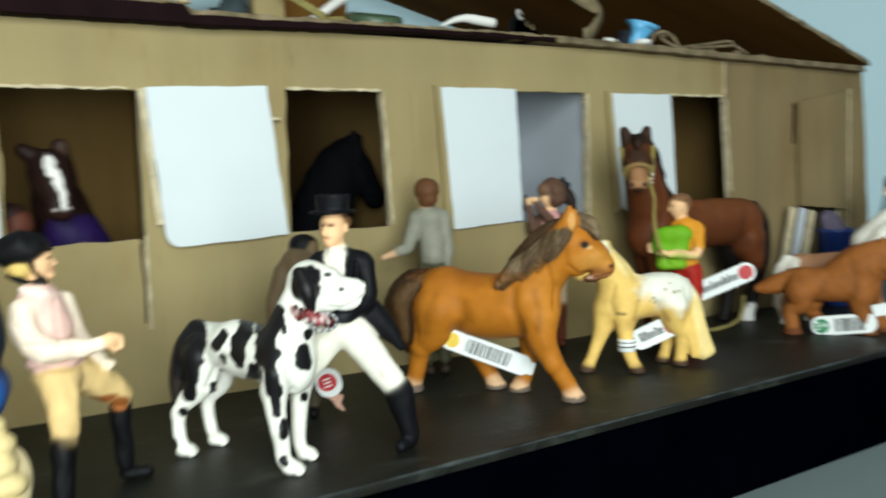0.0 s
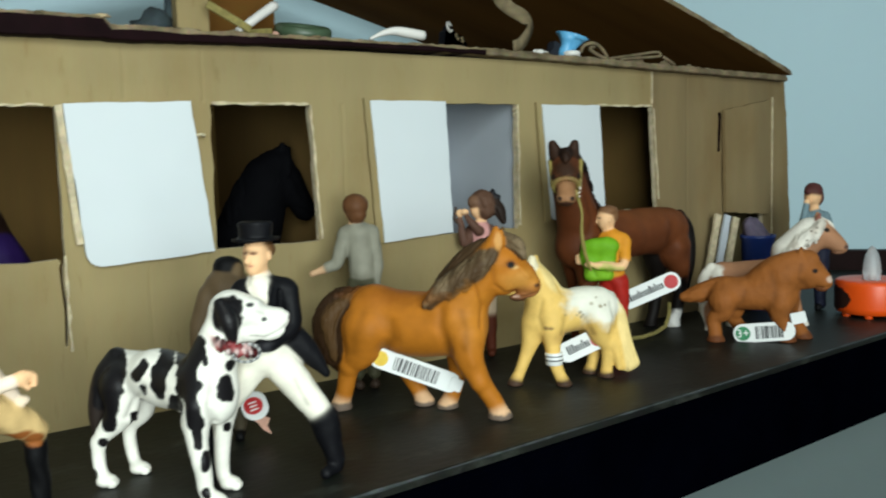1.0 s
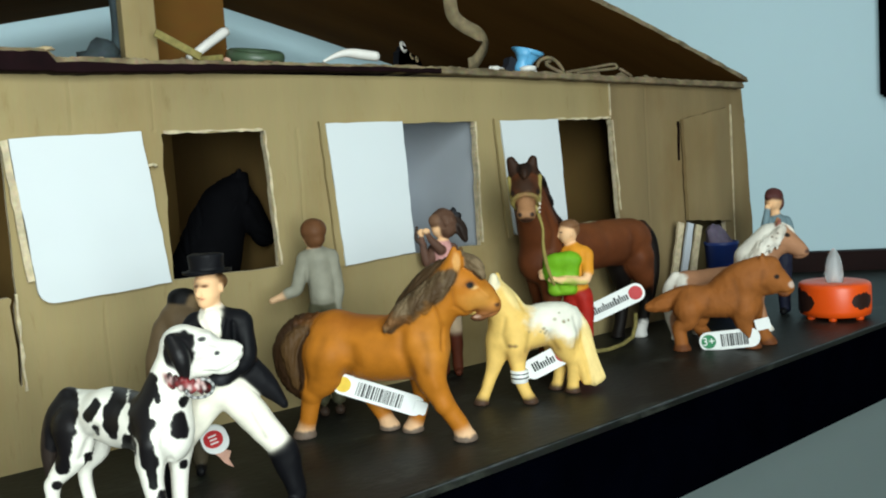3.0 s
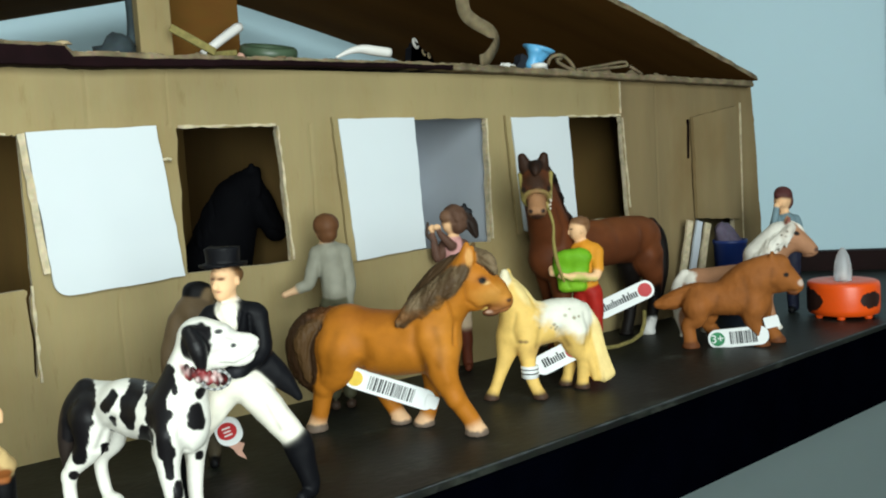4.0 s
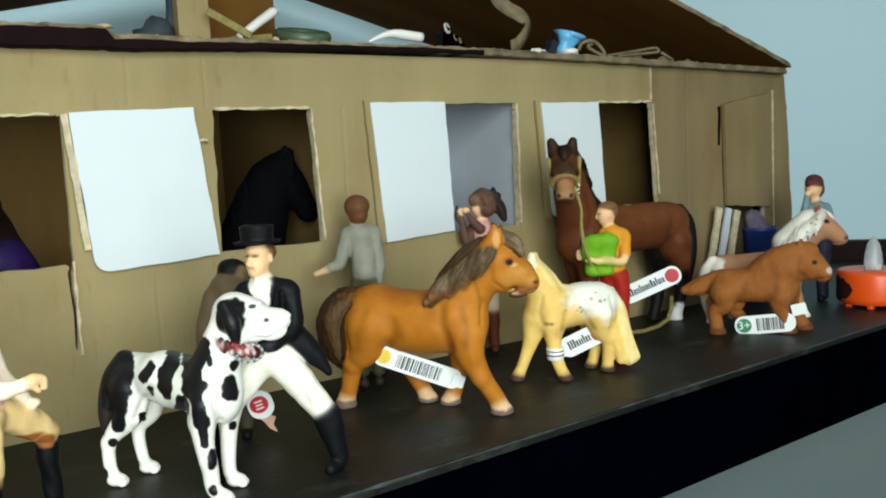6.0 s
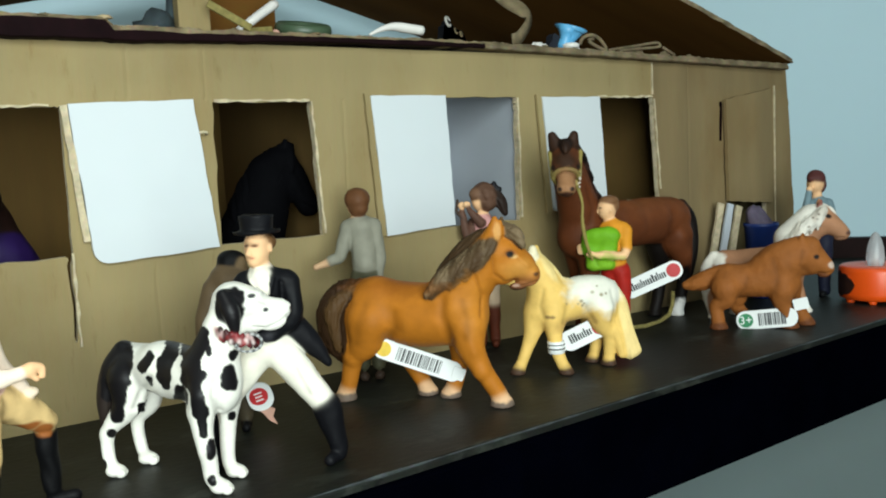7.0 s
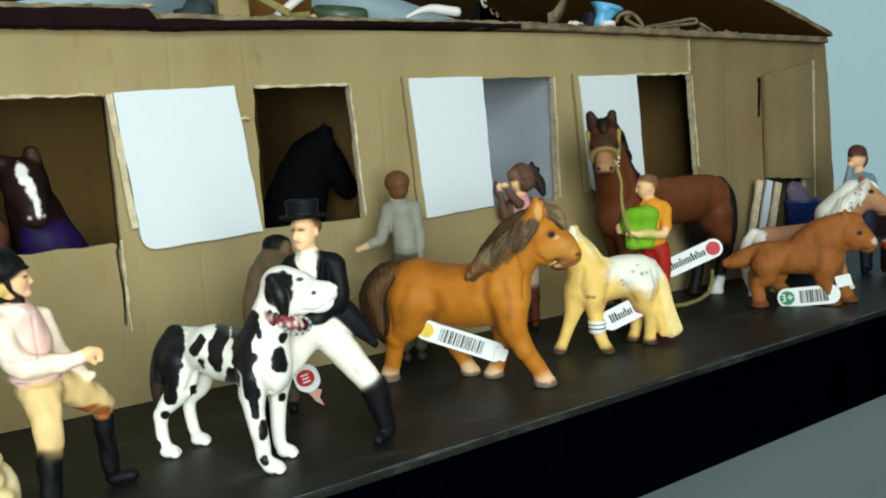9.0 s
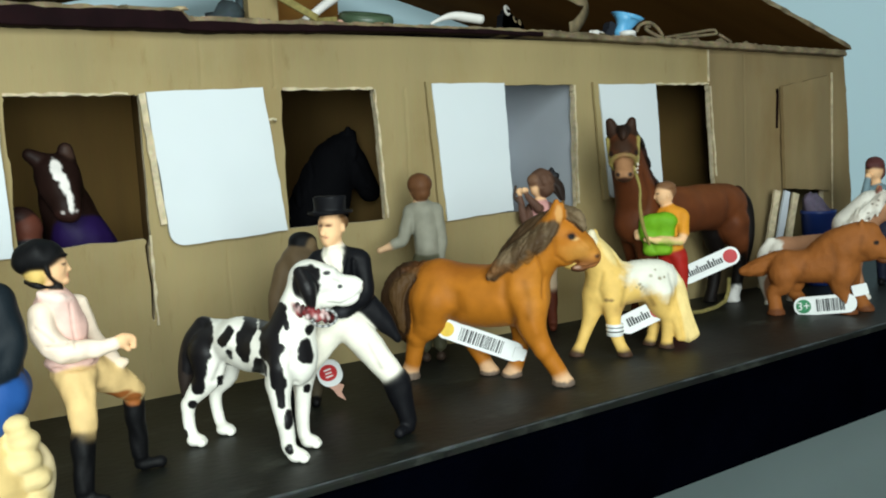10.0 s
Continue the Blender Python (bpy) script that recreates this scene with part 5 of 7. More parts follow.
    f.line([(3.4, 7.2), (3.0, 6.2), (3.4, 5.0)], 0.6, 0.07)
    f.rumple = (1.6, 0.06)
    f.build("horse_figurine", M_FIG, 0.2150, -0.0330, 0, "bay toy horse wearing an olive halter and lead rope", "horse figurine")


def pad_boy():
    f = Figure(0.065)
    O, R, G, H = lin(214, 142, 40), lin(160, 34, 26), lin(106, 164, 30), lin(122, 86, 58)
    f.ball((-0.75, 0.0, 8.05), (0.55, 0.56, 0.7), SKIN, 0.1)
    f.ball((-0.62, 0.12, 8.52), (0.6, 0.62, 0.36), H, 0.05)
    f.ball((-0.38, 0.2, 8.25), (0.36, 0.5, 0.46), H, 0.05)
    f.ball((-0.5, -0.5, 8.0), (0.09, 0.08, 0.15), SKIN, 0.03)
    f.cone((-1.25, -0.2, 8.05), 0.07, (-1.3, -0.2, 7.9), 0.1, SKIN, 0.08)
    f.cone((-0.6, 0, 7.5), 0.28, (-0.5, 0, 7.1), 0.34, SKIN, 0.1)
    f.cone((-0.4, 0, 6.75), 0.72, (-0.3, 0, 5.0), 0.66, O, 0.2)
    f.cone((-0.85, 0, 6.85), 0.38, (0.2, -0.1, 6.85), 0.42, O, 0.2)
    f.chain([(0.3, -0.25, 6.7), (0.35, -0.6, 5.8)], [0.42, 0.34], O, 0.1)
    f.chain([(0.35, -0.6, 5.75), (0.1, -0.95, 5.35), (-1.45, -1.35, 5.45)], [0.28, 0.26, 0.2], SKIN, 0.08)
    f.ball((-1.7, -1.4, 5.5), (0.28, 0.18, 0.2), SKIN, 0.1)
    f.chain([(-2.3, -0.2, 6.2), (-2.3, -0.7, 5.6)], [0.25, 0.2], SKIN, 0.08)
    f.block((-1.2, -0.72, 6.1), (1.02, 0.36, 0.76), 0.35, G, 0.15)
    f.ball((-1.0, -0.8, 6.55), (1.0, 0.42, 0.5), G, 0.25)
    f.block((-1.2, -0.74, 5.1), (0.82, 0.36, 0.62), 0.33, G, 0.25)
    f.dab((-1.1, -1.3, 4.85), (1.3, 0.6, 0.55), lin(126, 180, 42), 0.4)
    f.line([(-1.5, 5.3), (-1.3, 4.8)], 0.1, 0.06)
    f.ball((-0.25, 0, 4.5), (0.75, 0.62, 0.5), R, 0.15)
    f.chain([(0.05, -0.1, 4.2), (0.1, -0.15, 2.4), (0.1, -0.1, 0.8)], [0.56, 0.42, 0.34], R, 0.15)
    f.chain([(-0.6, 0.1, 4.2), (-0.65, 0.1, 2.4), (-0.7, 0.1, 0.8)], [0.56, 0.42, 0.34], R, 0.15)
    f.cone((0.1, -0.1, 0.25), 0.27, (-0.25, -0.6, 0.22), 0.22, lin(60, 44, 36), 0.1)
    f.cone((-0.7, 0.1, 0.25), 0.27, (-1.0, -0.4, 0.22), 0.22, lin(60, 44, 36), 0.1)
    f.dab((-1.1, -0.5, 8.15), (0.12, 0.2, 0.06), lin(60, 40, 30), 0.3)
    f.rumple = (0.45, 0.06)
    f.build("boy_figurine", M_FIG, 0.165, -0.060, -46.6, "toy boy in orange shirt hugging a green saddle pad", "boy figurine")


def grey_boy():
    f = Figure(0.065)
    G, H, T = lin(132, 130, 116), lin(96, 62, 38), lin(72, 70, 52)
    x = 1.5
    f.ball((x - 0.05, 0, 9.45), (0.55, 0.56, 0.66), SKIN, 0.1)
    f.ball((x, -0.12, 9.62), (0.68, 0.66, 0.62), H, 0.08)
    f.ball((x + 0.05, -0.25, 9.2), (0.52, 0.45, 0.45), H, 0.08)
    f.cone((x - 0.02, 0, 8.9), 0.3, (x, 0, 8.5), 0.36, SKIN, 0.1)
    f.cone((x + 0.1, 0, 8.1), 0.72, (x + 0.25, 0, 6.2), 0.68, G, 0.2)
    f.cone((x - 0.55, 0, 8.2), 0.4, (x + 0.75, 0, 8.2), 0.4, G, 0.2)
    f.chain([(x - 0.6, -0.1, 8.0), (x - 1.05, -0.2, 6.8), (x - 1.5, -0.2, 6.55)], [0.4, 0.33, 0.27], G, 0.12)
    f.cone((x - 1.6, -0.2, 6.5), 0.19, (x - 2.3, -0.2, 6.25), 0.2, lin(196, 158, 122), 0.1)
    f.chain([(x + 0.8, 0.0, 8.0), (x + 1.0, 0.0, 6.7), (x + 0.9, -0.2, 5.6)], [0.4, 0.33, 0.26], G, 0.12)
    f.ball((x + 0.25, 0, 5.7), (0.76, 0.64, 0.5), T, 0.15)
    f.chain([(x - 0.1, 0, 5.4), (x - 0.15, 0, 3.2), (x - 0.15, 0, 0.9)], [0.55, 0.42, 0.34], T, 0.15)
    f.chain([(x + 0.6, 0, 5.4), (x + 0.65, 0, 3.2), (x + 0.65, 0, 0.9)], [0.55, 0.42, 0.34], T, 0.15)
    f.cone((x - 0.15, 0, 0.26), 0.27, (x - 0.2, 0.5, 0.22), 0.23, lin(50, 38, 30), 0.1)
    f.cone((x + 0.65, 0, 0.26), 0.27, (x + 0.7, 0.5, 0.22), 0.23, lin(50, 38, 30), 0.1)
    f.rumple = (0.45, 0.06)
    f.build("boy_figurine", M_FIG, -0.0078, -0.0225, -26.7, "toy boy in grey shirt with brown hair, seen from behind", "boy figurine")


def pink_girl():
    f = Figure(0.065)
    P, H, B, BO = lin(206, 150, 146), lin(92, 66, 52), lin(216, 190, 160), lin(92, 44, 28)
    x = -1.35
    f.ball((x - 0.1, -0.05, 8.95), (0.56, 0.56, 0.66), SKIN, 0.1)
    f.ball((x + 0.12, 0.0, 9.35), (0.72, 0.7, 0.66), H, 0.08)
    f.ball((x + 0.32, -0.1, 8.9), (0.62, 0.66, 0.66), H, 0.08)
    f.ball((x - 0.3, -0.25, 9.3), (0.44, 0.5, 0.42), lin(112, 82, 62), 0.1)
    f.chain([(x - 0.1, -0.7, 7.6), (x - 0.55, -0.85, 8.1), (x - 0.85, -0.7, 8.6)], [0.26, 0.24, 0.16], lin(96, 68, 56), 0.1)
    f.ball((x - 0.9, -0.65, 8.72), (0.24, 0.2, 0.2), SKIN, 0.06)
    f.flow, f.pitch, f.depth = Vector((0.4, 0, -1)), 0.22, 0.08
    f.chain([(x + 0.7, -0.1, 9.3), (x + 1.1, -0.15, 8.8), (x + 1.35, -0.25, 8.1)], [0.3, 0.4, 0.2], lin(40, 29, 24), 0.1)
    f.ball((x + 0.3, -0.25, 9.2), (0.62, 0.6, 0.55), H, 0.1)
    f.flow = None
    f.ball((x + 0.75, -0.05, 9.72), (0.2, 0.2, 0.36), lin(24, 24, 28), 0.05)
    f.ball((x + 0.98, -0.05, 9.55), (0.24, 0.18, 0.2), lin(24, 24, 28), 0.05)
    f.cone((x, 0, 8.3), 0.3, (x, 0, 7.9), 0.36, SKIN, 0.1)
    f.cone((x, 0, 7.5), 0.66, (x + 0.05, 0, 5.6), 0.6, P, 0.2)
    f.chain([(x - 0.55, -0.1, 7.6), (x - 0.95, -0.6, 6.9), (x - 1.2, -0.5, 8.3)], [0.32, 0.26, 0.18], lin(96, 68, 56), 0.12)
    f.ball((x - 1.2, -0.45, 8.65), (0.22, 0.2, 0.26), SKIN, 0.1)
    f.chain([(x - 1.45, -0.5, 9.0), (x - 1.5, -0.6, 8.3), (x - 0.95, -0.65, 7.7)], [0.09, 0.09, 0.09], lin(60, 46, 38), 0.03)
    f.chain([(x + 0.55, -0.1, 7.6), (x + 0.85, -0.4, 6.6), (x + 0.4, -0.8, 6.2)], [0.34, 0.28, 0.2], lin(96, 68, 56), 0.12)
    f.ball((x + 0.05, 0, 5.1), (0.72, 0.6, 0.5), B, 0.15)
    f.chain([(x + 0.4, 0, 4.8), (x + 0.45, 0, 2.6)], [0.52, 0.38], B, 0.15)
    f.chain([(x - 0.3, 0, 4.8), (x - 0.35, 0, 2.6)], [0.52, 0.38], B, 0.15)
    f.chain([(x + 0.45, 0, 2.5), (x + 0.45, 0, 0.5)], [0.39, 0.3], BO, 0.04)
    f.chain([(x - 0.35, 0, 2.5), (x - 0.35, 0, 0.5)], [0.39, 0.3], BO, 0.04)
    f.cone((x + 0.45, 0, 0.26), 0.27, (x + 0.45, -0.55, 0.22), 0.22, BO, 0.1)
    f.cone((x - 0.35, 0, 0.26), 0.27, (x - 0.45, -0.55, 0.22), 0.22, BO, 0.1)
    f.rumple = (0.45, 0.06)
    f.build("girl_figurine", M_FIG, 0.112, -0.018, -38.0, "toy girl in pink top and brown boots, dark ponytail", "girl figurine")


def brown_rider():
    f = Figure(0.07)
    J, T = lin(100, 82, 60), lin(70, 62, 48)
    f.ball((0.2, 0.05, 7.5), (0.62, 0.6, 0.52), BLACK, 0.05)
    f.ball((0.1, -0.1, 6.75), (0.95, 0.75, 0.75), J, 0.2)
    f.ball((0.55, -0.3, 7.35), (0.3, 0.3, 0.36), lin(120, 98, 70), 0.1)
    f.cone((0.1, 0, 6.4), 0.88, (-0.3, 0, 4.3), 0.8, J, 0.25)
    f.rumple = (0.5, 0.06)
    f.chain([(-0.6, -0.2, 6.4), (-1.05, -0.4, 5.2), (-1.2, -0.6, 4.2)], [0.5, 0.42, 0.3], J, 0.15)
    f.ball((-1.25, -0.65, 3.9), 0.26, BLACK, 0.1)
    f.chain([(0.8, 0, 6.4), (1.0, -0.3, 5.2), (0.9, -0.5, 4.2)], [0.5, 0.4, 0.3], J, 0.15)
    f.chain([(0.2, 0, 4.1), (0.35, 0, 2.4), (0.35, 0, 0.6)], [0.66, 0.46, 0.34], T, 0.15)
    f.chain([(-0.7, 0, 4.1), (-0.85, 0, 2.4), (-0.85, 0, 0.6)], [0.66, 0.46, 0.34], T, 0.15)
    f.cone((0.35, 0, 0.26), 0.27, (0.3, -0.5, 0.22), 0.22, BLACK, 0.1)
    f.cone((-0.85, 0, 0.26), 0.27, (-0.9, -0.5, 0.22), 0.22, BLACK, 0.1)
    f.build("rider_figurine", M_FIG, -0.0790, -0.0630, -22, "toy rider in brown coat and black cap", "rider figurine")


def shetland():
    f = Figure(0.065)
    C, D = lin(146, 86, 36), lin(104, 58, 28)
    f.cone((-1.5, 0.2, 2.95), 1.0, (1.3, 0.4, 3.05), 1.14, C, 0.3)
    f.ball((-1.65, 0.2, 3.0), (1.0, 0.95, 1.0), C, 0.3)
    f.ball((1.7, 0.4, 2.9), (0.98, 0.95, 1.1), C, 0.3)
    f.chain([(0.7, 0.4, 3.7), (1.5, 0.4, 4.1), (2.5, 0.4, 4.55)], [1.1, 1.26, 1.08], C, 0.35)
    f.cone((2.95, 0.4, 4.75), 0.9, (3.95, 0.4, 3.9), 0.56, C, 0.2)
    f.ball((3.05, 0.4, 4.05), (0.82, 0.7, 0.8), C, 0.25)
    f.ball((4.12, 0.4, 3.7), (0.44, 0.42, 0.42), C, 0.12)
    f.ball((3.95, 0.4, 3.32), (0.36, 0.34, 0.18), D, 0.08)
    f.cone((2.75, -0.15, 5.2), 0.26, (2.68, -0.25, 5.72), 0.12, C, 0.1)
    f.cone((2.85, 0.8, 5.3), 0.24, (2.8, 0.9, 5.75), 0.1, C, 0.1)
    f.pitch, f.depth = 0.16, 0.06
    f.chain([(3.2, 0.3, 5.3), (2.3, 0.1, 5.15), (1.3, 0.0, 4.7), (0.5, 0.1, 4.1)], [0.36, 0.5, 0.5, 0.4], C, 0.3)
    f.ball((3.35, 0.2, 5.15), (0.4, 0.45, 0.4), C, 0.2)
    f.flow = Vector((-0.9, 0, -0.3))
    f.chain([(-2.2, 0.2, 3.5), (-3.1, 0.2, 2.95), (-4.2, 0.1, 2.65)], [0.48, 0.6, 0.28], C, 0.2)
    f.flow = None
    leg(f, ((-1.75, -0.3, 2.6), (-1.8, -0.4, 1.9), (-2.3, -0.4, 1.4), (-2.25, -0.45, 0.6)), (0.95, 0.62, 0.46, 0.38), C, D)
    leg(f, ((-1.3, 0.8, 2.5), (-1.1, 0.9, 1.8), (-1.2, 1.0, 1.3), (-0.7, 1.2, 0.6)), (0.85, 0.58, 0.44, 0.37), C, D)
    leg(f, ((1.5, -0.1, 2.5), (1.5, -0.1, 1.8), (1.7, 0.0, 1.2), (1.85, 0.1, 0.6)), (0.85, 0.58, 0.44, 0.38), C, D)
    leg(f, ((1.9, 0.9, 2.5), (2.1, 1.0, 1.8), (2.45, 1.2, 1.2), (2.75, 1.3, 0.6)), (0.85, 0.58, 0.44, 0.38), C, D)
    eye(f, (3.5, -0.3, 4.5), 0.15)
    f.line([(3.6, 3.45), (4.0, 3.42), (4.4, 3.5)], 0.06, 0.07)
    f.dab((4.4, 0.1, 3.95), (0.22, 0.4, 0.2), lin(200, 176, 160), 0.3)
    f.rumple = (0.3, 0.022)
    f.line([(1.0, 4.4), (1.3, 3.4), (1.1, 2.4)], 0.3, 0.06)
    f.line([(2.7, 4.9), (2.6, 4.0), (3.1, 3.4)], 0.22, 0.06)
    f.line([(-0.5, 3.2), (-0.6, 2.6), (-1.0, 2.0)], 0.25, 0.06)
    f.build("foal_figurine", M_WOOL, 0.250, -0.092, -54.1, "reddish brown toy shetland foal with bushy tail", "horse figurine")


def pale_maned_horse():
    f = Figure(0.07)
    C, W = lin(168, 120, 88), lin(232, 226, 214)
    f.cone((-0.6, -0.8, 3.3), 1.15, (3.0, 0.3, 3.5), 1.15, C, 0.3)
    f.ball((-0.8, -0.9, 3.3), (1.05, 1.0, 1.15), C, 0.3)
    f.cone((3.2, 0.3, 3.9), 1.1, (5.0, 0.3, 6.2), 0.78, C, 0.3)
    f.cone((3.3, 0.1, 5.1), 1.0, (4.6, 0.15, 6.5), 0.85, W, 0.3)
    f.cone((5.15, 0.3, 6.5), 0.86, (6.3, 0.2, 5.65), 0.54, C, 0.2)
    f.ball((5.2, 0.3, 5.95), (0.75, 0.6, 0.7), C, 0.2)
    f.ball((6.52, 0.2, 5.42), (0.5, 0.48, 0.44), C, 0.12)
    f.ball((6.35, 0.2, 5.08), (0.36, 0.34, 0.16), lin(120, 84, 62), 0.06)
    f.cone((5.1, -0.2, 7.0), 0.24, (5.2, -0.25, 7.6), 0.1, lin(140, 84, 70), 0.1)
    f.cone((5.1, 0.8, 7.0), 0.24, (5.2, 0.85, 7.6), 0.1, C, 0.1)
    mane(f, ((5.3, 0.2, 7.05), (4.2, 0.2, 6.5), (3.0, 0.1, 5.0)), (-0.55, -1.2, -1.5), 0.36, (W, lin(222, 214, 200), W), 8, 0.45)
    mane(f, ((5.3, -0.3, 7.0), (4.3, -0.5, 6.2), (3.2, -0.6, 4.9)), (-0.4, -0.6, -0.9), 0.3, (W, lin(214, 204, 190)), 18, 0.25)
    mane(f, ((5.2, 0.3, 7.1), (5.5, 0.3, 7.1)), (0.7, -0.1, -0.6), 0.2, (W,), 9, 0.1)
    leg(f, ((-0.9, -1.5, 2.7), (-1.0, -1.6, 2.0), (-1.55, -1.6, 1.5), (-1.5, -1.6, 0.65)), (0.9, 0.55, 0.42, 0.34), C, W, W)
    leg(f, ((-0.3, -0.1, 2.7), (-0.2, 0.0, 2.0), (-0.5, 0.1, 1.5), (-0.3, 0.1, 0.65)), (0.8, 0.5, 0.4, 0.33), C, W, W)
    leg(f, ((3.2, -0.3, 2.7), (3.2, -0.4, 2.0), (3.3, -0.4, 1.4), (3.3, -0.4, 0.65)), (0.8, 0.5, 0.4, 0.33), C, W, W)
    leg(f, ((3.5, 0.9, 2.7), (3.7, 1.0, 2.0), (3.9, 1.0, 1.4), (4.1, 1.0, 0.65)), (0.8, 0.5, 0.4, 0.33), C, W, W)
    f.chain([(-1.5, -1.0, 4.1), (-1.95, -1.2, 3.2), (-1.9, -1.4, 1.6), (-1.75, -1.5, 0.5)], [0.36, 0.44, 0.4, 0.2], W, 0.2)
    eye(f, (5.65, -0.45, 6.6), 0.16)
    f.dab((6.85, -0.1, 5.45), (0.2, 0.4, 0.14), lin(90, 62, 52), 0.3)
    f.line([(6.1, 5.12), (6.6, 5.14)], 0.06, 0.06)
    f.dab((-1.3, -1.9, 4.0), (0.6, 0.9, 0.5), W, 0.2)
    rnd = random.Random(5)
    for _ in range(26):
        s = rnd.uniform(0, 1)
        f.dab((3.1 + 2.0 * s + rnd.uniform(-0.5, 0.2), -0.9, 4.6 + 2.0 * s + rnd.uniform(-1.0, 0.4)), (0.07, 0.7, 0.06), lin(120, 106, 92), 0.4)
    f.build("horse_figurine", M_WOOL, 0.2805, -0.0560, -52.6, "light chestnut toy horse with a shaggy white mane", "horse figurine")


def small_figures():
    f = Figure(0.07)
    B, H = lin(112, 134, 142), lin(84, 46, 44)
    f.ball((0, 0, 8.35), (0.6, 0.6, 0.7), SKIN, 0.1)
    f.ball((0.05, 0.05, 8.75), (0.66, 0.66, 0.6), H, 0.08)
    f.ball((0.3, 0.2, 8.3), (0.45, 0.5, 0.7), H, 0.08)
    f.ball((-0.3, -0.35, 8.75), (0.3, 0.3, 0.28), H, 0.06)
    f.cone((0.1, 0, 7.7), 0.3, (0.15, 0, 7.2), 0.35, SKIN, 0.1)
    f.cone((0.3, 0, 6.7), 0.75, (0.5, 0, 5.0), 0.7, B, 0.2)
    f.chain([(-0.4, -0.2, 6.9), (-0.7, -0.8, 6.3), (-0.45, -0.7, 7.8)], [0.36, 0.3, 0.2], B, 0.1)
    f.ball((-0.4, -0.65, 8.0), 0.22, SKIN, 0.08)
    f.chain([(0.9, 0, 6.9), (1.1, -0.3, 5.8), (0.9, -0.6, 4.9)], [0.36, 0.3, 0.2], B, 0.1)
    f.chain([(0.5, 0, 5.0), (0.6, 0, 2.6), (0.6, 0, 0.4)], [0.75, 0.55, 0.4], lin(30, 33, 50), 0.2)
    f.cone((0.6, 0, 0.26), 0.3, (0.4, -0.6, 0.22), 0.24, BLACK, 0.1)
    f.rumple = (0.45, 0.06)
    f.build("child_figurine", M_FIG, 0.3745, -0.054, -55.3, "toy child in pale blue top with reddish brown hair", "child figurine")
    # a cream horse with its rider, at the shelf's other end
    f = Figure(0.08)
    C = lin(214, 184, 122)
    f.cone((-1.2, 0.2, 2.2), 1.25, (-4.5, 0.4, 2.4), 1.3, C, 0.3)
    f.ball((-0.9, 0.2, 2.3), (1.15, 1.2, 1.2), C, 0.3)
    f.chain([(0.0, 0.1, 2.9), (0.45, 0.0, 2.2), (0.4, -0.1, 1.2), (0.35, -0.1, 0.4)], [0.35, 0.42, 0.4, 0.2], lin(226, 204, 160), 0.15)
    leg(f, ((-0.8, -0.5, 1.9), (-0.5, -0.5, 1.4), (-0.3, -0.5, 1.0), (-0.2, -0.5, 0.5)), (0.9, 0.6, 0.42, 0.36), C, lin(120, 100, 70))
    leg(f, ((-1.0, 0.9, 1.9), (-0.8, 1.0, 1.4), (-0.8, 1.0, 1.0), (-0.7, 1.0, 0.5)), (0.8, 0.55, 0.4, 0.36), C, lin(120, 100, 70))
    leg(f, ((-4.5, -0.4, 1.9), (-4.5, -0.4, 1.4), (-4.5, -0.4, 1.0), (-4.5, -0.4, 0.5)), (0.8, 0.55, 0.4, 0.36), C, lin(120, 100, 70))
    leg(f, ((-4.5, 1.0, 1.9), (-4.5, 1.0, 1.4), (-4.5, 1.0, 1.0), (-4.5, 1.0, 0.5)), (0.8, 0.55, 0.4, 0.36), C, lin(120, 100, 70))
    f.ball((-1.6, -0.1, 3.15), (1.25, 1.2, 0.55), lin(226, 200, 140), 0.15)
    for x, y, z, r in ((-0.1, -0.4, 3.65, 0.42), (0.1, -0.5, 3.1, 0.48), (0.05, -0.6, 2.5, 0.55), (0.25, -0.5, 1.9, 0.52), (0.2, -0.5, 1.2, 0.45)):
        f.ball((x, y, z), (r, r, r * 0.7), lin(226, 202, 146), 0.22)
    f.rumple = (0.7, 0.06)
    f.build("horse_figurine", M_FIG, -0.2045, -0.1370, -8, "cream toy horse with a pale tail", "horse figurine")
    f = Figure(0.07)
    BL, J = lin(34, 78, 142), lin(22, 30, 36)
    f.ball((-1.75, 0, 8.7), (0.62, 0.6, 0.7), SKIN, 0.1)
    f.ball((-1.8, 0.05, 9.05), (0.75, 0.7, 0.55), lin(196, 164, 108), 0.08)
    f.chain([(-1.7, 0, 8.1), (-1.4, 0, 7.3)], [0.32, 0.36], SKIN, 0.1)
    f.chain([(-0.95, 0, 7.2), (-0.85, 0, 6.2), (-0.95, 0, 5.2)], [0.8, 0.85, 0.85], J, 0.2)
    f.chain([(-0.7, -0.2, 7.3), (-0.35, -0.3, 6.2), (-0.6, -0.8, 5.3), (-1.2, -1.2, 5.2)], [0.55, 0.48, 0.4, 0.28], J, 0.15)
    f.ball((-0.95, 0, 4.5), (0.98, 0.95, 0.8), BL, 0.2)
    f.chain([(-0.75, -0.5, 4.4), (-1.5, -1.1, 3.6), (-2.4, -1.4, 2.6)], [0.82, 0.68, 0.5], BL, 0.2)
    f.chain([(-0.75, 0.6, 4.4), (-1.5, 1.2, 3.6), (-2.4, 1.6, 2.6)], [0.82, 0.68, 0.5], BL, 0.2)
    f.chain([(-2.4, -1.4, 2.5), (-2.5, -1.45, 1.2)], [0.5, 0.4], BLACK, 0.05)
    f.chain([(-2.4, 1.6, 2.5), (-2.5, 1.65, 1.2)], [0.5, 0.4], BLACK, 0.05)
    f.rumple = (0.55, 0.07)
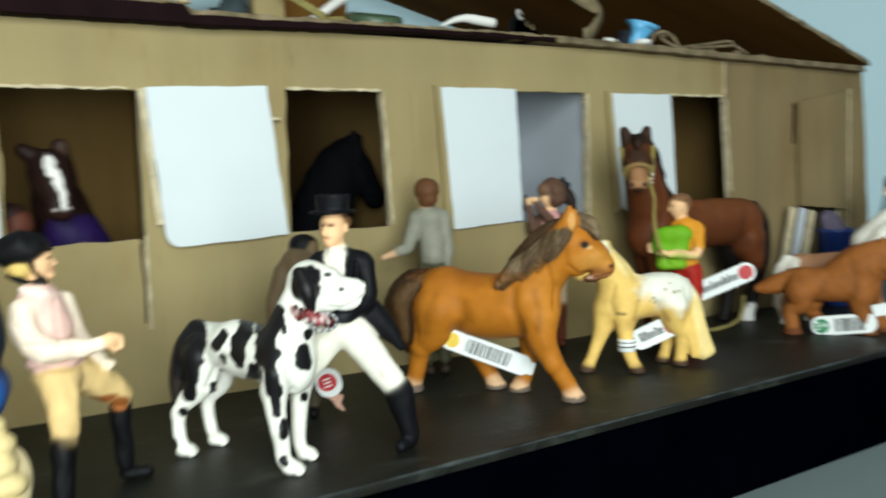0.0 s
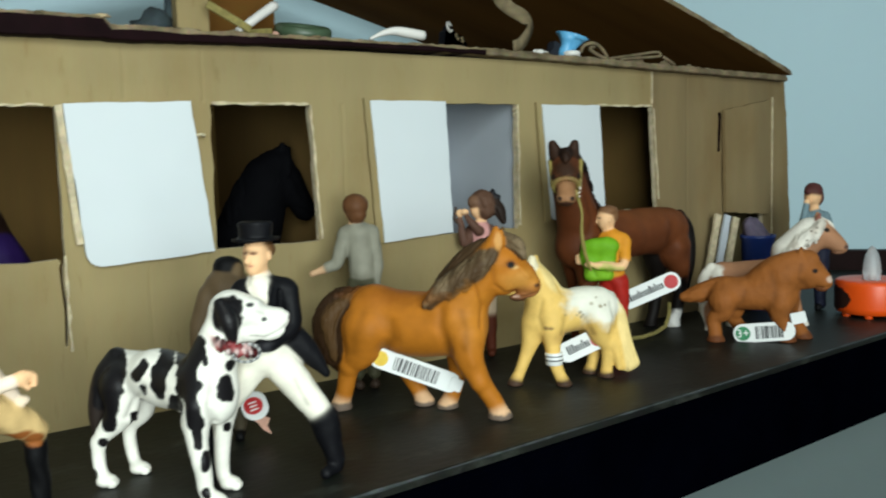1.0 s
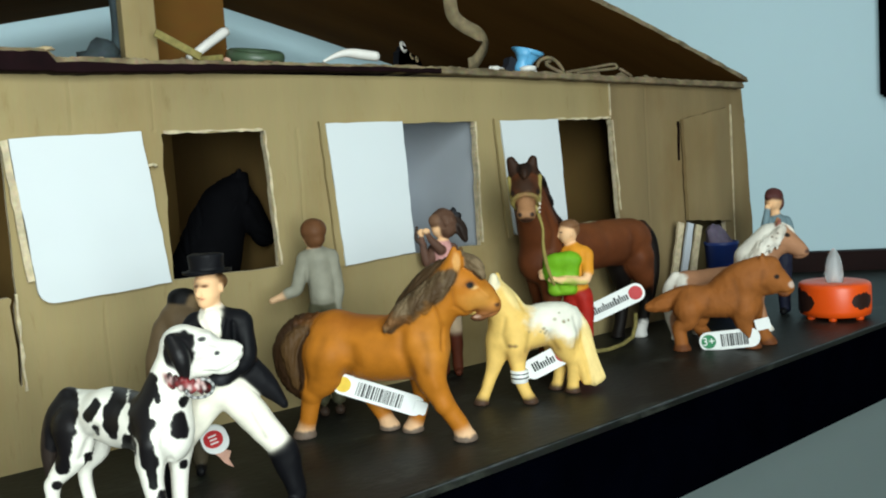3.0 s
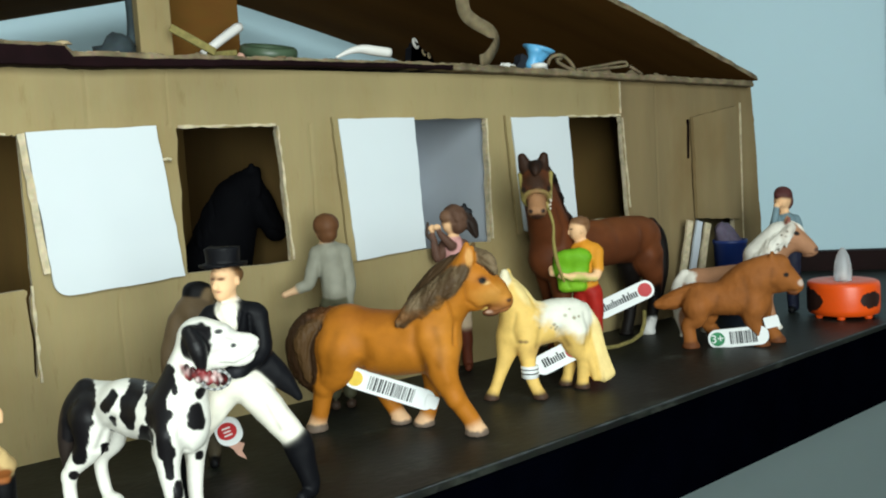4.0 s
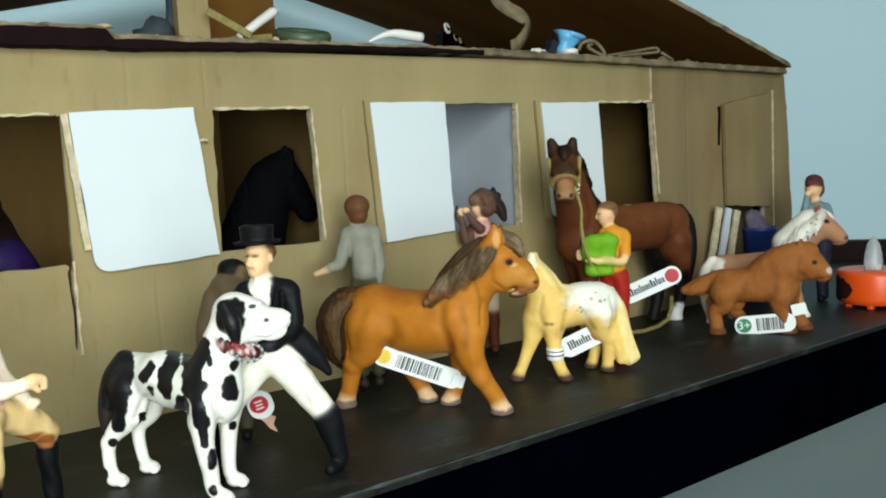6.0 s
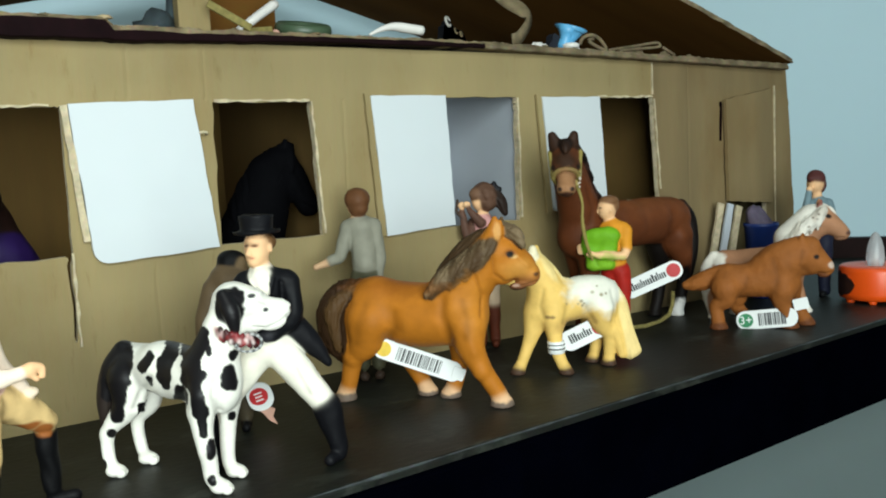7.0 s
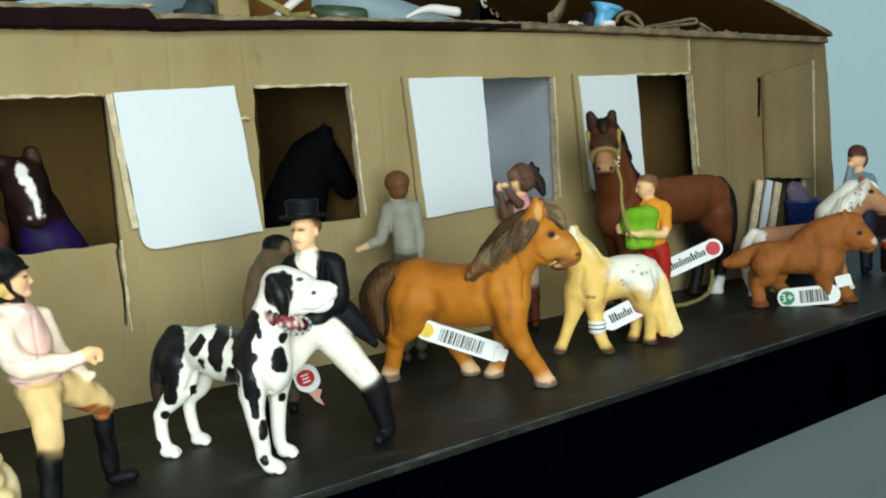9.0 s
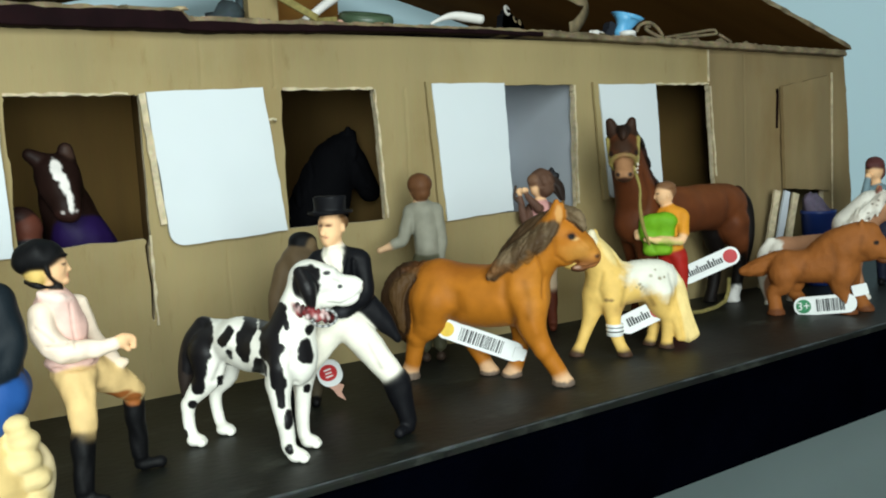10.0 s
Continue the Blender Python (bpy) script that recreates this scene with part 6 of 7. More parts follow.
    f.build("rider_figurine", M_FIG, -0.2000, -0.1300, -8, "toy rider in dark jacket and blue trousers, mounted", "rider figurine", z=0.0, lift=False)


def stall_horses():
    f = Figure(0.08)
    C, W = lin(34, 19, 15), lin(236, 230, 224)
    f.cone((0.9, 1.5, 7.6), 1.6, (0.15, 0.3, 10.4), 1.05, C, 0.3)
    f.cone((0.0, 0.0, 11.1), 1.06, (0.1, -1.3, 9.7), 0.72, C, 0.2)
    f.ball((0.05, -0.35, 10.6), (1.0, 0.7, 0.75), C, 0.3)
    f.ball((0.12, -1.45, 9.35), (0.62, 0.55, 0.5), lin(46, 26, 22), 0.15)
    f.cone((-0.5, 0.1, 11.65), 0.5, (-1.12, 0.0, 12.12), 0.32, C, 0.15)
    f.cone((0.5, 0.2, 11.75), 0.46, (0.5, 0.15, 12.35), 0.36, C, 0.15)
    f.dab((0.62, -0.2, 12.2), (0.3, 0.5, 0.45), lin(62, 44, 36), 0.4)
    f.cone((0.9, 1.5, 7.4), 1.5, (1.2, 3.0, 6.6), 1.5, C, 0.3)
    for x, y in ((0.0, 1.6), (1.9, 1.6), (0.2, 3.6), (2.0, 3.6)):
        leg(f, ((x, y, 6.0), (x, y, 4.2), (x, y, 2.6), (x, y, 0.9)), (0.95, 0.55, 0.44, 0.34), C, BLACK)
    f.dab((-0.12, -0.8, 11.3), (0.27, 0.9, 0.6), W, 0.1)
    f.dab((0.08, -1.2, 10.6), (0.23, 0.9, 0.6), W, 0.1)
    f.dab((0.22, -1.6, 9.9), (0.15, 0.9, 0.6), W, 0.1)
    f.dab((-0.15, -1.9, 9.35), (0.09, 0.4, 0.08), lin(190, 180, 176), 0.3)
    f.dab((0.45, -1.9, 9.4), (0.09, 0.4, 0.08), lin(190, 180, 176), 0.3)
    f.chain([(0.5, 0.3, 8.6), (0.9, 0.6, 7.9), (1.2, 0.8, 7.0)], [0.9, 1.35, 1.6], lin(34, 18, 66), 0.3)
    f.rumple = (0.8, 0.08)
    f.build("horse_figurine", M_FIG, -0.1640, 0.0290, 0, "dark bay toy horse with white blaze and purple rug", "horse figurine")
    f = Figure(0.08)
    f.ball((0, 0, 8.7), (0.72, 0.66, 0.8), lin(92, 50, 38), 0.1)
    f.ball((-0.25, 0.1, 9.25), (0.7, 0.66, 0.5), lin(44, 26, 22), 0.08)
    f.cone((0, 0, 7.4), 0.95, (0, 0, 5.2), 0.9, lin(40, 40, 44), 0.2)
    f.cone((-0.4, 0, 5.0), 0.6, (-0.4, 0, 0.3), 0.4, lin(50, 44, 40), 0.15)
    f.cone((0.4, 0, 5.0), 0.6, (0.4, 0, 0.3), 0.4, lin(50, 44, 40), 0.15)
    f.build("groom_figurine", M_FIG, -0.1810, 0.0170, -5, "small toy groom with reddish brown hair in the stall", "groom figurine")
    f = Figure(0.09)
    B = (0.0025, 0.0025, 0.0032)
    f.cone((-2.6, 0.8, 7.2), 2.0, (-1.3, 0.2, 11.0), 1.35, B, 0.4)
    f.cone((-0.75, 0.0, 11.6), 1.1, (-0.1, -0.2, 10.6), 0.85, B, 0.25)
    f.cone((-0.15, -0.2, 10.9), 0.85, (0.6, -0.45, 9.4), 0.66, B, 0.2)
    f.ball((0.68, -0.5, 9.15), (0.68, 0.55, 0.62), B, 0.15)
    f.ball((-0.55, -0.1, 10.3), (0.8, 0.6, 0.85), B, 0.2)
    f.cone((-0.55, -0.4, 12.4), 0.34, (-0.5, -0.45, 12.95), 0.16, B, 0.1)
    f.cone((0.1, 0.3, 12.2), 0.3, (0.25, 0.3, 12.75), 0.14, B, 0.1)
    f.flow, f.pitch, f.depth = Vector((-0.3, 0, -1)), 0.3, 0.1
    mane(f, ((-0.3, -0.3, 12.6), (-1.4, 0.1, 12.1), (-2.6, 0.4, 10.9), (-3.5, 0.6, 9.4)), (-0.35, -1.0, -1.6), 0.36, (B,), 8, 0.12, None, 8)
    f.line([(0.2, 9.3), (0.9, 8.95), (1.2, 9.1)], 0.08, 0.08)
    f.line([(-0.3, 11.2), (0.1, 10.4), (0.3, 9.8)], 0.18, 0.06)
    f.cone((-2.8, 0.8, 6.6), 1.6, (-3.6, 4.5, 6.6), 1.6, B, 0.3)
    for x, y in ((-3.4, 0.9), (-1.9, 0.9), (-4.3, 5.2), (-2.8, 5.2)):
        leg(f, ((x, y, 6.0), (x, y, 4.2), (x, y, 2.6), (x, y, 0.9)), (0.95, 0.55, 0.44, 0.34), B, B)
    f.build("horse_figurine", M_JET, 0.0040, 0.0450, 0, "black toy horse standing in a dark stall", "horse figurine")


great_dane()
dressage_rider()
woman_rider()
chestnut_pony()
cream_foal()
bay_horse()
pad_boy()
grey_boy()
pink_girl()
brown_rider()
shetland()
pale_maned_horse()
small_figures()
stall_horses()


# ---- tags, lamp and loft clutter ----
M_TAG = mat("glossy_paper_tag", lin(232, 234, 232), 0.35, 0.03, 60, 0.05, 300)
M_INK = mat("black_ink", lin(40, 42, 44), 0.5, 0.1, 200, 0.02, 300)
M_RED = mat("red_print", lin(190, 40, 44), 0.45, 0.1, 200, 0.02, 300)
M_GREEN = mat("green_print", lin(44, 130, 84), 0.45, 0.15, 200, 0.02, 300)
M_YELLOW = mat("yellow_print", lin(226, 190, 60), 0.45, 0.1, 200, 0.02, 300)
M_ORANGE = mat("orange_plastic", lin(236, 84, 18), 0.35, 0.06, 40, 0.05, 300)
M_SOOT = mat("black_print", lin(46, 22, 14), 0.5, 0.2, 120, 0.1, 300)
M_ROPE = mat("olive_rope", lin(132, 120, 66), 0.85, 0.25, 400, 0.6, 900)
M_GREENP = mat("dark_green_plastic", lin(70, 88, 66), 0.4, 0.15, 60, 0.1, 300)
M_BLUE = mat("sky_blue_plastic", lin(96, 170, 214), 0.4, 0.06, 60, 0.05, 300)
M_NAVY = mat("dark_navy_scrap", lin(24, 26, 36), 0.6, 0.3, 120, 0.3, 300)
M_PALE = mat("pale_plastic", lin(222, 218, 212), 0.45, 0.06, 80, 0.1, 300)
M_SCRAP = mat("tan_scrap", lin(168, 150, 116), 0.85, 0.25, 160, 0.5, 500)
M_PINK = mat("pinkish_paper", lin(206, 158, 138), 0.8, 0.15, 120, 0.3, 400)
M_GLASS = bpy.data.materials.new("clear_plastic")
M_GLASS.use_nodes = True
_p = M_GLASS.node_tree.nodes["Principled BSDF"]
_p.inputs["Transmission Weight"].default_value = 0.7
_p.inputs["Roughness"].default_value = 0.18
_p.inputs["Base Color"].default_value = (0.9, 0.93, 0.95, 1)
_p.inputs["IOR"].default_value = 1.35


def plate(w, h, r, y0, y1, cx=0.0, cz=0.0):
    """A flat plate with rounded ends, facing the negative y side."""
    bm = bmesh.new()
    pts = []
    for sx, sz, a0 in ((1, 1, 0), (-1, 1, 90), (-1, -1, 180), (1, -1, 270)):
        for q in range(7):
            a = radians(a0 + 15 * q)
            pts.append((cx + sx * (w / 2 - r) + r * math.cos(a), cz + sz * (h / 2 - r) + r * math.sin(a)))
    f = [bm.verts.new((x, y0, z)) for x, z in pts]
    g = [bm.verts.new((x, y1, z)) for x, z in pts]
    bm.faces.new(f)
    bm.faces.new(g[::-1])
    for i in range(len(pts)):
        j = (i + 1) % len(pts)
        bm.faces.new((f[j], f[i], g[i], g[j]))
    bmesh.ops.recalc_face_normals(bm, faces=bm.faces)
    return bm


def tag(m, w, h, label, disc=None, disc_x=0.0, bars=None, word=None, strap=None):
    t = empty("paper_tag", label, "tag", "paper tags on the figurines", m=m)
    part("card", plate(w, h, h * (0.46 if w > 0.02 else 0.12), -0.0004, 0.0004), M_TAG, t)
    if disc:
        part("disc", plate(h * 0.74, h * 0.74, h * 0.365, -0.0008, -0.0003, disc_x), disc, t)
    if bars:
        rnd = random.Random(int(w * 1e5))
        x = bars[0]
        while x < bars[1]:
            b = rnd.choice((0.0003, 0.0005, 0.0009))
            part("bar", box_bm(x, min(x + b, bars[1]), -0.0007, -0.0003, -h * 0.33, h * 0.33), M_INK, t)
            x += b + rnd.choice((0.0003, 0.0005, 0.0007))
    if word:
        x, rnd = word[0], random.Random(7)
        while x < word[1]:
            b = rnd.uniform(0.0008, 0.0013)
            part("bar", box_bm(x, x + b, -0.0007, -0.0003, -h * 0.16, h * (0.26 if x < word[0] + 0.002 or rnd.random() < 0.2 else 0.13)), M_INK, t)
            x += b + 0.0005
    if strap:
        part("strap", plate(strap[1] - strap[0], h * 0.62, h * 0.1, -0.0014, -0.0002, (strap[0] + strap[1]) / 2), M_TAG, t)
    return t


PONY, FOAL, SHET = pose(0.004, -0.088, 0, 0, 0, -33.9), pose(0.1012, -0.0850, 0, 0, 0, -39.9), pose(0.250, -0.092, 0, 0, 0, -54.1)
tag(PONY @ pose(-0.003, 0.006, 0.0200, 0, 21.5, 0), 0.044, 0.0098, "white paper tag with a barcode and yellow end", M_YELLOW, -0.0172, (-0.0105, 0.0115), strap=(0.0175, 0.0235))
tag(FOAL @ pose(0.0064, 0.0005, 0.0180, 0, -25, 0), 0.027, 0.0112, "white paper tag with a printed brand strip", M_RED, 0.0090, None, (-0.0085, 0.0040), strap=(-0.0165, -0.0115))
ft = empty("paper_band", "white paper band wrapped round the cream foal's leg", "tag", "paper tags on the figurines", m=FOAL @ pose(-0.0091, -0.0120, 0.0108))
part("band", lathe_bm([(0.0042, 0.0), (0.0044, 0.0002), (0.0047, 0.0062), (0.0045, 0.0064)], 24), M_TAG, ft, smooth=True)
for z in (0.0022, 0.0044):
    part("bar", lathe_bm([(0.0044, z), (0.00476, z + 0.0002), (0.0048, z + 0.0006), (0.0045, z + 0.0008)], 24), M_INK, ft)
tag(pose(0.2030, -0.0500, 0.0325, 0, 0, -46) @ pose(0, 0, 0, 0, -24, 0), 0.040, 0.0118, "long white paper tag with a red round mark", M_RED, 0.0143, None, (-0.016, 0.008))
st = tag(SHET @ pose(0.0065, -0.0030, 0.0064, 0, -6, 0), 0.036, 0.0118, "white paper tag with barcode and green disc", M_GREEN, -0.0124, (-0.0050, 0.0110))
tag(SHET @ pose(0.0262, -0.0030, 0.0160, 0, -14, 0), 0.0088, 0.0070, "small white paper label on the foal's leg", None)
tc = bpy.data.curves.new("age_mark", "FONT")
tc.body, tc.size, tc.align_x, tc.align_y = "3+", 0.0072, "CENTER", "CENTER"
tc.materials.append(M_TAG)
age = new("age_mark", tc)
age.parent = st
age.matrix_local = pose(-0.0124, -0.0010, 0.0, 90, 0, 0)
mt = pose(-0.0735, -0.0760, 0.0165, 0, 0, -22) @ pose(0, 0, 0, 12, -15, 0)
t = empty("round_tag", "round white paper tag with a red mark", "tag", "paper tags on the figurines", m=mt)
part("card", plate(0.0110, 0.0135, 0.0054, -0.0004, 0.0004), M_TAG, t)
part("disc", plate(0.0080, 0.0080, 0.0039, -0.0008, -0.0003, -0.0005, 0.0005), M_RED, t)
for x0, x1, z in ((-0.0022, 0.0012, 0.0022), (-0.0020, 0.0010, 0.0005), (-0.0022, 0.0012, -0.0012)):
    part("bar", box_bm(x0, x1, -0.0011, -0.0007, z - 0.0003, z + 0.0003), M_TAG, t)
part("strip", slab_bm([(-0.0030, -0.0050), (0.0010, -0.0055), (0.0042, -0.0085), (0.0022, -0.0115), (0.0028, -0.0160), (0.0000, -0.0125), (-0.0010, -0.0090)], 0.0006, 0.0014, 0.0002, 3, 0.002), M_PINK, t, "creased pinkish paper strip")

# lead rope lying in a loop
rope = [(0.176, -0.047, 0.018), (0.182, -0.046, 0.008), (0.190, -0.045, 0.003), (0.203, -0.043, 0.0016), (0.220, -0.040, 0.0018), (0.233, -0.037, 0.004), (0.240, -0.034, 0.010), (0.243, -0.032, 0.018)]
fine = []
for a, b in zip(rope, rope[1:]):
    fine += [Vector(a).lerp(Vector(b), q / 4) for q in range(4)]
fine.append(Vector(rope[-1]))
tagged(part("lead_rope", tube_bm(fine, 0.0014, 8), M_ROPE, smooth=True), "olive cord lead rope lying in a loop", "rope")


def tea_light():
    m = pose(0.3835, -0.0945, 0, 0, 0, -61)
    t = empty("novelty_lamp", "orange plastic novelty lamp with a clear flame bulb", "lamp", m=m)
    prof = [(0.0215, 0.0024), (0.0234, 0.0032), (0.0240, 0.007), (0.0240, 0.0222), (0.0235, 0.0246), (0.0222, 0.0256), (0.012, 0.0258), (0.0066, 0.0252)]
    part("body", lathe_bm(prof, 48), M_ORANGE, t, smooth=True)
    for a in (-145, -95, -35, 30, 150):
        part("foot", lathe_bm([(0.0022, 0.0), (0.0027, 0.0006), (0.0030, 0.0034)], 12), M_ORANGE, t).location = (0.0190 * math.cos(radians(a)), 0.0190 * math.sin(radians(a)), 0)
    for a0, a1, z0, z1, seed in ((158, 238, 0.0036, 0.0226, 4), (296, 342, 0.0075, 0.0205, 5)):
        bm = bmesh.new()
        rnd = random.Random(seed)
        n = 14
        lows, highs = [], []
        for q in range(n + 1):
            a, e = radians(a0 + (a1 - a0) * q / n), math.sin(math.pi * q / n) ** 0.5
            c = (z0 + z1) / 2
            lo_z = c - (c - z0) * e * rnd.uniform(0.75, 1.0)
            hi_z = c + (z1 - c) * e * rnd.uniform(0.75, 1.0) + 0.0002
            lows.append(bm.verts.new((0.02425 * math.cos(a), 0.02425 * math.sin(a), lo_z)))
            highs.append(bm.verts.new((0.02425 * math.cos(a), 0.02425 * math.sin(a), hi_z)))
        for q in range(n):
            bm.faces.new((lows[q], lows[q + 1], highs[q + 1], highs[q]))
        part("black_patch", bm, M_SOOT, t, "black printed patch")
    b = part("bulb", lathe_bm([(0.0060, 0.0250), (0.0062, 0.031), (0.0056, 0.037), (0.0042, 0.043), (0.0022, 0.0475), (0.0006, 0.049)], 24), M_GLASS, t, "clear plastic flame bulb", smooth=True)
    part("wick", lathe_bm([(0.0022, 0.0238), (0.0022, 0.029), (0.0008, 0.033)], 12), M_PALE, b, "pale inner stem")


tea_light()


def torus_bm(r, s, squash=1.0, n=28, k=8):
    bm = bmesh.new()
    rings = [[bm.verts.new(((r + s * math.cos(b)) * math.cos(a), (r + s * math.cos(b)) * math.sin(a), squash * s * math.sin(b))) for b in (2 * math.pi * j / k for j in range(k))] for a in (2 * math.pi * i / n for i in range(n))]
    for i in range(n):
        a, b = rings[i], rings[(i + 1) % n]
        for j in range(k):
            bm.faces.new((a[j], b[j], b[(j + 1) % k], a[(j + 1) % k]))
    bmesh.ops.recalc_face_normals(bm, faces=bm.faces)
    return bm


def loft_thing(name, bm, material, label, category, m=None, smooth=True):
    ob = part(name, bm, material, smooth=smooth)
    if m is not None:
        ob.matrix_world = m
    return tagged(ob, label, category)


LZ = 0.1842
loft_thing("plastic_ring", torus_bm(0.0140, 0.0022, 1.6), M_GREENP, "dark green plastic ring lying in the loft", "ring", pose(0.0100, 0.030, LZ + 0.0075, 14, 0, 0))
loft_thing("white_stick", tube_bm([(-0.026, 0.036, LZ + 0.0060), (-0.0135, 0.038, LZ + 0.0150), (-0.0040, 0.038, LZ + 0.0215), (-0.0015, 0.038, LZ + 0.0225)], [0.0024, 0.0026, 0.0028, 0.0022], 10), M_PALE, "white plastic stick leaning in the loft", "stick")
loft_thing("olive_stick", box_bm(-0.0125, 0.0125, -0.0008, 0.0008, -0.0020, 0.0020, 0.0004), M_ROPE, "flat olive stick leaning in the loft", "stick", pose(-0.0425, 0.0060, LZ + 0.0085, 0, 27, 0), False)
loft_thing("olive_stick", box_bm(-0.0100, 0.0100, -0.0008, 0.0008, -0.0015, 0.0015, 0.0004), M_ROPE, "flat olive stick lying in the loft", "stick", pose(-0.0250, 0.0120, LZ + 0.0030, 0, -8, 20), False)
bent = []
for q in range(16):
    u = q / 15
    bent.append((0.0335 + 0.0350 * u, -0.0035, LZ + 0.0006 + 0.0052 * math.sin(0.5 * math.pi * min(1, u / 0.5)) - 0.0030 * max(0, u - 0.5)))
loft_thing("white_tube", tube_bm(bent, [0.0007 + 0.0021 * min(1, q / 9) for q in range(16)], 10), M_PALE, "bent white plastic tube on the loft edge", "tube")
loft_thing("dark_scrap", slab_bm([(-0.006, 0.0), (0.011, 0.0), (0.009, 0.0045), (0.003, 0.0075), (-0.002, 0.0115), (-0.005, 0.008)], -0.003, 0.003, 0.0008, 4, 0.002), M_NAVY, "crumpled dark scrap on the loft edge", "scrap", pose(0.0870, -0.0030, LZ - 0.0006), False)
loft_thing("white_ring", torus_bm(0.0026, 0.0008), M_PALE, "tiny white ring on a dark scrap", "ring", pose(0.0850, -0.0060, LZ + 0.0098, 75, 0, 30))
# a twisted strip of card hanging from the roof
strip = [(0.1405, 0.018, 0.2478), (0.1400, 0.018, 0.2350), (0.1415, 0.018, 0.2200), (0.1480, 0.016, 0.2130), (0.1560, 0.012, 0.2075), (0.1580, 0.008, 0.2000), (0.1500, 0.002, 0.1935), (0.1400, -0.003, 0.1870), (0.1320, -0.006, 0.1846)]
bm = bmesh.new()
pts = []
for i in range(len(strip) - 1):
    p0, p1, p2, p3 = (Vector(strip[max(0, min(len(strip) - 1, i + d))]) for d in (-1, 0, 1, 2))
    for q in range(5):
        s = q / 5
        pts.append(0.5 * (2 * p1 + (p2 - p0) * s + (2 * p0 - 5 * p1 + 4 * p2 - p3) * s * s + (3 * p1 - p0 - 3 * p2 + p3) * s ** 3))
rows = []
for i, p in enumerate(pts):
    d = (pts[min(i + 1, len(pts) - 1)] - pts[max(i - 1, 0)]).normalized()
    a = 0.3 + 1.1 * math.sin(i * 0.16)
    w = d.cross(Vector((math.sin(a) * 0.5, 1, 0.2))).normalized() * 0.0042
    n = d.cross(w).normalized() * 0.0005
    rows.append([bm.verts.new(p + w + n), bm.verts.new(p - w + n), bm.verts.new(p - w - n), bm.verts.new(p + w - n)])
for a, b in zip(rows, rows[1:]):
    for k in range(4):
        bm.faces.new((a[k], b[k], b[(k + 1) % 4], a[(k + 1) % 4]))
bm.faces.new(rows[0])
bm.faces.new(rows[-1][::-1])
bmesh.ops.recalc_face_normals(bm, faces=bm.faces)
loft_thing("card_strip", bm, M_SCRAP, "twisted tan card strip hanging from the roof", "strip")
loft_thing("blue_cup", lathe_bm([(0.0044, 0.0), (0.0052, 0.0026), (0.0082, 0.0072), (0.0110, 0.0094), (0.0102, 0.0095), (0.0046, 0.0028)], 20), M_BLUE, "small sky blue plastic cup tipped over in the loft", "cup", pose(0.1846, 0.0010, LZ + 0.0022, 8, 14, 0))
loft_thing("dark_scrap", slab_bm([(-0.006, 0.0), (0.011, 0.0), (0.009, 0.0045), (0.003, 0.0075), (-0.002, 0.0115), (-0.005, 0.008)], -0.003, 0.003, 0.0008, 4, 0.002), M_NAVY, "crumpled dark scrap on the loft edge", "scrap", pose(0.0870, -0.0030, LZ - 0.0006), False)
loft_thing("white_ring", torus_bm(0.0026, 0.0008), M_PALE, "tiny white ring on a dark scrap", "ring", pose(0.0850, -0.0060, LZ + 0.0098, 75, 0, 30))
# a twisted strip of card hanging from the roof
strip = [(0.1405, 0.018, 0.2478), (0.1400, 0.018, 0.2350), (0.1415, 0.018, 0.2200), (0.1480, 0.016, 0.2130), (0.1560, 0.012, 0.2075), (0.1580, 0.008, 0.2000), (0.1500, 0.002, 0.1935), (0.1400, -0.003, 0.1870), (0.1320, -0.006, 0.1846)]
bm = bmesh.new()
pts = []
for i in range(len(strip) - 1):
    p0, p1, p2, p3 = (Vector(strip[max(0, min(len(strip) - 1, i + d))]) for d in (-1, 0, 1, 2))
    for q in range(5):
        s = q / 5
        pts.append(0.5 * (2 * p1 + (p2 - p0) * s + (2 * p0 - 5 * p1 + 4 * p2 - p3) * s * s + (3 * p1 - p0 - 3 * p2 + p3) * s ** 3))
rows = []
for i, p in enumerate(pts):
    d = (pts[min(i + 1, len(pts) - 1)] - pts[max(i - 1, 0)]).normalized()
    a = 0.3 + 1.1 * math.sin(i * 0.16)
    w = d.cross(Vector((math.sin(a) * 0.5, 1, 0.2))).normalized() * 0.0042
    n = d.cross(w).normalized() * 0.0005
    rows.append([bm.verts.new(p + w + n), bm.verts.new(p - w + n), bm.verts.new(p - w - n), bm.verts.new(p + w - n)])
for a, b in zip(rows, rows[1:]):
    for k in range(4):
        bm.faces.new((a[k], b[k], b[(k + 1) % 4], a[(k + 1) % 4]))
bm.faces.new(rows[0])
bm.faces.new(rows[-1][::-1])
bmesh.ops.recalc_face_normals(bm, faces=bm.faces)
loft_thing("card_strip", bm, M_SCRAP, "twisted tan card strip hanging from the roof", "strip")
loft_thing("blue_cup", lathe_bm([(0.0050, 0.0), (0.0048, 0.003), (0.0036, 0.0066), (0.0048, 0.0100), (0.0072, 0.0148), (0.0066, 0.0147), (0.0036, 0.0080)], 20), M_BLUE, "small sky blue plastic cup in the loft", "cup", pose(0.1810, 0.0010, LZ - 0.0018, 12, 8, 0))
loft_thing("pale_disc", lathe_bm([(0.0055, 0.0), (0.0058, 0.0022), (0.0040, 0.0032)], 18), M_PALE, "small pale plastic disc in the loft", "disc", pose(0.1830, -0.0035, LZ - 0.0020))
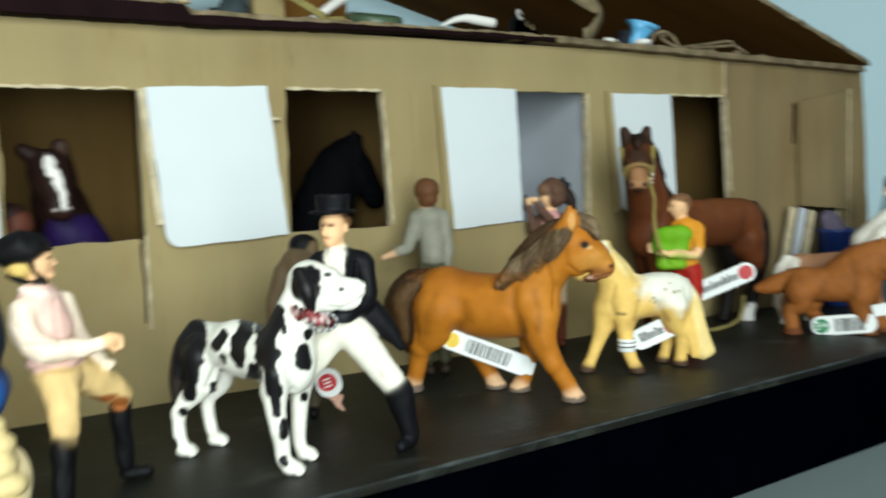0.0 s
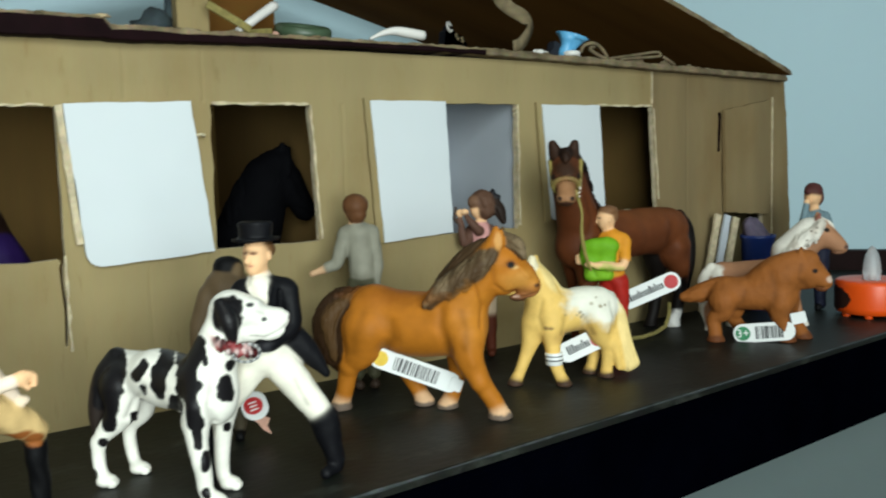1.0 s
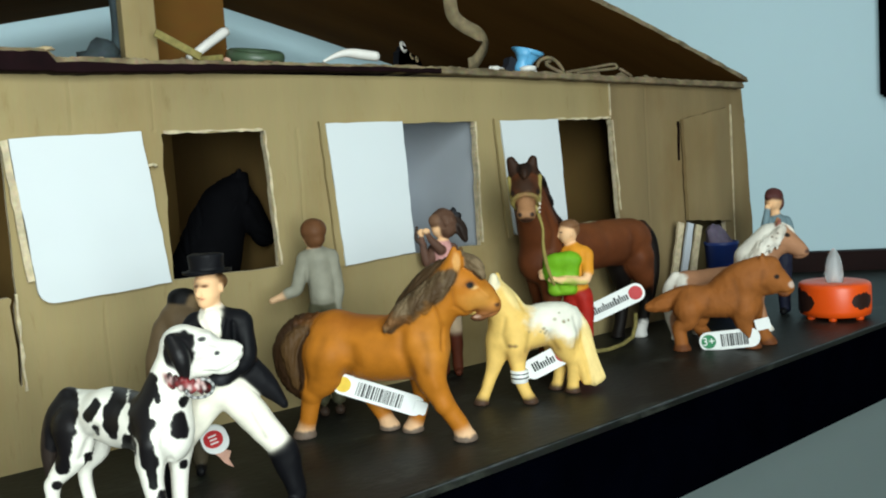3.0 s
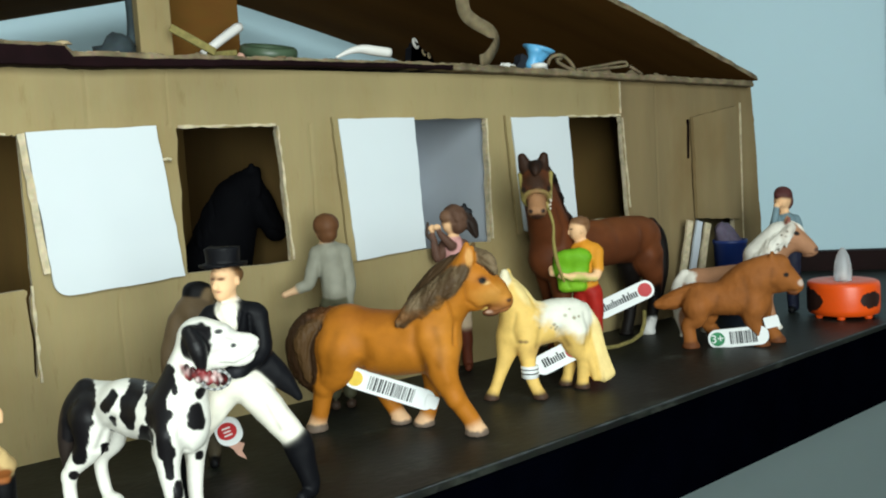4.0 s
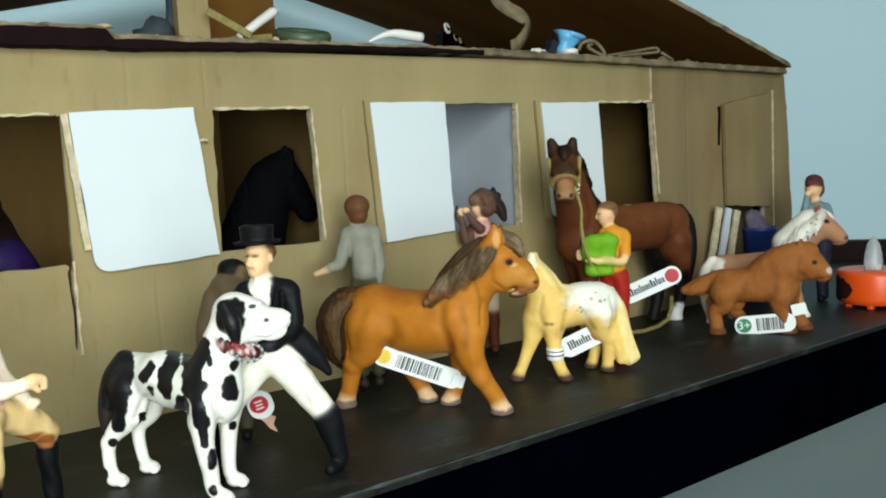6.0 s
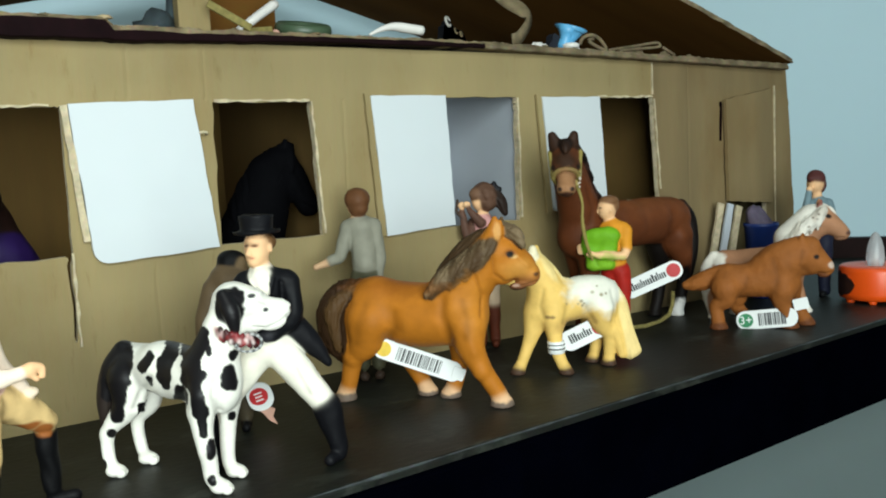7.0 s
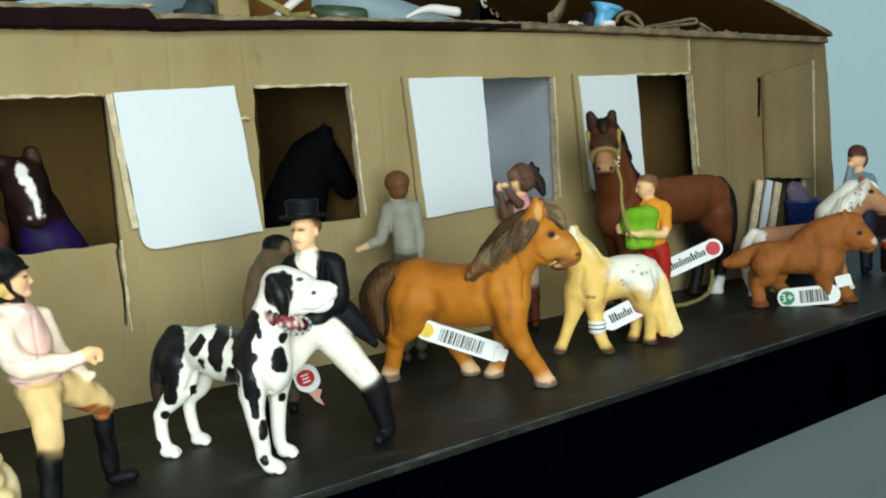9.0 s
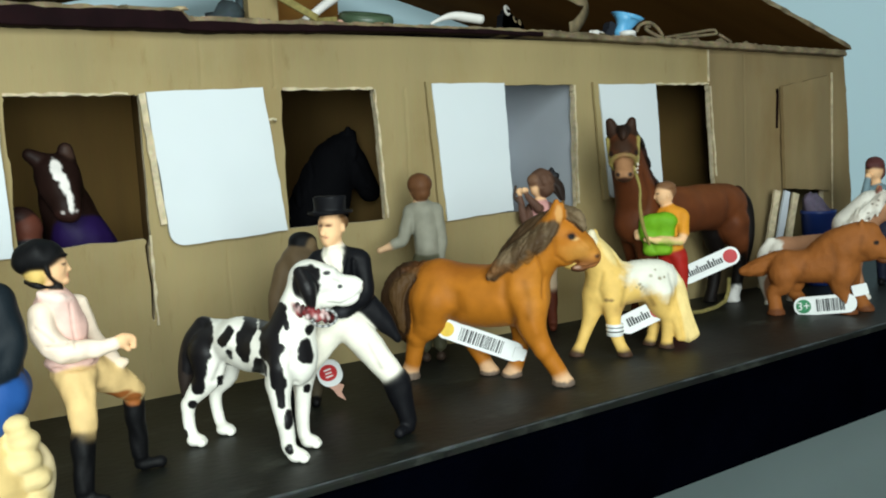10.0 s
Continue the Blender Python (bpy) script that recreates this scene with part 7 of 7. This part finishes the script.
loft_thing("dark_scrap", slab_bm([(-0.009, 0.0), (0.008, 0.0), (0.006, 0.006), (-0.002, 0.010), (-0.006, 0.004)], -0.003, 0.003, 0.0008, 6, 0.002), M_NAVY, "crumpled dark scrap in the loft", "scrap", pose(0.1760, 0.004, LZ - 0.0022), False)


def cord(points, steps=6):
    """A smooth line through a few points."""
    p = [Vector(q) for q in (points[0], *points, points[-1])]
    out = []
    for k in range(1, len(p) - 2):
        for q in range(steps):
            u = q / steps
            out.append(0.5 * (2 * p[k] + (p[k + 1] - p[k - 1]) * u + (2 * p[k - 1] - 5 * p[k] + 4 * p[k + 1] - p[k + 2]) * u * u + (3 * p[k] - p[k - 1] - 3 * p[k + 1] + p[k + 2]) * u ** 3))
    return [*out, p[-2]]


hoop = cord([(0.1935, -0.001, LZ + 0.0010), (0.1960, -0.002, LZ + 0.0055), (0.2035, -0.003, LZ + 0.0070), (0.2105, -0.003, LZ + 0.0042), (0.2150, -0.004, LZ - 0.0022), (0.2075, -0.005, LZ - 0.0014), (0.1990, -0.004, LZ + 0.0030), (0.2050, -0.002, LZ + 0.0050)])
loft_thing("paper_curl", tube_bm(hoop, 0.0013, 6), M_FRAY, "curled greyish paper ribbon in the loft", "ribbon")
pin = cord([(0.2180, -0.003, LZ - 0.0022), (0.2437, -0.003, LZ + 0.0014), (0.2640, -0.003, LZ + 0.0042), (0.2682, -0.003, LZ + 0.0030), (0.2650, -0.004, LZ + 0.0012), (0.2397, -0.005, LZ - 0.0012), (0.2260, -0.005, LZ - 0.0026)])
loft_thing("folded_cord", tube_bm(pin, 0.0010, 6), M_FRAY, "folded greyish cord lying along the loft edge", "cord")
bit = cord([(0.2712, -0.003, LZ + 0.0012), (0.2760, -0.003, LZ - 0.0006), (0.2825, -0.004, LZ - 0.0040)])
loft_thing("folded_cord", tube_bm(bit, 0.0011, 6), M_FRAY, "short bent bit of greyish cord on the loft edge", "cord")
for dx, dz, r, tilt in ((0.0056, 0.0046, 0.0018, 70), (0.0092, 0.0030, 0.0015, 80)):
    loft_thing("grey_curl", torus_bm(r, 0.0004), M_FRAY, "thin grey curl in a dark scrap", "curl", pose(0.0845 + dx, -0.0066, LZ + dz, tilt, 20, 30))
rnd = random.Random(33)


def crumb_bm(sx, sy, sz, seed):
    """A torn, crumpled bit of card."""
    bm = bmesh.new()
    bmesh.ops.create_icosphere(bm, subdivisions=2, radius=1.0)
    for v in bm.verts:
        n = 1 + 0.55 * noise.noise(v.co * 1.3 + Vector((seed, 0, 0))) + 0.3 * noise.noise(v.co * 3.1 + Vector((0, seed, 0)))
        v.co = Vector((v.co.x * sx * n, v.co.y * sy * n, max(0.0, v.co.z * 0.6 + 0.4) * sz * n))
    return bm


def edge_z(x):
    return LZ - 0.0072 * max(0, x - 0.1) / 0.31 + (0.003 if x < -0.107 else 0)


for x, y, sx, sz, seed in ((0.1835, -0.0030, 0.0062, 0.0038, 3.0), (0.1560, -0.0030, 0.0060, 0.0032, 9.0)):
    loft_thing("paper_wad", crumb_bm(sx, 0.0030, sz, seed), M_PALE, "crumpled white paper wad in the loft", "paper", pose(x, y, edge_z(x) - 0.0010), False)
M_BUNDLE = mat("dark_teal_cloth", lin(44, 56, 60), 0.85, 0.3, 120, 0.5, 400)
loft_thing("teal_cloth", crumb_bm(0.0080, 0.0055, 0.0115, 8.0), M_BUNDLE, "crumpled dark teal cloth bundle in the loft", "cloth", pose(-0.0790, 0.0150, LZ - 0.0005))
strap = []
for q in range(12):
    u = q / 11
    strap.append((-0.0665 + 0.004 * u + 0.0016 * math.sin(u * 5), 0.0290, LZ + 0.0004 + 0.052 * u))
loft_thing("cloth_strap", tube_bm(strap, [0.0040 - 0.0012 * q / 11 for q in range(12)], 8), M_BUNDLE, "dark teal cloth strap hanging behind the post", "strap")
loft_thing("pink_bead", lathe_bm([(0.0005, -0.0026), (0.0018, -0.0019), (0.0026, 0.0), (0.0018, 0.0019), (0.0005, 0.0026)], 14), M_PINK, "small pinkish bead in the loft", "bead", pose(-0.0115, 0.0200, LZ + 0.0026))
for outline, x, seed in (([(-0.016, 0.0), (0.024, 0.0), (0.021, 0.0080), (0.006, 0.0045)], 0.232, 3), ([(-0.008, 0.0), (0.010, 0.0), (0.004, 0.0052), (-0.003, 0.0030)], 0.272, 4), ([(-0.012, 0.0), (0.014, 0.0), (0.003, 0.0030)], 0.298, 5)):
    loft_thing("card_sliver", slab_bm(outline, -0.0007, 0.0007, 0.0006, seed, 0.003), M_FRAY, "torn greyish sliver of card on the loft edge", "sliver", pose(x, -0.0030, edge_z(x) - 0.0012, -14, 0, 8), False)
for _ in range(70):
    x = rnd.uniform(-0.17, 0.36)
    s = rnd.uniform(0.0008, 0.0024)
    loft_thing("card_scrap", crumb_bm(s * rnd.uniform(0.9, 2.2), s, s * rnd.uniform(0.5, 0.9), rnd.uniform(0, 50)), M_FRAY if rnd.random() < 0.7 else M_SCRAP, "torn crumpled scrap of card on the loft edge", "scrap", pose(x, rnd.uniform(-0.0060, 0.000), edge_z(x) - 0.0012, 0, 0, rnd.uniform(-40, 40)), False)


def bucket():
    m = pose(0.3490, -0.0260, 0, 0, 0, -50)
    t = empty("toy_bucket", "blue plastic toy bucket filled with lilac bedding", "bucket", m=m)
    part("pail", lathe_bm([(0.0092, 0.0), (0.0100, 0.0010), (0.0120, 0.0530), (0.0126, 0.0535), (0.0126, 0.0560), (0.0116, 0.0560), (0.0112, 0.0520)], 32), mat("blue_plastic", lin(24, 48, 110), 0.45, 0.06, 60, 0.05, 300), t, smooth=True)
    bm = lathe_bm([(0.0105, 0.0515), (0.0098, 0.0570), (0.0074, 0.0640), (0.0040, 0.0680), (0.0008, 0.0692)], 20)
    for v in bm.verts:
        v.co += Vector((noise.noise(v.co * 260), noise.noise(v.co * 260 + Vector((5, 0, 0))), noise.noise(v.co * 260 + Vector((0, 7, 0))))) * 0.0022 + Vector((-0.3 * max(0, v.co.z - 0.0515), 0, 0))
    part("bedding", bm, mat("lilac_bedding", lin(98, 88, 108), 0.8, 0.25, 180, 0.4, 500), t, "heaped lilac bedding", smooth=True)


bucket()
